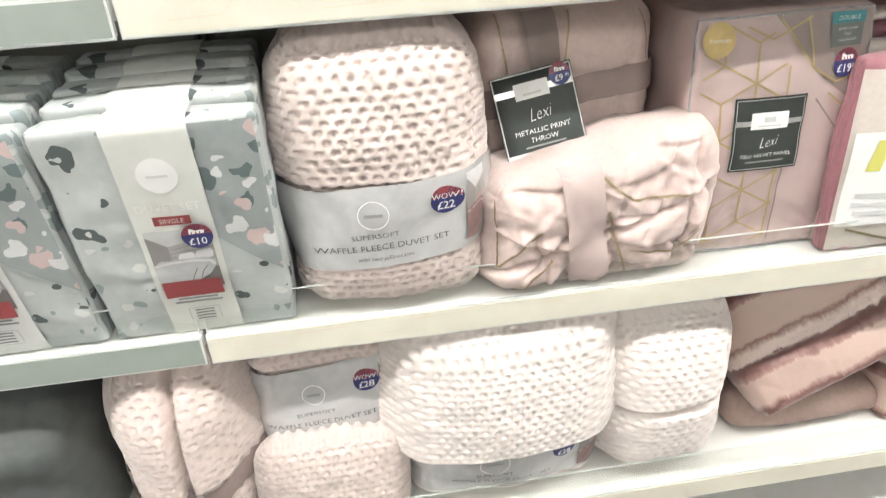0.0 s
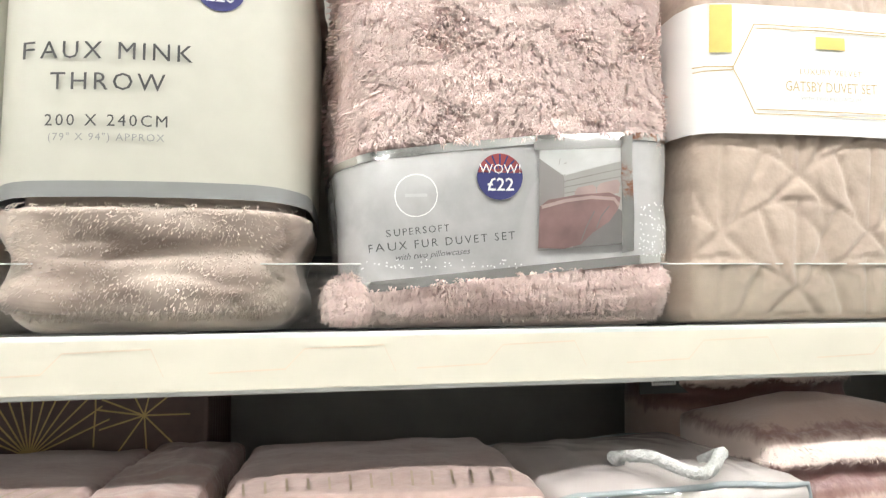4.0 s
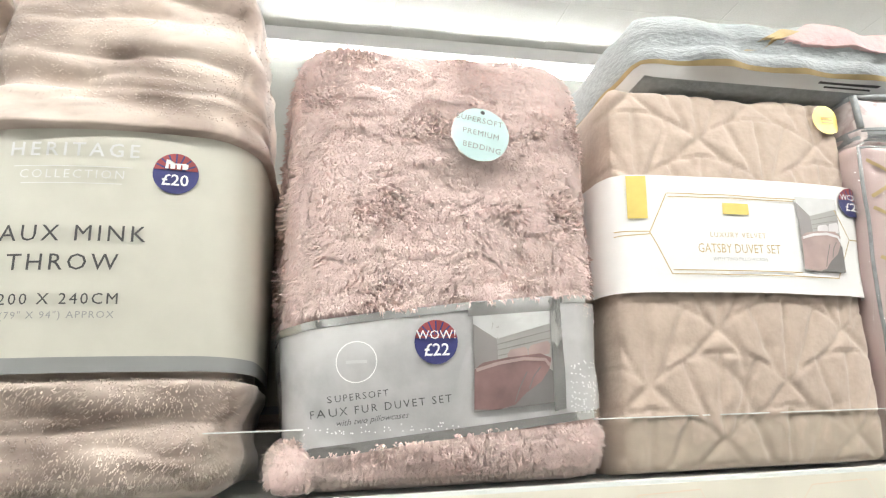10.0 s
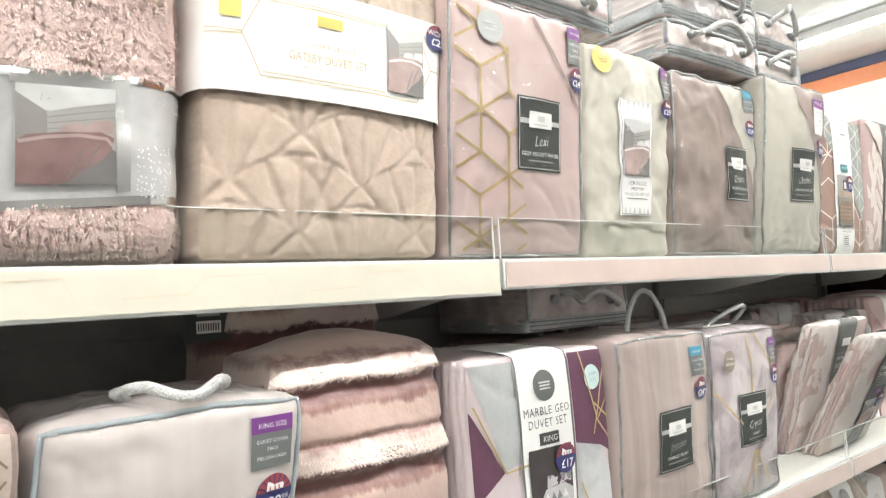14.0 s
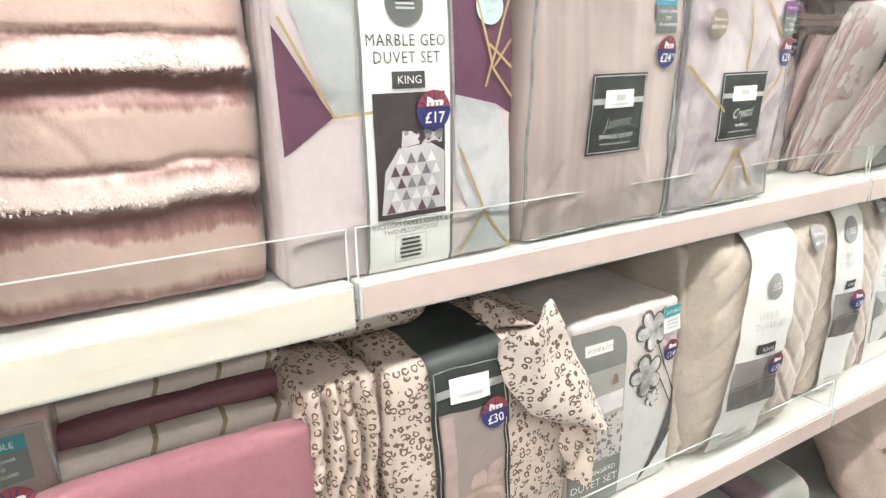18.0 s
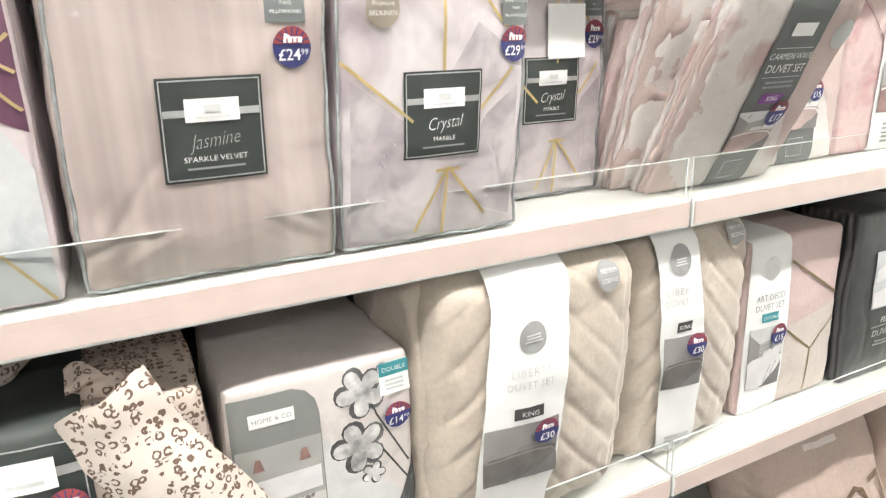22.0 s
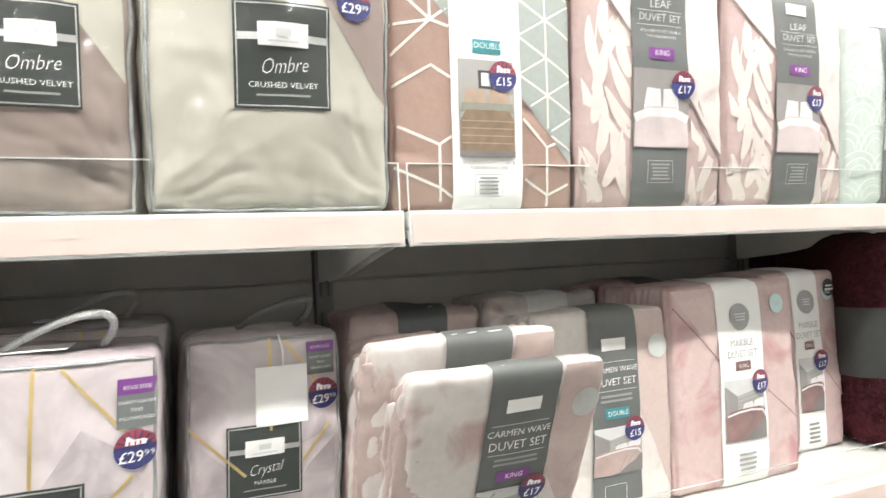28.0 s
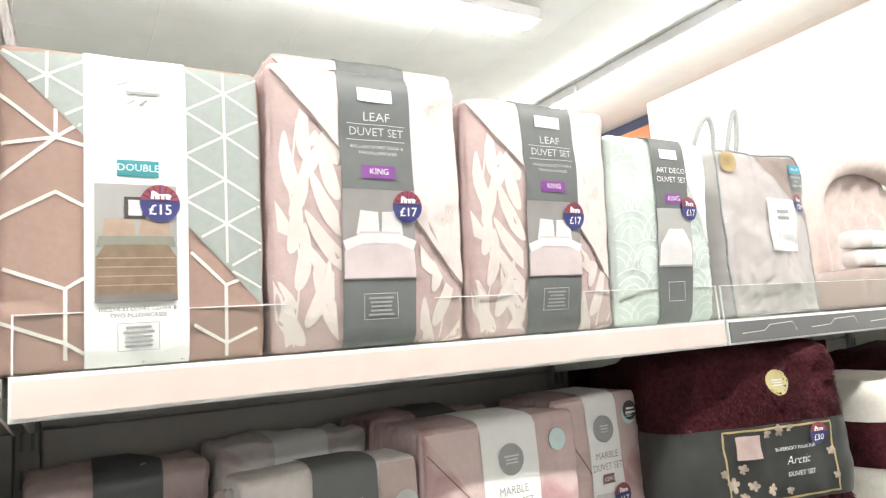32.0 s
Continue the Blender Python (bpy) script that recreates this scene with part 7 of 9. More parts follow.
# wave-print duvet sets
def wave_pack(x0, x1, y, z, h, d, seed, lean, skew, size="KING", price="17", tag=PURPLE, turn=0, label="pink wave-print duvet set in a slate card band leaning outwards"):
    S, t = pack("duvet_set_pack", label, "duvet set", x0, x1, z, h, y, d, "wave-print duvet sets", turn, r=0.016, bulge=0.006, amp=0.003, scale=12, seed=seed, lean=lean, skew=skew)
    S.body("folded_cover", CARMEN, t, "pink printed cotton")
    for k in range(6):
        F = Soft(0.07, d / 6.5, h * (0.97, 0.88, 0.95, 0.84, 0.93, 0.9)[(k + seed) % 6], r=d / 14, bulge=0.002, amp=0.006, scale=26, seed=seed + 3 * k, lean=lean, skew=skew)
        F.body("fold", (CARMENP, CARMEN, CARMENP, PALEPINK, CARMEN, CARMENP)[k], t, "", 0.006).location = (-(x1 - x0) / 2 + 0.026 + 0.004 * (k % 2), d * (0.02 + k * 0.163), 0.0)
    corner(S, [(0.76, 0.985), (0.985, 0.985), (0.99, 0.03), (0.86, 0.3), (0.74, 0.5)], CARMENP, t, label="turned-back peach corner")
    b = S.band("card_band", 0.38, 0.74, SLATE, t, d * 0.9, 0.004, "slate card band with white print")
    S.rect("name_plate", 0.47, 0.8, 0.65, 0.86, WHITE, b, 0.006)
    S.text("CARMEN WAVE", 0.56, 0.705, 0.0118, PAPER, b, 0.006)
    S.text("DUVET SET", 0.56, 0.645, 0.0155, PAPER, b, 0.006)
    for vv in (0.605, 0.745):
        S.ribbon("rule", [[(0.41, vv), (0.71, vv)]], 0.0008, PALEINK, b, 0.006)
    S.bars(0.43, 0.55, 0.69, 0.585, 2, b, 0.006, GREYINK)
    q = S.rect("size_patch", 0.47, 0.47, 0.65, 0.52, tag, b, 0.006)
    S.text(size, 0.56, 0.495, 0.01, PAPER, q, 0.008)
    S.photo(0.38, 0.2, 0.74, 0.43, PHOTO_WALL, PHOTO_BLUSH, PHOTO_WHITE, b, 0.006)
    S.sticker(0.68, 0.41, price, b, 0.0185, o=0.01)
    S.ribbon("print_box", [[(0.46, 0.05), (0.62, 0.05), (0.62, 0.15), (0.46, 0.15), (0.46, 0.05)]], 0.0006, PAPER, b, 0.006)
    seal(S, 0.9, 0.8, 0.0185, mat("pale_seal", (0.55, 0.58, 0.55), 0.4, 0.08, 60, 0.0), t)
    return S, t


wave_pack(0.972, 1.222, 0.05, ZB, 0.27, 0.045, 57, -0.53, -0.04)
wave_pack(0.95, 1.205, 0.105, ZB, 0.297, 0.045, 58, -0.32, 0.0, label="pink wave-print duvet set in a slate card band behind another")
for k in range(4):
    S, t = pack("folded_cover", "folded pink printed cotton cover standing side-on", "bedding", 0.94 + 0.004 * k, 1.16, ZB, 0.25 + 0.012 * k, 0.15 + 0.03 * k, 0.027, "folded pink covers", r=0.012, bulge=0.003, amp=0.006, scale=16, seed=70 + k, lean=-0.2, skew=0.06)
    S.body("fold", (PALEPINK, CARMEN, CARMENP, PALEPINK)[k], t)
wave_pack(1.21, 1.458, 0.1, ZB, 0.305, 0.1, 59, 0.03, 0.05, "DOUBLE", "15", TEAL, label="pink wave-print double duvet set in a slate band")
for k, xa in enumerate((1.0, 1.24, 1.48)):
    S, t = pack("duvet_set_pack", "folded pink duvet set with a pale band in the back row", "duvet set", xa, xa + 0.23, ZB, 0.315 + 0.01 * k, 0.29, 0.15, "duvet sets in the back row", r=0.016, bulge=0.006, amp=0.008, scale=14, seed=80 + k)
    S.body("folded_cover", (PALEPINK, CARMEN, MARBPINK)[k], t, "", 0.01)
    S.band("card_band", 0.35, 0.72, WHITE if k == 1 else SLATE, t, 0.1, 0.004)


def marble_pack(x0, x1, y, h, seed, d=0.17):
    S, t = pack("duvet_set_pack", "pink marble-print king duvet set with a white card band", "duvet set", x0, x1, ZB, h, y, d, "pink marble duvet sets", r=0.018, bulge=0.008, amp=0.003, seed=seed, skew=0.04, lean=0.03)
    S.body("folded_cover", MARBPINK, t, "pink marble cotton")
    corner(S, [(0.02, 0.98), (0.34, 0.98), (0.34, 0.62)], PALEPINK, t)
    for ln in ([(0.03, 0.9), (0.34, 0.62)], [(0.72, 0.45), (0.97, 0.28)]):
        S.ribbon("rose_seam", [ln], 0.0018, TRIM, t, 0.003)
    b = S.band("card_band", 0.335, 0.695, WHITE, t, 0.1, 0.004, "white card band with a bed photo")
    q = S.disc("emblem_disc", 0.515, 0.83, 0.0225, mat("pewter_disc", (0.33, 0.33, 0.33), 0.4, 0.1, 60, 0.0), b, 0.006)
    S.bars(0.465, 0.812, 0.565, 0.848, 3, q, 0.008, PALEINK)
    S.text("MARBLE", 0.515, 0.7, 0.0165, GREYINK, b, 0.006, wide=0.9)
    S.text("DUVET SET", 0.515, 0.645, 0.0165, GREYINK, b, 0.006, wide=0.85)
    q = S.rect("size_patch", 0.45, 0.565, 0.58, 0.61, TRIM, b, 0.006)
    S.text("KING", 0.515, 0.587, 0.0105, PAPER, q, 0.008)
    S.photo(0.36, 0.22, 0.67, 0.52, PHOTO_WALL, PHOTO_ROSE, PHOTO_WHITE, b, 0.006)
    S.sticker(0.64, 0.5, "17", b, 0.0195, o=0.01)
    S.bars(0.44, 0.05, 0.6, 0.16, 5, b, 0.006)
    seal(S, 0.84, 0.88, 0.0165, MINT, t)
    return S, t


marble_pack(1.464, 1.742, 0.1, 0.332, 61)
S, t = marble_pack(1.75, 1.95, 0.17, 0.34, 62)
q = S.disc("black_seal", 0.86, 0.9, 0.017, INK, t, 0.006)
S.bars(0.8, 0.885, 0.92, 0.915, 2, q, 0.008, PAPER)

# burgundy fleece beyond
BURG = mat("burgundy_fleece", (0.05, 0.008, 0.012), 0.7, 0.5, 120, 0.6, second=(0.085, 0.012, 0.018))
BURG.node_tree.nodes["Principled BSDF"].inputs["Specular IOR Level"].default_value = 0.1
S, t = pack("duvet_set_pack", "burgundy faux fur duvet set in a black floral card sleeve", "duvet set", 1.925, 2.3, ZB, 0.405, 0.045, 0.3, turn=-17, r=0.04, bulge=0.016, amp=0.008, scale=14, seed=63)
S.body("fur_body", BURG, t, "deep burgundy faux fur", 0.009)
FLORALCARD = mat("black_floral_card", (0.03, 0.033, 0.03), 0.4, 0.2, 40, 0.0)
b = S.belt("card_sleeve", 0.335, 0.66, FLORALCARD, t, 0.2, 0.006, 0.0, "black card sleeve with gold frame and flowers")
S.ribbon("gold_frame", [[(0.27, 0.355), (0.85, 0.355), (0.85, 0.645), (0.27, 0.645), (0.27, 0.355)]], 0.0035, GOLDINK, b, 0.009)
rngf = random.Random(5)
PETAL = mat("pale_flower", (0.42, 0.33, 0.24), 0.5, 0.6, 60, 0.0)
for fu, fv, fr in ((0.29, 0.43, 0.012), (0.38, 0.42, 0.01), (0.34, 0.49, 0.009), (0.25, 0.48, 0.008), (0.33, 0.38, 0.008), (0.47, 0.4, 0.009), (0.56, 0.385, 0.008), (0.55, 0.63, 0.01), (0.48, 0.625, 0.008), (0.61, 0.64, 0.007), (0.83, 0.52, 0.008), (0.84, 0.42, 0.007)):
    S.polys("flower", [leaf_shape(fu, fv, fr * rngf.uniform(0.8, 1.2), a + rngf.uniform(-0.2, 0.2), S, 0.6) for a in (0.2, 1.25, 2.5, 3.8, 5.0)], PETAL, b, 0.011)
S.text("SUPERSOFT FAUX FUR", 0.63, 0.555, 0.0085, PAPER, b, 0.012)
S.text("Arctic", 0.63, 0.505, 0.02, PAPER, b, 0.012, 0.4, thin=0.012)
S.text("DUVET SET", 0.64, 0.45, 0.0115, PAPER, b, 0.012)
S.rect("photo", 0.32, 0.53, 0.44, 0.625, PHOTO_BLUSH, b, 0.0125)
S.sticker(0.77, 0.6, "30", b, 0.019, o=0.013)
seal(S, 0.6, 0.83, 0.0225, mat("olive_gold_seal", (0.5, 0.43, 0.16), 0.4, 0.1, 60, 0.0, metal=0.3), t)
fur_coat(S, t, 5000, 0.012, BURG, 64, 0.67, 1.0)
fur_coat(S, t, 3500, 0.012, BURG, 65, 0.0, 0.33)
S, t = pack("duvet_set_pack", "white quilted duvet set packed beside burgundy fleece", "duvet set", 2.47, 2.72, ZB, 0.3, 0.02, 0.3, r=0.03, bulge=0.02, amp=0.008, seed=64)
S.body("folded_cover", CREAM_F, t)
S.belt("burgundy_band", 0.45, 0.75, BURG, t, 0.1, 0.004)
S, t = pack("duvet_set_pack", "burgundy fleece duvet set stacked on white packs", "duvet set", 2.74, 2.98, ZB, 0.35, 0.03, 0.3, r=0.05, bulge=0.02, amp=0.01, seed=65)
S.body("fleece_body", BURG, t)
# Added sheet that darkens the back of this bay behind the packs.
tagged(block("dark_backing", 2.02, 0.43, 1.26, 2.98, 0.44, 1.62, BURG), "dark burgundy sheet added across the back of the bay", "fabric", kind="structure")

# ---- third shelf ----
ZC = 0.789
TERRAZZO = chips("terrazzo_print", (0.5, 0.54, 0.53), (((0.1, 0.12, 0.12), 0.8, 0.0), ((0.62, 0.63, 0.61), 1.2, 9.0), ((0.28, 0.33, 0.33), 1.0, 14.0)), 25, 0.22)
TERRADARK = chips("dark_terrazzo_print", (0.33, 0.37, 0.37), (((0.13, 0.17, 0.17), 1.0, 0.0), ((0.6, 0.48, 0.46), 1.0, 5.0), ((0.68, 0.69, 0.68), 1.15, 9.0)), 23, 0.31)
WAFFLE = mat("blush_waffle_fleece", (0.7, 0.57, 0.52), 0.85, 0.1, 150, 0.25, sheen=0.4, crease=0.0)
WAFFLE_W = mat("pale_waffle_fleece", (0.8, 0.71, 0.66), 0.85, 0.08, 150, 0.25, sheen=0.4, crease=0.0)
LEOPARD = chips("leopard_print", (0.62, 0.5, 0.42), (((0.16, 0.1, 0.07), 1.0, 0.0),), 88, 0.5, 0.65, rings=True)
LEOCREAM = chips("cream_leopard_print", (0.72, 0.62, 0.54), (((0.16, 0.1, 0.07), 1.0, 0.0),), 88, 0.5, 0.65, rings=True)
LIBERTY = mat("oatmeal_velvet", (0.52, 0.435, 0.345), 0.75, 0.12, 130, 0.2, sheen=0.4)
ROSESATIN = mat("rose_cotton", (0.36, 0.12, 0.15), 0.6, 0.1, 130, 0.12, sheen=0.3)
CREAMGOLD = mat("cream_gold_cotton", (0.62, 0.54, 0.48), 0.65, 0.08, 130, 0.12)
WINE = mat("wine_cotton", (0.22, 0.075, 0.095), 0.65, 0.12, 130, 0.12)
SATIN = mat("mauve_satin", (0.32, 0.24, 0.22), 0.4, 0.08, 60, 0.03)


def waffle(x, z):
    """Staggered dimples of a waffle weave."""
    row = math.floor(z / 0.012)
    fx, fz = (x / 0.0195 + 0.5 * (row % 2)) % 1.0 - 0.5, (z / 0.012) % 1.0 - 0.5
    return -0.0075 * max(0.0, 1 - (fx / 0.3) ** 2 - (fz / 0.27) ** 2) ** 0.6


for col, (xa, xb) in enumerate(((-1.388, -1.138), (-1.655, -1.4), (-1.93, -1.67))):
    for k in range(5):
        S, t = pack("duvet_set_pack", "grey terrazzo-print single duvet set with a pale card band", "duvet set", xa - 0.004 * k, xb - 0.006 * k, ZC, 0.33 + 0.006 * k + 0.004 * (k % 2), 0.014 + 0.064 * k, 0.056, "terrazzo duvet sets in rows", r=0.012, bulge=0.004, amp=0.003, scale=13, seed=90 + k + 7 * col, lean=-0.23, skew=0.02)
        S.body("folded_cover", TERRAZZO, t, "grey terrazzo cotton", 0.012 if k == 0 else 0.02)
        if k == 0:
            corner(S, [(0.7, 0.985), (0.985, 0.985), (0.985, 0.3), (0.86, 0.38), (0.7, 0.5)], TERRADARK, t, label="darker terrazzo flap")
        b = S.band("card_band", 0.32, 0.7, WHITE if col else mat("pale_sage_card", (0.72, 0.73, 0.68), 0.5, 0.04, 40, 0.02), t, 0.05, 0.004, "pale card band with a small photo")
        if k == 0 and col < 2:
            q = S.disc("emblem_disc", 0.51, 0.8, 0.0235, PAPER, b, 0.006)
            S.bars(0.46, 0.795, 0.56, 0.805, 1, q, 0.008, PALEINK)
            S.text("DUVET SET", 0.51, 0.665, 0.0155, PAPER, b, 0.006)
            q = S.rect("size_patch", 0.42, 0.585, 0.6, 0.625, RED, b, 0.006)
            S.text("SINGLE", 0.51, 0.605, 0.0095, PAPER, q, 0.008)
            S.photo(0.35, 0.27, 0.67, 0.56, PHOTO_WALL, WHITEMARB, PHOTO_WHITE, b, 0.006)
            S.rect("red_patch", 0.36, 0.23, 0.66, 0.315, RED, b, 0.011)
            S.bars(0.38, 0.185, 0.64, 0.215, 2, b, 0.006)
            S.ribbon("print_box", [[(0.44, 0.07), (0.6, 0.07), (0.6, 0.15), (0.44, 0.15), (0.44, 0.07)]], 0.0006, GREYINK, b, 0.006)
            S.bars(0.46, 0.08, 0.58, 0.14, 4, b, 0.006)
            S.sticker(0.61, 0.53, "10", b, 0.019, o=0.012)


def fleece_pack(x0, x1, y, z, h, price, seed, v0, v1, material, d=0.3, bulge=0.045, lean=0.0, skew=0.0, group="waffle fleece duvet sets", over=0.0):
    S, t = pack("duvet_set_pack", "blush waffle fleece duvet set in a silver printed sleeve", "duvet set", x0, x1, z, h, y, d, group, r=0.05, bulge=bulge, amp=0.007, scale=9, seed=seed, front=lambda x, zz: waffle(x, zz) - (0.012 if v0 * h < zz < v1 * h else 0) + (over if zz >= v1 * h else 0), lean=lean, skew=skew)
    S.all_round = True
    S.quilt = -0.004
    S.body("fleece_body", material, t, "blush waffle-textured fleece", 0.005, 0.0024)
    b = S.belt("card_sleeve", v0, v1, SLEEVE, t, 0.14, 0.009, 0.05, "silver printed card sleeve")
    dv = v1 - v0
    S.ribbon("ring_emblem", [[(0.42 + 0.075 * math.cos(a * 0.3), v0 + 0.66 * dv + 0.075 * (S.w / h) * math.sin(a * 0.3)) for a in range(22)]], 0.0012, PAPER, b, 0.0115)
    S.bars(0.375, v0 + 0.64 * dv, 0.465, v0 + 0.68 * dv, 1, b, 0.0115, GREYINK)
    S.text("SUPERSOFT", 0.42, v0 + 0.4 * dv, 0.0105, INK, b, 0.0115, turn=3, wide=1.2)
    S.text("WAFFLE FLEECE DUVET SET", 0.46, v0 + 0.26 * dv, 0.0125, INK, b, 0.0115, turn=3, wide=1.15)
    S.text("with two pillowcases", 0.46, v0 + 0.12 * dv, 0.009, INK, b, 0.0115, 0.35, 3)
    S.photo(0.86, v0 + 0.15 * dv, 1.0, v0 + 1.0 * dv, PHOTO_WALL, PHOTO_ROSE, PHOTO_BLUSH, b, 0.0115)
    S.sticker(0.775, v0 + 0.75 * dv, price, b, 0.0205, "wow", 0.0125)
    return S, t


fleece_pack(-1.126, -0.856, 0.016, ZC, 0.385, "22", 100, 0.24, 0.55, WAFFLE)


# metallic print throw, folded twice and tied with ribbon
def upright_folds(x, z):
    q = x + 0.012 * math.sin(z * 9) + 0.006 * math.sin(z * 23 + x * 30)
    return 0.026 * (abs(math.sin(q * 24 + 0.8)) ** 0.45 - 0.6) + 0.008 * math.sin(q * 61 + z * 7)


def lower_folds(x, z):
    q = x + 0.02 * noise.noise((x * 5, z * 14, 3.0))
    tuck = abs(math.sin(q * 21 + 0.9 + 2.2 * noise.noise((x * 4, z * 6, 8.0))))
    return 0.03 * (tuck ** 0.45 - 0.7) * (1.0 if x > 0.02 else 0.55) + 0.012 * noise.noise((x * 22, z * 16, 1.0)) + 0.006 * noise.noise((x * 60, z * 50, 2.0)) - 0.014 * math.exp(-((z - 0.09 - 0.25 * x) / 0.006) ** 2)


BLUSHCOT = mat("blush_crumpled_cotton", (0.66, 0.5, 0.45), 0.6, 0.1, 110, 0.15, sheen=0.3, crease=1.0)
SEQUIN = mat("dull_gold_sequin", (0.46, 0.35, 0.19), 0.35, 0.5, 300, 0.3, metal=0.5)
S, t = pack("folded_throw", "folded blush throw with gold sequin lines tied with satin ribbon", "throw", -0.85, -0.572, ZC, 0.385, 0.135, 0.24, r=0.035, bulge=0.012, amp=0.006, scale=10, seed=101, front=upright_folds)
S.crumple(12, 0.01, 0.007)
S.body("upper_fold", BLUSHCOT, t, "crumpled blush cotton", 0.008, 0.0045)
for ln in [[(0.12, 0.98), (0.17, 0.8), (0.2, 0.6)], [(0.5, 0.98), (0.47, 0.8)], [(0.9, 0.98), (0.94, 0.78)]]:
    S.ribbon("sequin_line", [ln], 0.003, SEQUIN, t, 0.0034, "dull gold sequin line")
S.belt("satin_ribbon", 0.64, 0.75, SATIN, t, 0.1, 0.008, 0.08, "flat mauve satin ribbon")
S.grid("satin_ribbon", ((0.32, 0.7), (0.46, 0.7), (0.42, 1.0), (0.26, 1.0)), SATIN, t, 0.011, "flat mauve satin ribbon")
L = Soft(0.347, 0.135, 0.214, r=0.045, bulge=0.012, amp=0.008, scale=11, seed=104, front=lower_folds)
L.rise = 0.3
L.crumple(34, 0.018, 0.005)
low = L.body("lower_fold", BLUSHCOT, t, "front fold of crumpled blush cotton", 0.008, 0.003)
low.matrix_basis = pose(0.0225, -0.135, 0.0)
for ln in [[(0.46, 0.86), (0.6, 0.66), (0.86, 0.6), (0.97, 0.64)], [(0.5, 0.62), (0.56, 0.3), (0.62, 0.05)], [(0.24, 0.6), (0.06, 0.3)], [(0.28, 0.3), (0.1, 0.06)], [(0.04, 0.86), (0.05, 0.3)], [(0.6, 0.3), (0.8, 0.24), (0.95, 0.34)]]:
    L.ribbon("sequin_line", [ln], 0.0035, SEQUIN, low, 0.0034, "dull gold sequin line")
L.grid("satin_ribbon", ((0.37, 0.02), (0.53, 0.02), (0.46, 1.0), (0.29, 1.0)), mat("pale_satin", (0.56, 0.43, 0.4), 0.4, 0.06, 60, 0.02), low, 0.008, "pale flat satin ribbon")
C = Soft(0.118, 0.004, 0.128, r=0.001, bulge=0.0, amp=0.001, scale=14, seed=3)
card = C.body("label", DARK, t, "charcoal hanging card label", 0.02)
card.matrix_basis = pose(-0.043, -0.082, 0.19, -20.6, -9.7, 0)
C.ribbon("label_frame", [[(0.02, 0.02), (0.98, 0.02), (0.98, 0.98), (0.02, 0.98), (0.02, 0.02)]], 0.002, PALEINK, card, 0.001)
# Silver strip paints the glare along the card's lower edge.
C.rect("foot_glare", 0.03, 0.03, 0.97, 0.13, SILVER, card, 0.001)
C.rect("stripe", 0.03, 0.76, 0.97, 0.83, SILVER, card, 0.001)
C.rect("name_plate", 0.26, 0.7, 0.68, 0.88, WHITE, card, 0.002)
C.bars(0.36, 0.74, 0.58, 0.765, 1, card, 0.003, PALEINK)
C.text("Lexi", 0.5, 0.52, 0.026, PAPER, card, 0.001, 0.42, 5, 0.74, thin=0.016)
C.text("METALLIC PRINT", 0.5, 0.345, 0.0098, PAPER, card, 0.001, wide=1.1)
C.text("THROW", 0.5, 0.25, 0.0098, PAPER, card, 0.001, wide=1.1)
C.bars(0.25, 0.17, 0.75, 0.19, 1, card, 0.002)
C.sticker(0.84, 0.88, "9", card, 0.0155, o=0.002, small="99")

# geometric panel bag
S, t = pack("bedding_bag", "blush bedding bag with gold hexagon lines and charcoal label", "bedding bag", -0.545, -0.275, ZC, 0.37, 0.055, 0.26, r=0.018, bulge=0.01, amp=0.004, scale=11, seed=102, skew=-0.04)
S.body("bag_body", BAG_PINK, t, "blush velvet behind clear film", 0.01)
S.edging(PIPING, t, 0.0035)
S.ribbon("gold_lines", clip_lines(hex_lines(S.w, S.h, 0.095, True), lambda u, v: 0.04 < u < min(0.56, 1.13 - 0.75 * v) and 0.04 < v < 0.96, S.w, S.h), 0.003, GOLDINK, t, 0.002)
corner(S, [(0.42, 0.985), (0.98, 0.985), (0.985, 0.6), (0.72, 0.74)], BAG_TAUPE, t)
S.ribbon("gold_lines", [[(0.45, 0.97), (0.66, 0.78), (0.8, 0.72)], [(0.6, 0.97), (0.66, 0.78)], [(0.28, 0.95), (0.42, 0.9), (0.62, 0.97)], [(0.8, 0.72), (0.97, 0.76)], [(0.76, 0.68), (0.95, 0.58)]], 0.003, GOLDINK, t, 0.004)
S.ribbon("seam", [[(0.56, 0.04), (0.57, 0.4)], [(0.7, 0.66), (0.96, 0.44)]], 0.0025, BAG_MAUVE, t, 0.003)
S.plate(0.25, 0.383, 0.65, 0.685, "Lexi", "GEO VELVET PANEL", t)
S.size_tag(0.73, 0.85, 0.92, 0.975, "DOUBLE", TEAL, t)
S.sticker(0.84, 0.79, "19", t, 0.02, small="99")
seal(S, 0.13, 0.91, 0.024, GOLD, t, ("Premium",))

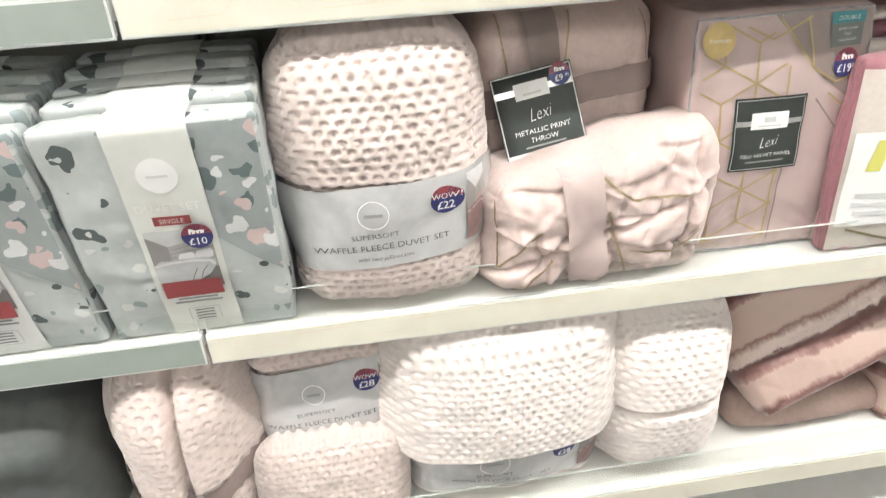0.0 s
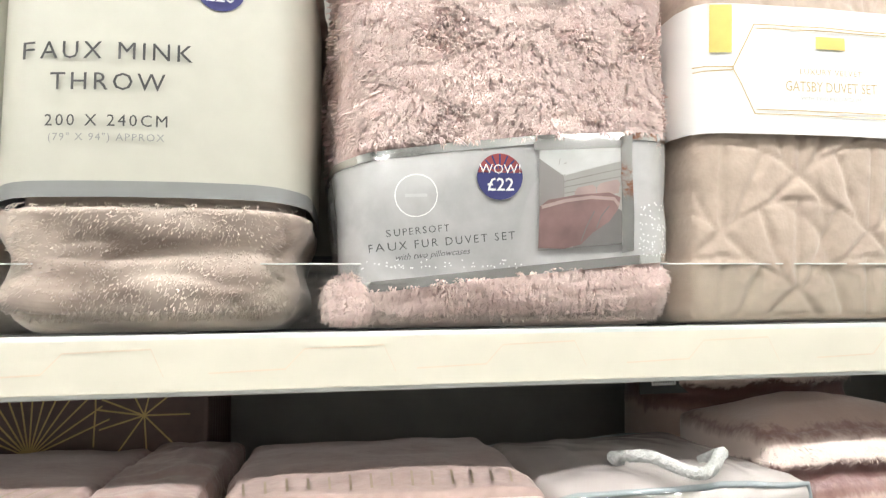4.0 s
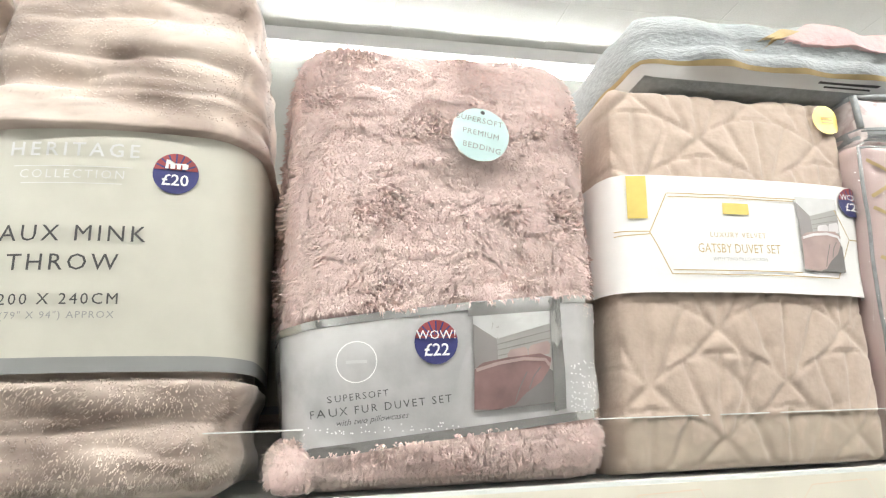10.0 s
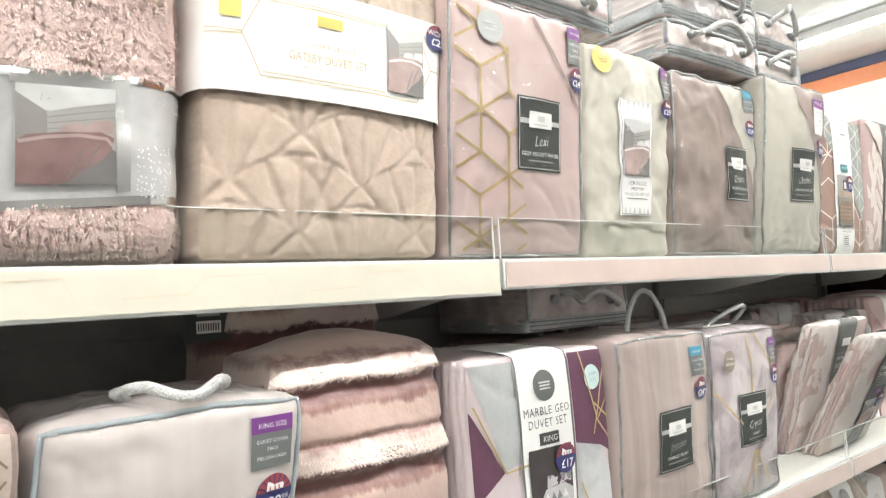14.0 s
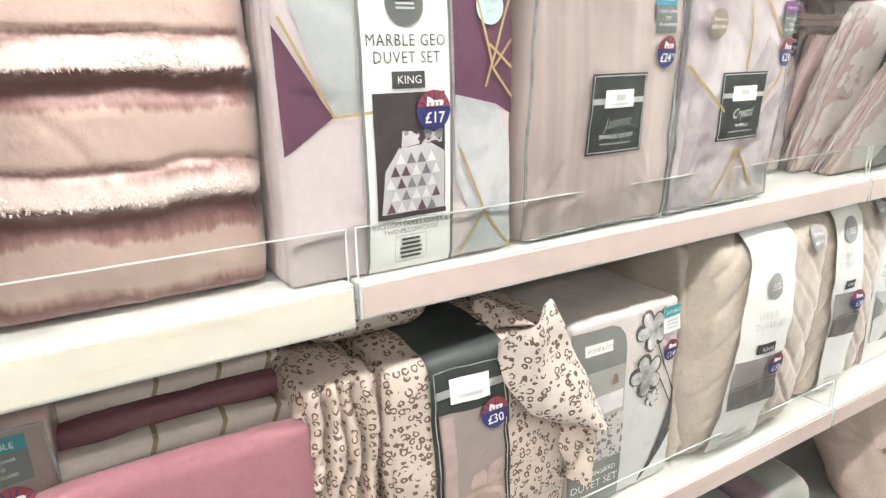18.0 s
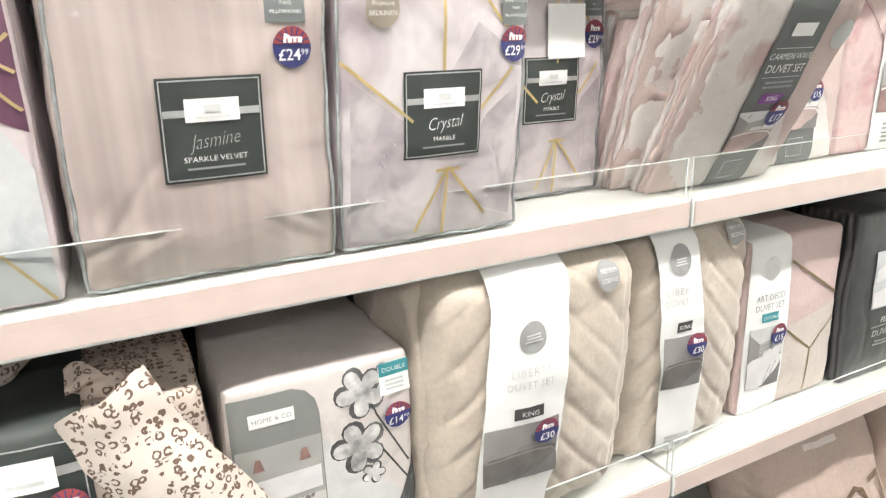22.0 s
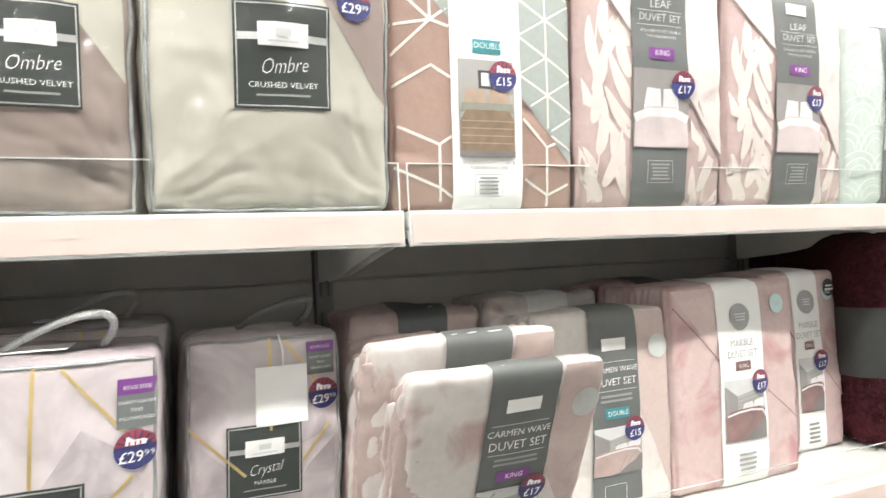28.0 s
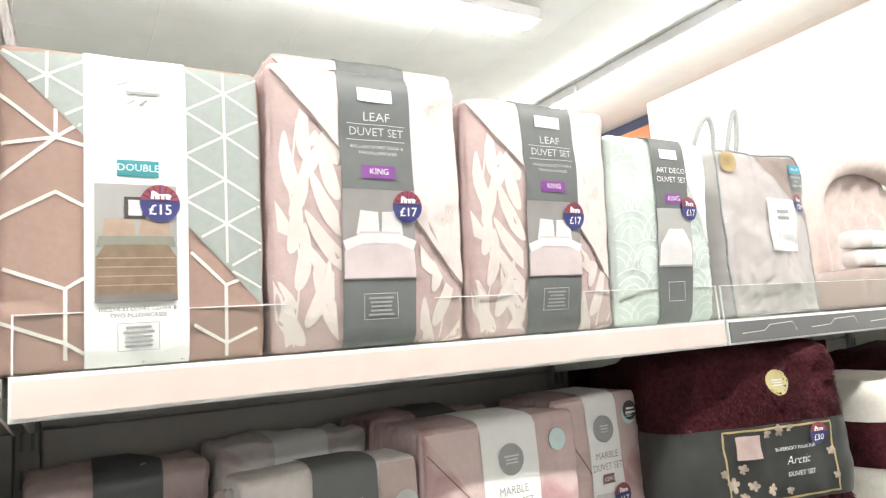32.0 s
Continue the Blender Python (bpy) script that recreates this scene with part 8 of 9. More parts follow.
# rose and cream duvet sets in a row
BRONZE = mat("bronze_line", (0.3, 0.22, 0.1), 0.4, 0.2, 60, 0.0, metal=0.3)
for k in range(8):
    S, t = pack("duvet_set_pack", "rose and cream cotton duvet set with gold lines" if k else "rose duvet set with a turned cream corner and gold lines", "duvet set", -0.322 + 0.003 * k, -0.052 + 0.002 * k, ZC, 0.298 + 0.014 * k, 0.012 + 0.037 * k, 0.034, "rose duvet sets in a row", r=0.015, bulge=0.004 if k else 0.01, amp=0.004, seed=110 + k, lean=0.04, skew=0.01)
    S.body("folded_cover", ROSESATIN if k == 0 else (CREAMGOLD if k % 2 else WINE), t, "plain rose cotton" if k == 0 else ("cream cotton" if k % 2 else "wine cotton"))
    if k == 0:
        corner(S, [(0.01, 0.96), (0.3, 0.95), (0.45, 0.86), (0.66, 0.62), (0.86, 0.3), (0.97, 0.02), (0.01, 0.02)], CREAMGOLD, t, "cream_corner", "turned cream corner", 0.0022)
        b = S.rect("white_card", 0.03, 0.16, 0.4, 0.66, WHITE, t, 0.005, "white card with a yellow strip")
        S.grid("yellow_strip", ((0.12, 0.46), (0.2, 0.46), (0.24, 0.62), (0.16, 0.62)), mat("lime_yellow", (0.65, 0.62, 0.06), 0.45, 0.08, 40, 0.0), b, 0.007)
        S.bars(0.08, 0.22, 0.34, 0.34, 3, b, 0.007, PALEINK)
        for ln in ([(0.2, 0.7), (0.2, 0.95)], [(0.26, 0.95), (0.5, 0.68)], [(0.42, 0.4), (0.74, 0.3)], [(0.1, 0.14), (0.4, 0.05)]):
            S.ribbon("gold_line", [ln], 0.004, BRONZE, t, 0.0035)
    elif k % 2:
        for x in (0.14, 0.4, 0.62, 0.86):
            S.band("gold_line", x + 0.02 * k, x + 0.02 * k + 0.02, BRONZE, t, 0.03, 0.003, v0=0.85, lean=0.5)

# leopard-print sets
S, t = pack("folded_cover", "side-on folded leopard-print cotton cover", "duvet cover", -0.062, 0.034, ZC, 0.335, 0.03, 0.3, r=0.02, bulge=0.006, amp=0.008, scale=18, seed=120, front=folds(4, 0.05, 0.096))
S.crumple(8, 0.01, 0.006)
S.body("fold", LEOPARD, t, "", 0.006, 0.003)
S, t = pack("duvet_set_pack", "leopard-print duvet set in a black card band with a photo", "duvet set", 0.038, 0.318, ZC, 0.335, 0.014, 0.27, r=0.022, bulge=0.014, amp=0.006, scale=12, seed=121, lean=0.02)
S.body("folded_cover", LEOPARD, t, "beige leopard-print cotton", 0.01)
b = S.band("card_band", 0.19, 0.585, DARK, t, 0.2, 0.005, "black card band with a bed photo")
S.ribbon("band_frame", [[(0.21, 0.03), (0.565, 0.03), (0.565, 0.955), (0.21, 0.955), (0.21, 0.03)]], 0.0015, SILVER, b, 0.007)
S.rect("stripe", 0.215, 0.855, 0.56, 0.885, SILVER, b, 0.0072)
S.rect("name_plate", 0.285, 0.825, 0.48, 0.92, WHITE, b, 0.0085)
S.bars(0.325, 0.845, 0.44, 0.858, 1, b, 0.01, PALEINK)
S.photo(0.225, 0.1, 0.55, 0.79, mat("photo_rose_wall", (0.33, 0.26, 0.24), 0.4, 0.12, 12, 0.0), mat("photo_peach_bed", (0.4, 0.27, 0.21), 0.4, 0.25, 30, 0.0), PHOTO_BLUSH, b, 0.007)
S.rect("pictured_curtain", 0.23, 0.12, 0.29, 0.78, PHOTO_BLUSH, b, 0.0095)
S.sticker(0.495, 0.755, "30", b, 0.0205, o=0.012)
S.text("Leopard", 0.39, 0.065, 0.018, PAPER, b, 0.0085, 0.35)
# loose corner of the cover hanging out
t2 = thing("loose_cover", pose(0.19, -0.004, ZC), "crumpled leopard-print cover hanging over a pack", "duvet cover")


def cloth(name, left, right, material, parent, y0, ripple, n=18, m=14, thick=0.004, seed=0):
    """A hanging piece of cloth between two edges given as (x, z) points."""
    def along(pts, s):
        k = min(int(s * (len(pts) - 1)), len(pts) - 2)
        f = s * (len(pts) - 1) - k
        return (pts[k][0] + (pts[k + 1][0] - pts[k][0]) * f, pts[k][1] + (pts[k + 1][1] - pts[k][1]) * f)

    verts, faces = [], []
    for side in (0, 1):
        for j in range(n + 1):
            a, b = along(left, j / n), along(right, j / n)
            for i in range(m + 1):
                s = i / m
                x, z = a[0] + (b[0] - a[0]) * s, a[1] + (b[1] - a[1]) * s
                y = y0 - 0.03 * math.sin(math.pi * s) * (0.4 + 0.6 * j / n) + ripple * math.sin(s * 9 + j * 0.35) + 0.006 * fbm(Vector((x * 18, z * 18, seed)))
                verts.append((x, y + side * thick, z))
    k = (n + 1) * (m + 1)
    for j in range(n):
        for i in range(m):
            q = j * (m + 1) + i
            faces.append((q, q + m + 1, q + m + 2, q + 1))
            faces.append((k + q, k + q + 1, k + q + m + 2, k + q + m + 1))
    return mesh_ob(name, verts, faces, material, parent)


cloth("hanging_corner", [(-0.01, 0.345), (0.005, 0.285), (0.04, 0.235), (0.1, 0.2)], [(0.075, 0.385), (0.105, 0.315), (0.145, 0.25), (0.18, 0.188)], LEOCREAM, t2, 0.0, 0.006)
cloth("cloth_tail", [(0.1, 0.215), (0.105, 0.16), (0.11, 0.105)], [(0.176, 0.195), (0.162, 0.15), (0.15, 0.1)], LEOPARD, t2, 0.012, 0.01, seed=3)
cloth("cloth_top", [(0.0, 0.372), (0.02, 0.378), (0.05, 0.36)], [(0.0, 0.34), (0.03, 0.34), (0.08, 0.33)], LEOPARD, t2, 0.06, 0.01, seed=6)
S, t = pack("folded_cover", "bundled leopard-print cover lying on top", "duvet cover", -0.02, 0.15, ZC + 0.342, 0.075, 0.1, 0.2, r=0.03, bulge=0.012, amp=0.01, scale=12, seed=123)
S.body("fold", LEOCREAM, t, "", 0.01)
S, t = pack("duvet_set_pack", "black-banded leopard-print duvet set standing behind", "duvet set", 0.06, 0.3, ZC, 0.36, 0.285, 0.055, r=0.015, bulge=0.005, amp=0.003, seed=124)
S.body("folded_cover", LEOPARD, t)
S.band("card_band", 0.2, 0.8, DARK, t, 0.05, 0.004)

# floral set with a grey band
FLORAL = mat("pale_floral_cotton", (0.68, 0.61, 0.58), 0.6, 0.06, 120, 0.1, coat=0.6, wrinkle=0.4)
S, t = pack("duvet_set_pack", "pale floral bird-print double duvet set with a slate side band", "duvet set", 0.335, 0.566, ZC, 0.315, 0.04, 0.24, r=0.014, bulge=0.007, amp=0.003, seed=125)
S.body("folded_cover", FLORAL, t, "pale printed cotton behind clear film")
b = S.poly("card_panel", [(0.02, 0.02), (0.47, 0.02), (0.47, 0.84), (0.455, 0.895), (0.41, 0.935), (0.34, 0.955), (0.02, 0.955)], mat("mid_slate_card", (0.22, 0.23, 0.22), 0.45, 0.06, 40, 0.0), t, 0.003, "slate card panel with a rounded corner")
S.rect("name_plate", 0.11, 0.835, 0.34, 0.89, WHITE, b, 0.005)
S.text("HOME & CO", 0.225, 0.862, 0.0085, GREYINK, b, 0.0065)
S.rect("photo", 0.03, 0.26, 0.465, 0.75, PHOTO_WALL, b, 0.0045, "printed photo of a floral bed")
S.poly("pictured_pillow", [(0.06, 0.52), (0.45, 0.52), (0.45, 0.62), (0.06, 0.62)], PHOTO_WHITE, b, 0.006)
S.poly("pictured_bed", [(0.04, 0.27), (0.46, 0.27), (0.46, 0.5), (0.05, 0.5)], chips("photo_floral", (0.55, 0.52, 0.5), (((0.2, 0.18, 0.18), 1.0, 0.0),), 150, 0.4), b, 0.0065)
for u in (0.13, 0.37):
    S.poly("pictured_lamp", [(u - 0.03, 0.66), (u + 0.03, 0.66), (u + 0.012, 0.71), (u - 0.012, 0.71)], mat("photo_brick_shade", (0.3, 0.16, 0.13), 0.4, 0.1, 60, 0.0), b, 0.0065)
S.text("DUVET SET", 0.24, 0.14, 0.019, PAPER, b, 0.0055)
S.text("HUMMINGBIRD", 0.25, 0.2, 0.0115, PAPER, b, 0.0055)
S.poly("grey_facet", [(0.47, 0.72), (0.62, 0.6), (0.98, 0.3), (0.98, 0.02), (0.47, 0.02)], mat("pale_grey_facet", (0.62, 0.62, 0.61), 0.5, 0.06, 60, 0.0, coat=0.5), t, 0.002)
rngf = random.Random(9)
PETALS = mat("white_petal", (0.46, 0.45, 0.44), 0.6, 0.5, 45, 0.0, second=(0.78, 0.76, 0.74), big=40)
SHADE = mat("petal_shade", (0.13, 0.125, 0.125), 0.6, 0.5, 60, 0.0)
for fu, fv, fr in ((0.7, 0.87, 0.033), (0.67, 0.64, 0.036), (0.84, 0.9, 0.02), (0.74, 0.5, 0.016)):
    turn0 = rngf.uniform(0, 1)
    fl = S.polys("flower_shade", [leaf_shape(fu, fv, fr * 1.06, a + turn0, S, 0.7) for a in (0.2, 1.5, 2.7, 4.1, 5.2)], SHADE, t, 0.003, "printed shaded flower")
    S.polys("petal", [leaf_shape(fu, fv, fr * 0.97, a + turn0 + 0.1, S, 0.55) for a in (0.2, 1.5, 2.7, 4.1, 5.2)], PETALS, fl, 0.0045)
for ln in ([(0.72, 0.9), (0.78, 0.76), (0.96, 0.5)], [(0.8, 0.6), (0.95, 0.42)], [(0.68, 0.64), (0.6, 0.56)]):
    S.ribbon("flower_stem", [ln], 0.0025, INK, t, 0.0035)
for k in range(9):
    S.polys("feather", [leaf_shape(0.66 + 0.03 * k, 0.03 + 0.024 * k, 0.135 - 0.005 * k, 0.85 + 0.06 * k, S, 0.1)], SHADE if k % 2 else INK, t, 0.003 + 0.0001 * k)
b = S.rect("size_tag", 0.81, 0.83, 0.98, 0.965, PAPER, t, 0.006, "white size tag with a teal head")
S.rect("tag_head", 0.81, 0.91, 0.98, 0.965, TEAL, b, 0.0072)
S.text("DOUBLE", 0.895, 0.938, 0.0085, PAPER, b, 0.009)
S.bars(0.84, 0.85, 0.95, 0.895, 3, b, 0.0075, PALEINK)
S.sticker(0.905, 0.73, "14", t, 0.018, small="99")


def chevrons(x, z):
    """Stitched herringbone: slanting lines that turn back at upright seams."""
    half = 0.165
    q = (x + 0.03) / half
    k = math.floor(q)
    f = 1 - (q - k) if k % 2 else q - k
    a = ((z + 1.15 * half * f + 0.004 * math.sin(x * 40)) / 0.068) % 1.0
    m = min(min(a, 1 - a) * 0.068 * 0.66, min(q - k, k + 1 - q) * half * 1.3)
    return 0.0055 * min(1, m / 0.009) ** 0.5 - 0.004


def liberty(x0, x1, y, h, seed, u0, u1, skew, lean, name="LIBERTY", price="30", tip=0.0, up=0.74, spot=0.9):
    S, t = pack("duvet_set_pack", "oatmeal quilted velvet king duvet set with a white card band", "duvet set", x0, x1, ZC, h, y, 0.27, "quilted velvet duvet sets", r=0.035, bulge=0.03, amp=0.006, scale=10, seed=seed, front=chevrons, skew=skew, lean=lean)
    S.quilt = 0.004
    S.body("quilted_body", LIBERTY, t, "oatmeal quilted velvet", 0.012, 0.004)
    b = S.band("card_band", u0, u1, WHITE, t, 0.2, 0.009, "white card band with a bed photo", lean=tip)
    du = u1 - u0

    def um(v):
        return (u0 + u1) / 2 + tip * (v - 0.5)

    v = up
    q = S.disc("emblem_disc", um(v), v, 0.0215, mat("pewter_disc", (0.33, 0.33, 0.33), 0.4, 0.1, 60, 0.0), b, 0.0115)
    S.bars(um(v) - 0.045, v - 0.013, um(v) + 0.045, v + 0.013, 3, q, 0.014, PALEINK)
    S.text(name, um(v - 0.115), v - 0.115, 0.016, SILVER, b, 0.0115, wide=0.9, space=1.2)
    S.text("DUVET SET", um(v - 0.16), v - 0.16, 0.015, SILVER, b, 0.0115, wide=0.85, space=1.1)
    c = um(v - 0.265)
    q = S.rect("size_patch", c - 0.16 * du, v - 0.285, c + 0.2 * du, v - 0.242, INK, b, 0.0115)
    S.text("KING", c + 0.02 * du, v - 0.264, 0.0105, PAPER, q, 0.014)
    c = um(v - 0.42)
    S.photo(c - 0.46 * du, v - 0.53, c + 0.46 * du, v - 0.305, PHOTO_MID, mat("photo_grey_bed", (0.16, 0.145, 0.135), 0.4, 0.3, 40, 0.0), mat("photo_grey_pillow", (0.26, 0.24, 0.22), 0.4, 0.2, 40, 0.0), b, 0.0115)
    S.sticker(um(v - 0.345) + 0.25 * du, v - 0.345, price, b, 0.0195, o=0.018)
    c = um(0.1)
    S.bars(c - 0.3 * du, 0.06, c + 0.3 * du, 0.12, 3, b, 0.0115, SILVER)
    seal(S, min(0.93, spot), min(0.94, up + 0.13), 0.0195, mat("pewter_disc", (0.33, 0.33, 0.33)), t, ("PREMIUM", "BEDDING"))
    return S, t


liberty(0.588, 0.915, 0.03, 0.4, 130, 0.168, 0.538, 0.0, -0.06, tip=0.1, up=0.795, spot=0.79)
liberty(0.93, 1.2, 0.06, 0.4, 131, 0.2, 0.5, 0.0, -0.03, tip=-0.1, up=0.885, spot=0.8)
S, t = pack("folded_cover", "side-on folds of an oatmeal velvet duvet cover", "duvet cover", 0.568, 0.622, ZC, 0.385, 0.05, 0.2, r=0.025, bulge=0.012, amp=0.012, scale=13, seed=132, front=folds(2, 0.02, 0.07))
S.body("fold", LIBERTY, t, "", 0.009)

S, t = pack("duvet_set_pack", "pale pink art deco double duvet set with a white card band", "duvet set", 1.225, 1.485, ZC, 0.335, 0.07, 0.24, r=0.016, bulge=0.008, amp=0.003, seed=133)
S.body("folded_cover", PALEPINK, t, "pale pink cotton")
corner(S, [(0.41, 0.48), (0.98, 0.55), (0.98, 0.02), (0.41, 0.02)], CREAMGOLD, t, "cream_panel", "printed cream panel")
S.ribbon("gold_lines", [[(0.42, 0.46), (0.7, 0.3), (0.97, 0.46)], [(0.7, 0.3), (0.7, 0.03)], [(0.42, 0.86), (0.96, 0.6)]], 0.005, mat("dark_gold_line", (0.3, 0.22, 0.1), 0.4, 0.1, 60, 0.0, metal=0.4), t, 0.003)
b = S.band("card_band", 0.02, 0.4, WHITE, t, 0.12, 0.005, "white card band with a bed photo")
q = S.disc("emblem_disc", 0.21, 0.85, 0.021, SILVER, b, 0.007)
S.text("ART DECO", 0.21, 0.69, 0.017, GREYINK, b, 0.007, wide=0.85)
S.text("DUVET SET", 0.21, 0.635, 0.017, GREYINK, b, 0.007, wide=0.85)
q = S.rect("size_patch", 0.14, 0.55, 0.3, 0.6, TEAL, b, 0.007)
S.text("DOUBLE", 0.22, 0.575, 0.0095, PAPER, q, 0.009)
S.photo(0.05, 0.16, 0.37, 0.52, PHOTO_WALL, PHOTO_WHITE, PHOTO_WHITE, b, 0.007)
S.sticker(0.3, 0.47, "15", b, 0.02, o=0.012)
for k, xa in enumerate((1.5, 1.75)):
    S, t = pack("duvet_set_pack", "black duvet set pack with a printed white panel", "duvet set", xa, xa + 0.235, ZC, 0.35, 0.05, 0.26, "black duvet sets", r=0.014, bulge=0.008, amp=0.003, seed=134 + k)
    S.body("pack_body", mat("black_glossy_pack", (0.045, 0.047, 0.047), 0.4, 0.15, 40, 0.05, coat=0.7, wrinkle=0.5), t)
    b = S.rect("photo", 0.22, 0.44, 0.78, 0.78, WHITEMARB, t, 0.004, "printed photo of white bedding")
    S.poly("pictured_pillow", [(0.24, 0.6), (0.5, 0.63), (0.77, 0.68), (0.77, 0.77), (0.4, 0.73), (0.24, 0.67)], PHOTO_WHITE, b, 0.0055)
    S.poly("pictured_bed", [(0.23, 0.45), (0.77, 0.45), (0.77, 0.6), (0.23, 0.54)], PHOTO_WHITE, b, 0.0055)
    S.rect("name_plate", 0.4, 0.84, 0.72, 0.89, WHITE, t, 0.005)
    S.text("FEATHER", 0.52, 0.36, 0.017, PAPER, t, 0.005)
    S.text("DUVET SET", 0.52, 0.28, 0.0215, PALEINK, t, 0.005)
    S.ribbon("rule", [[(0.26, 0.325), (0.78, 0.325)]], 0.001, PALEINK, t, 0.005)
    S.bars(0.32, 0.2, 0.72, 0.23, 2, t, 0.005, GREYINK)
# Added back-row packs; dark colours deepen the shaded gap under the shelf.
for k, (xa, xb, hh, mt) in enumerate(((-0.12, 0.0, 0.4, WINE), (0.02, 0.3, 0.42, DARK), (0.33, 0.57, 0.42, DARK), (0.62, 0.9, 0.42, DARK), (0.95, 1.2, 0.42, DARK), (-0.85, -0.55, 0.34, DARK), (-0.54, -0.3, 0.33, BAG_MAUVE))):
    S, t = pack("duvet_set_pack", "dark folded pack added in the back row to deepen the shaded gap", "duvet set", xa, xb, ZC, hh, 0.345, 0.1, "dark duvet sets in the back row", r=0.02, bulge=0.006, amp=0.006, seed=140 + k)
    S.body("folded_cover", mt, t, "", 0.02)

# ---- bottom shelf ----
ZD = 0.335


def waffle_roll(x0, x1, y, z, h, seed, material=WAFFLE, split=None, vertical=None, d=0.28, bulge=0.05, label="rolled blush waffle fleece throw", sash=None):
    def front(x, zz):
        f = waffle(x, zz)
        if split:
            f -= 0.03 * math.exp(-((zz - split * h - 0.05 * x) / 0.008) ** 2)
        if vertical is not None:
            f -= 0.03 * math.exp(-((x - vertical) / 0.007) ** 2) * (1 if zz > 0.15 else 0)
        return f

    S, t = pack("rolled_throw", label, "throw", x0, x1, z, h, y, d, "waffle fleece throws on the bottom shelf", r=0.085, bulge=bulge, amp=0.008, scale=9, seed=seed, front=front)
    S.all_round = True
    S.body("roll", material, t, "", 0.006, 0.0026)
    if sash:
        S.belt("satin_sash", sash[0], sash[1], SATIN, t, 0.12, 0.008, 0.1, "mauve satin sash")
    return S, t


waffle_roll(-1.461, -1.254, 0.015, ZD, 0.38, 150, vertical=0.01, sash=(0.34, 0.46))
fleece_pack(-1.245, -1.0, 0.075, ZD, 0.375, "28", 151, 0.48, 0.86, WAFFLE, bulge=0.02, group="waffle fleece duvet sets below")
waffle_roll(-1.25, -1.005, 0.012, ZD, 0.2, 152, label="folded blush waffle fleece throw in front of a pack", d=0.06, bulge=0.02)
fleece_pack(-1.0, -0.652, 0.04, ZD, 0.385, "28", 153, 0.12, 0.4, WAFFLE_W, bulge=0.05, group="waffle fleece duvet sets below", over=0.028)
waffle_roll(-0.66, -0.405, 0.035, ZD, 0.36, 154, material=WAFFLE_W, split=0.5, d=0.26)
# Added flat support for the tilted cushion, coloured as a mauve pack.
S, t = pack("plain_cushion", "mauve pack added flat under the tilted cushion", "cushion", -0.36, -0.03, ZD, 0.075, 0.09, 0.3, "cushions under others", r=0.03, bulge=0.02, amp=0.006, seed=174)
S.body("cover", mat("mauve_linen", (0.36, 0.24, 0.2), 0.75, 0.12, 130, 0.2), t)
t = ruffled_cushion(-0.384, -0.084, 0.02, ZD, 0.34, (0.32, 0.72), 155, d=0.13, label="pink velvet cushion with dark rose trim lying at a tilt")
t.matrix_basis = pose(-0.185, 0.035, 0.486, -36, -27, 0)
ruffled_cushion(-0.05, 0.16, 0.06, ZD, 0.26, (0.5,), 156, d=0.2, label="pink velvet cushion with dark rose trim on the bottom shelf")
GREYSHEEN = mat("charcoal_rolled_fabric", (0.075, 0.085, 0.083), 0.5, 0.25, 40, 0.2, coat=0.3, wrinkle=0.5)
for k, xa in enumerate((-1.72, -1.93)):
    S, t = pack("rolled_throw", "charcoal rolled throw wrapped in film", "throw", xa, xa + 0.215, ZD, 0.33, 0.03, 0.3, "charcoal throws", r=0.09, bulge=0.03, amp=0.006, seed=157 + k, front=lambda x, z: 0.008 * math.sin(60 * math.hypot(x, z - 0.12)))
    S.body("roll", GREYSHEEN, t, "", 0.01)
LILACF = mat("lilac_fabric", (0.33, 0.2, 0.34), 0.65, 0.15, 100, 0.15, sheen=0.3)
MAUVEF = mat("mauve_fabric", (0.36, 0.23, 0.27), 0.65, 0.15, 100, 0.15, sheen=0.3)
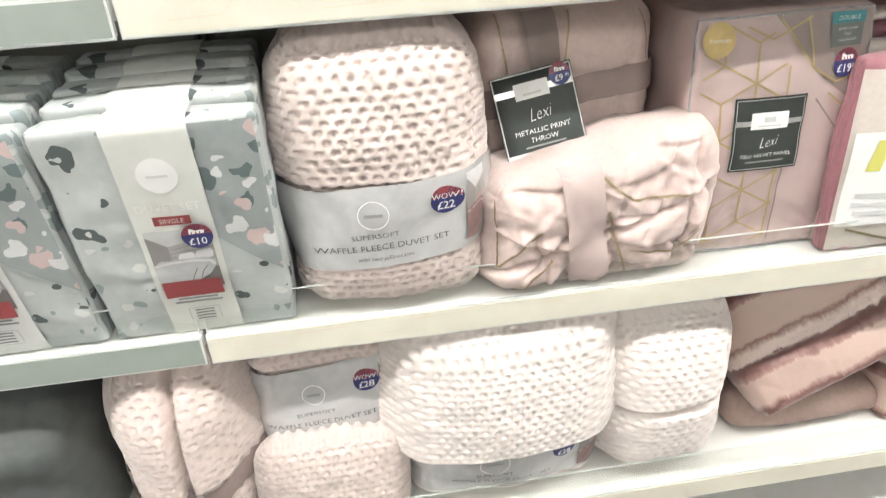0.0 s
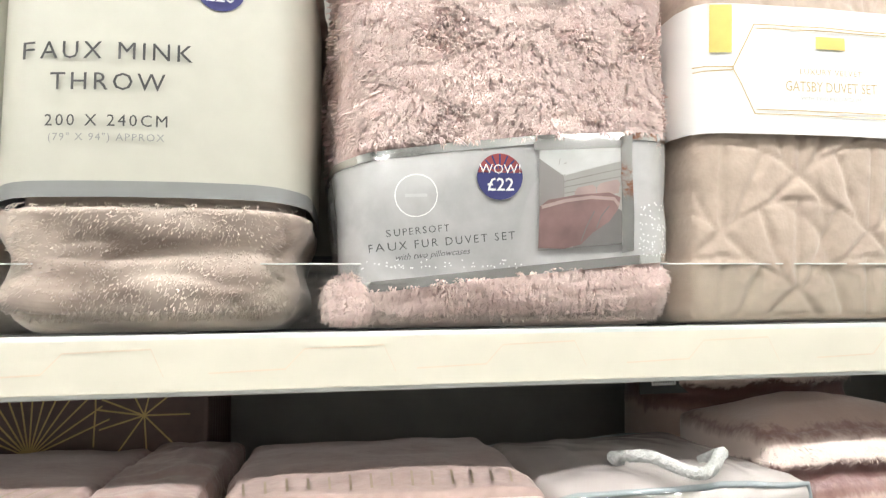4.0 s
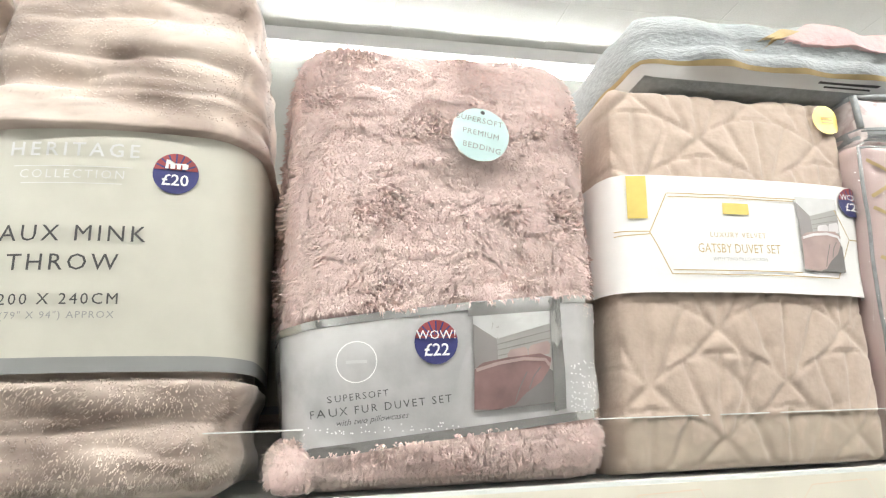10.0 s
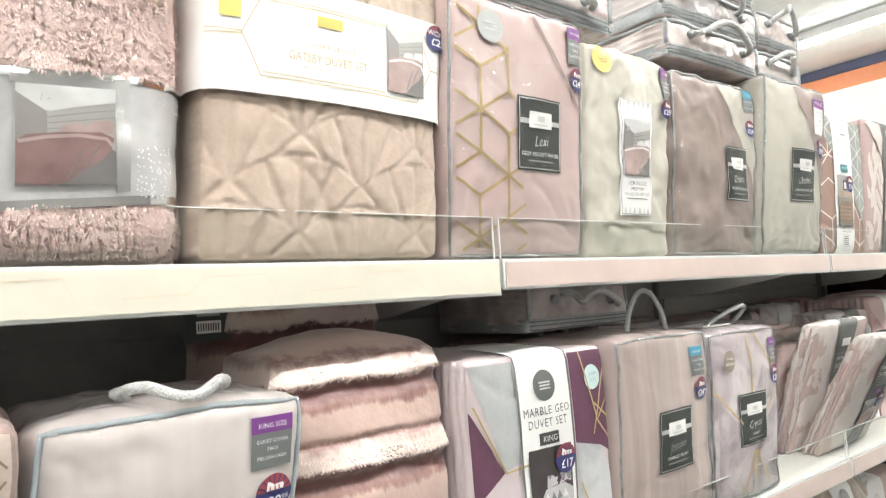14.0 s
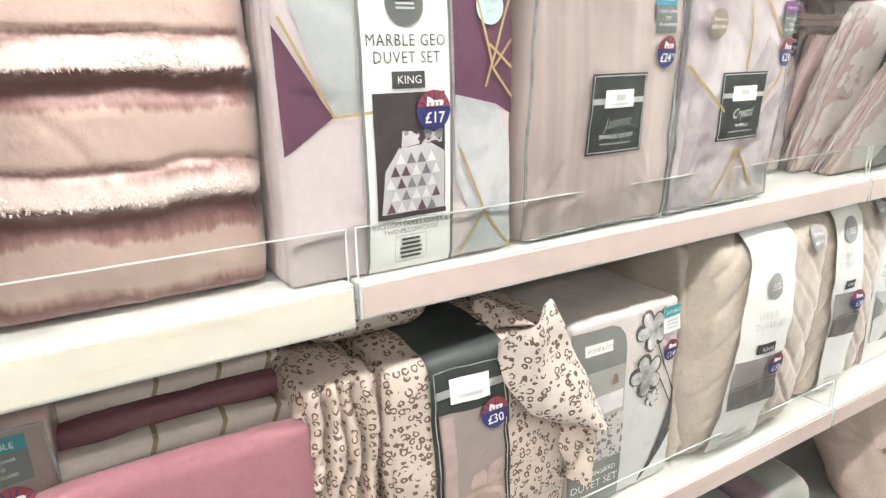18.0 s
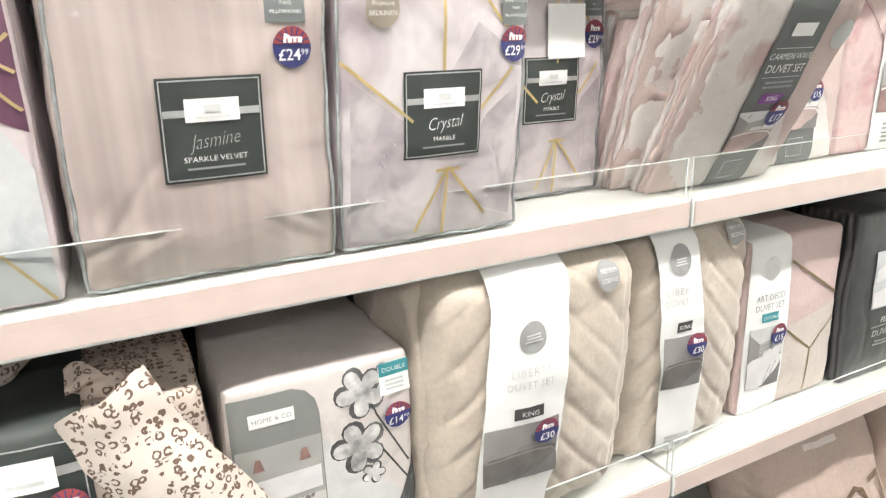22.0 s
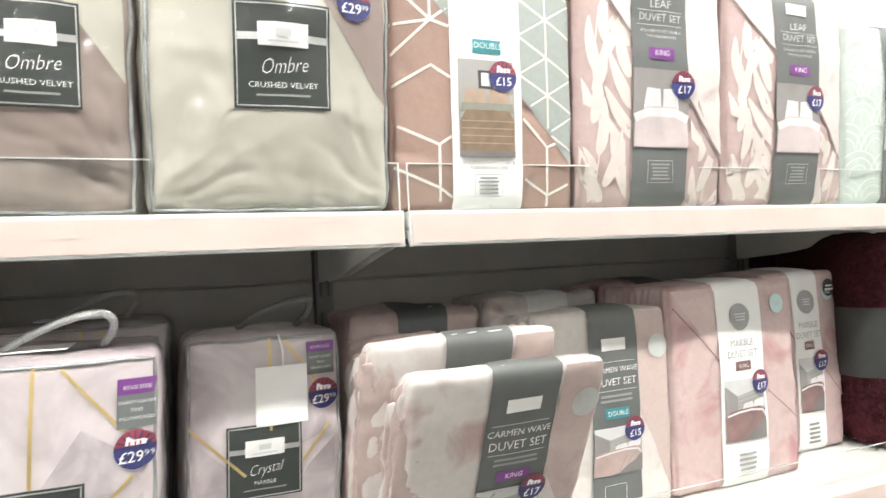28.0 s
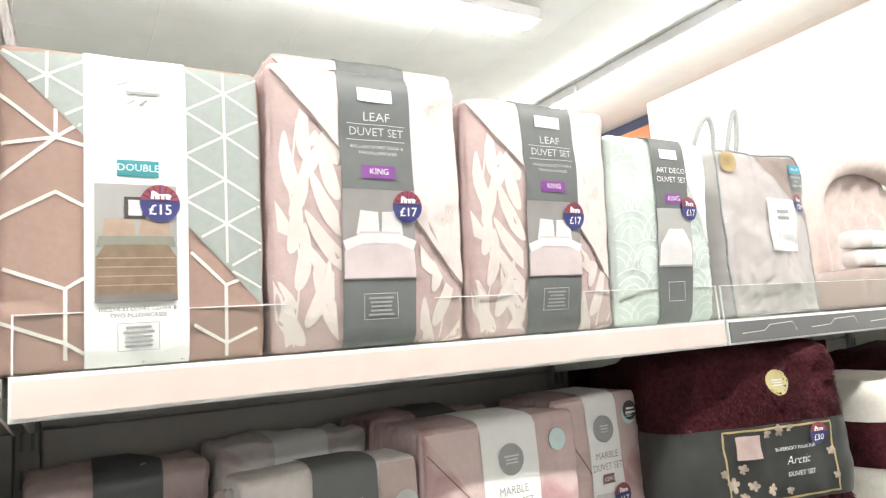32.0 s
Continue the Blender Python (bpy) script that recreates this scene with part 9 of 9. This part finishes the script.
for k, (xa, w, hh, yy) in enumerate(((0.22, 0.2, 0.2, 0.02), (0.44, 0.2, 0.22, 0.04), (0.66, 0.19, 0.24, 0.02), (0.86, 0.17, 0.26, 0.05))):
    S, t = pack("throw_pack", "folded lilac throw wrapped in a grey card sleeve", "throw", xa, xa + w, ZD, hh, yy, 0.26, "lilac throws in grey sleeves", r=0.04, bulge=0.02, amp=0.012, scale=12, seed=160 + k, skew=0.1)
    S.body("folded_throw", (LILACF, MAUVEF)[k % 2], t, "", 0.01)
    b = S.band("card_sleeve", 0.2, 0.78, mat("sage_grey_sleeve", (0.28, 0.29, 0.26), 0.5, 0.06, 40, 0.0), t, 0.22, 0.005, "sage grey card sleeve")
    S.rect("name_plate", 0.36, 0.72, 0.6, 0.86, WHITE, b, 0.007)
for k, xa in enumerate((0.3, 0.62, 0.9)):
    S, t = pack("throw_pack", "dark boxed throw with a white paper dot", "throw", xa, xa + 0.28, ZD, 0.32, 0.3, 0.14, "dark boxed throws", r=0.02, bulge=0.008, amp=0.004, seed=166 + k)
    S.body("pack_body", DARK, t)
    S.rect("name_plate", 0.3, 0.5, 0.5, 0.6, WHITE, t, 0.003)
    S.disc("paper_dot", 0.75, 0.82, 0.02, PAPER, t, 0.004)
S, t = pack("printed_cushion", "peach cushion with sequin letters standing upside down", "cushion", 1.36, 1.78, ZD, 0.4, 0.015, 0.13, r=0.05, bulge=0.05, amp=0.008, scale=9, seed=170, lean=0.4, skew=-0.12)
S.crumple(10, 0.006, 0.01)
S.body("cover", mat("peach_linen", (0.5, 0.375, 0.31), 0.75, 0.1, 130, 0.2), t, "peach linen")
S.text("LOVE", 0.5, 0.36, 0.16, mat("bronze_sequin", (0.26, 0.16, 0.09), 0.35, 0.4, 220, 0.4, metal=0.5), t, 0.006, turn=180, wide=0.85, name="sequin_letters")
S.bars(0.36, 0.72, 0.6, 0.75, 1, t, 0.006, LEAFCREAM)
for k, xa in enumerate((1.795, 2.03)):
    S, t = pack("plain_cushion", "plain peach cushion standing on the bottom shelf", "cushion", xa, xa + 0.23, ZD, 0.3, 0.05, 0.15, "peach cushions", r=0.06, bulge=0.04, amp=0.006, seed=171 + k)
    S.body("cover", mat("peach_linen", (0.5, 0.375, 0.31)), t)
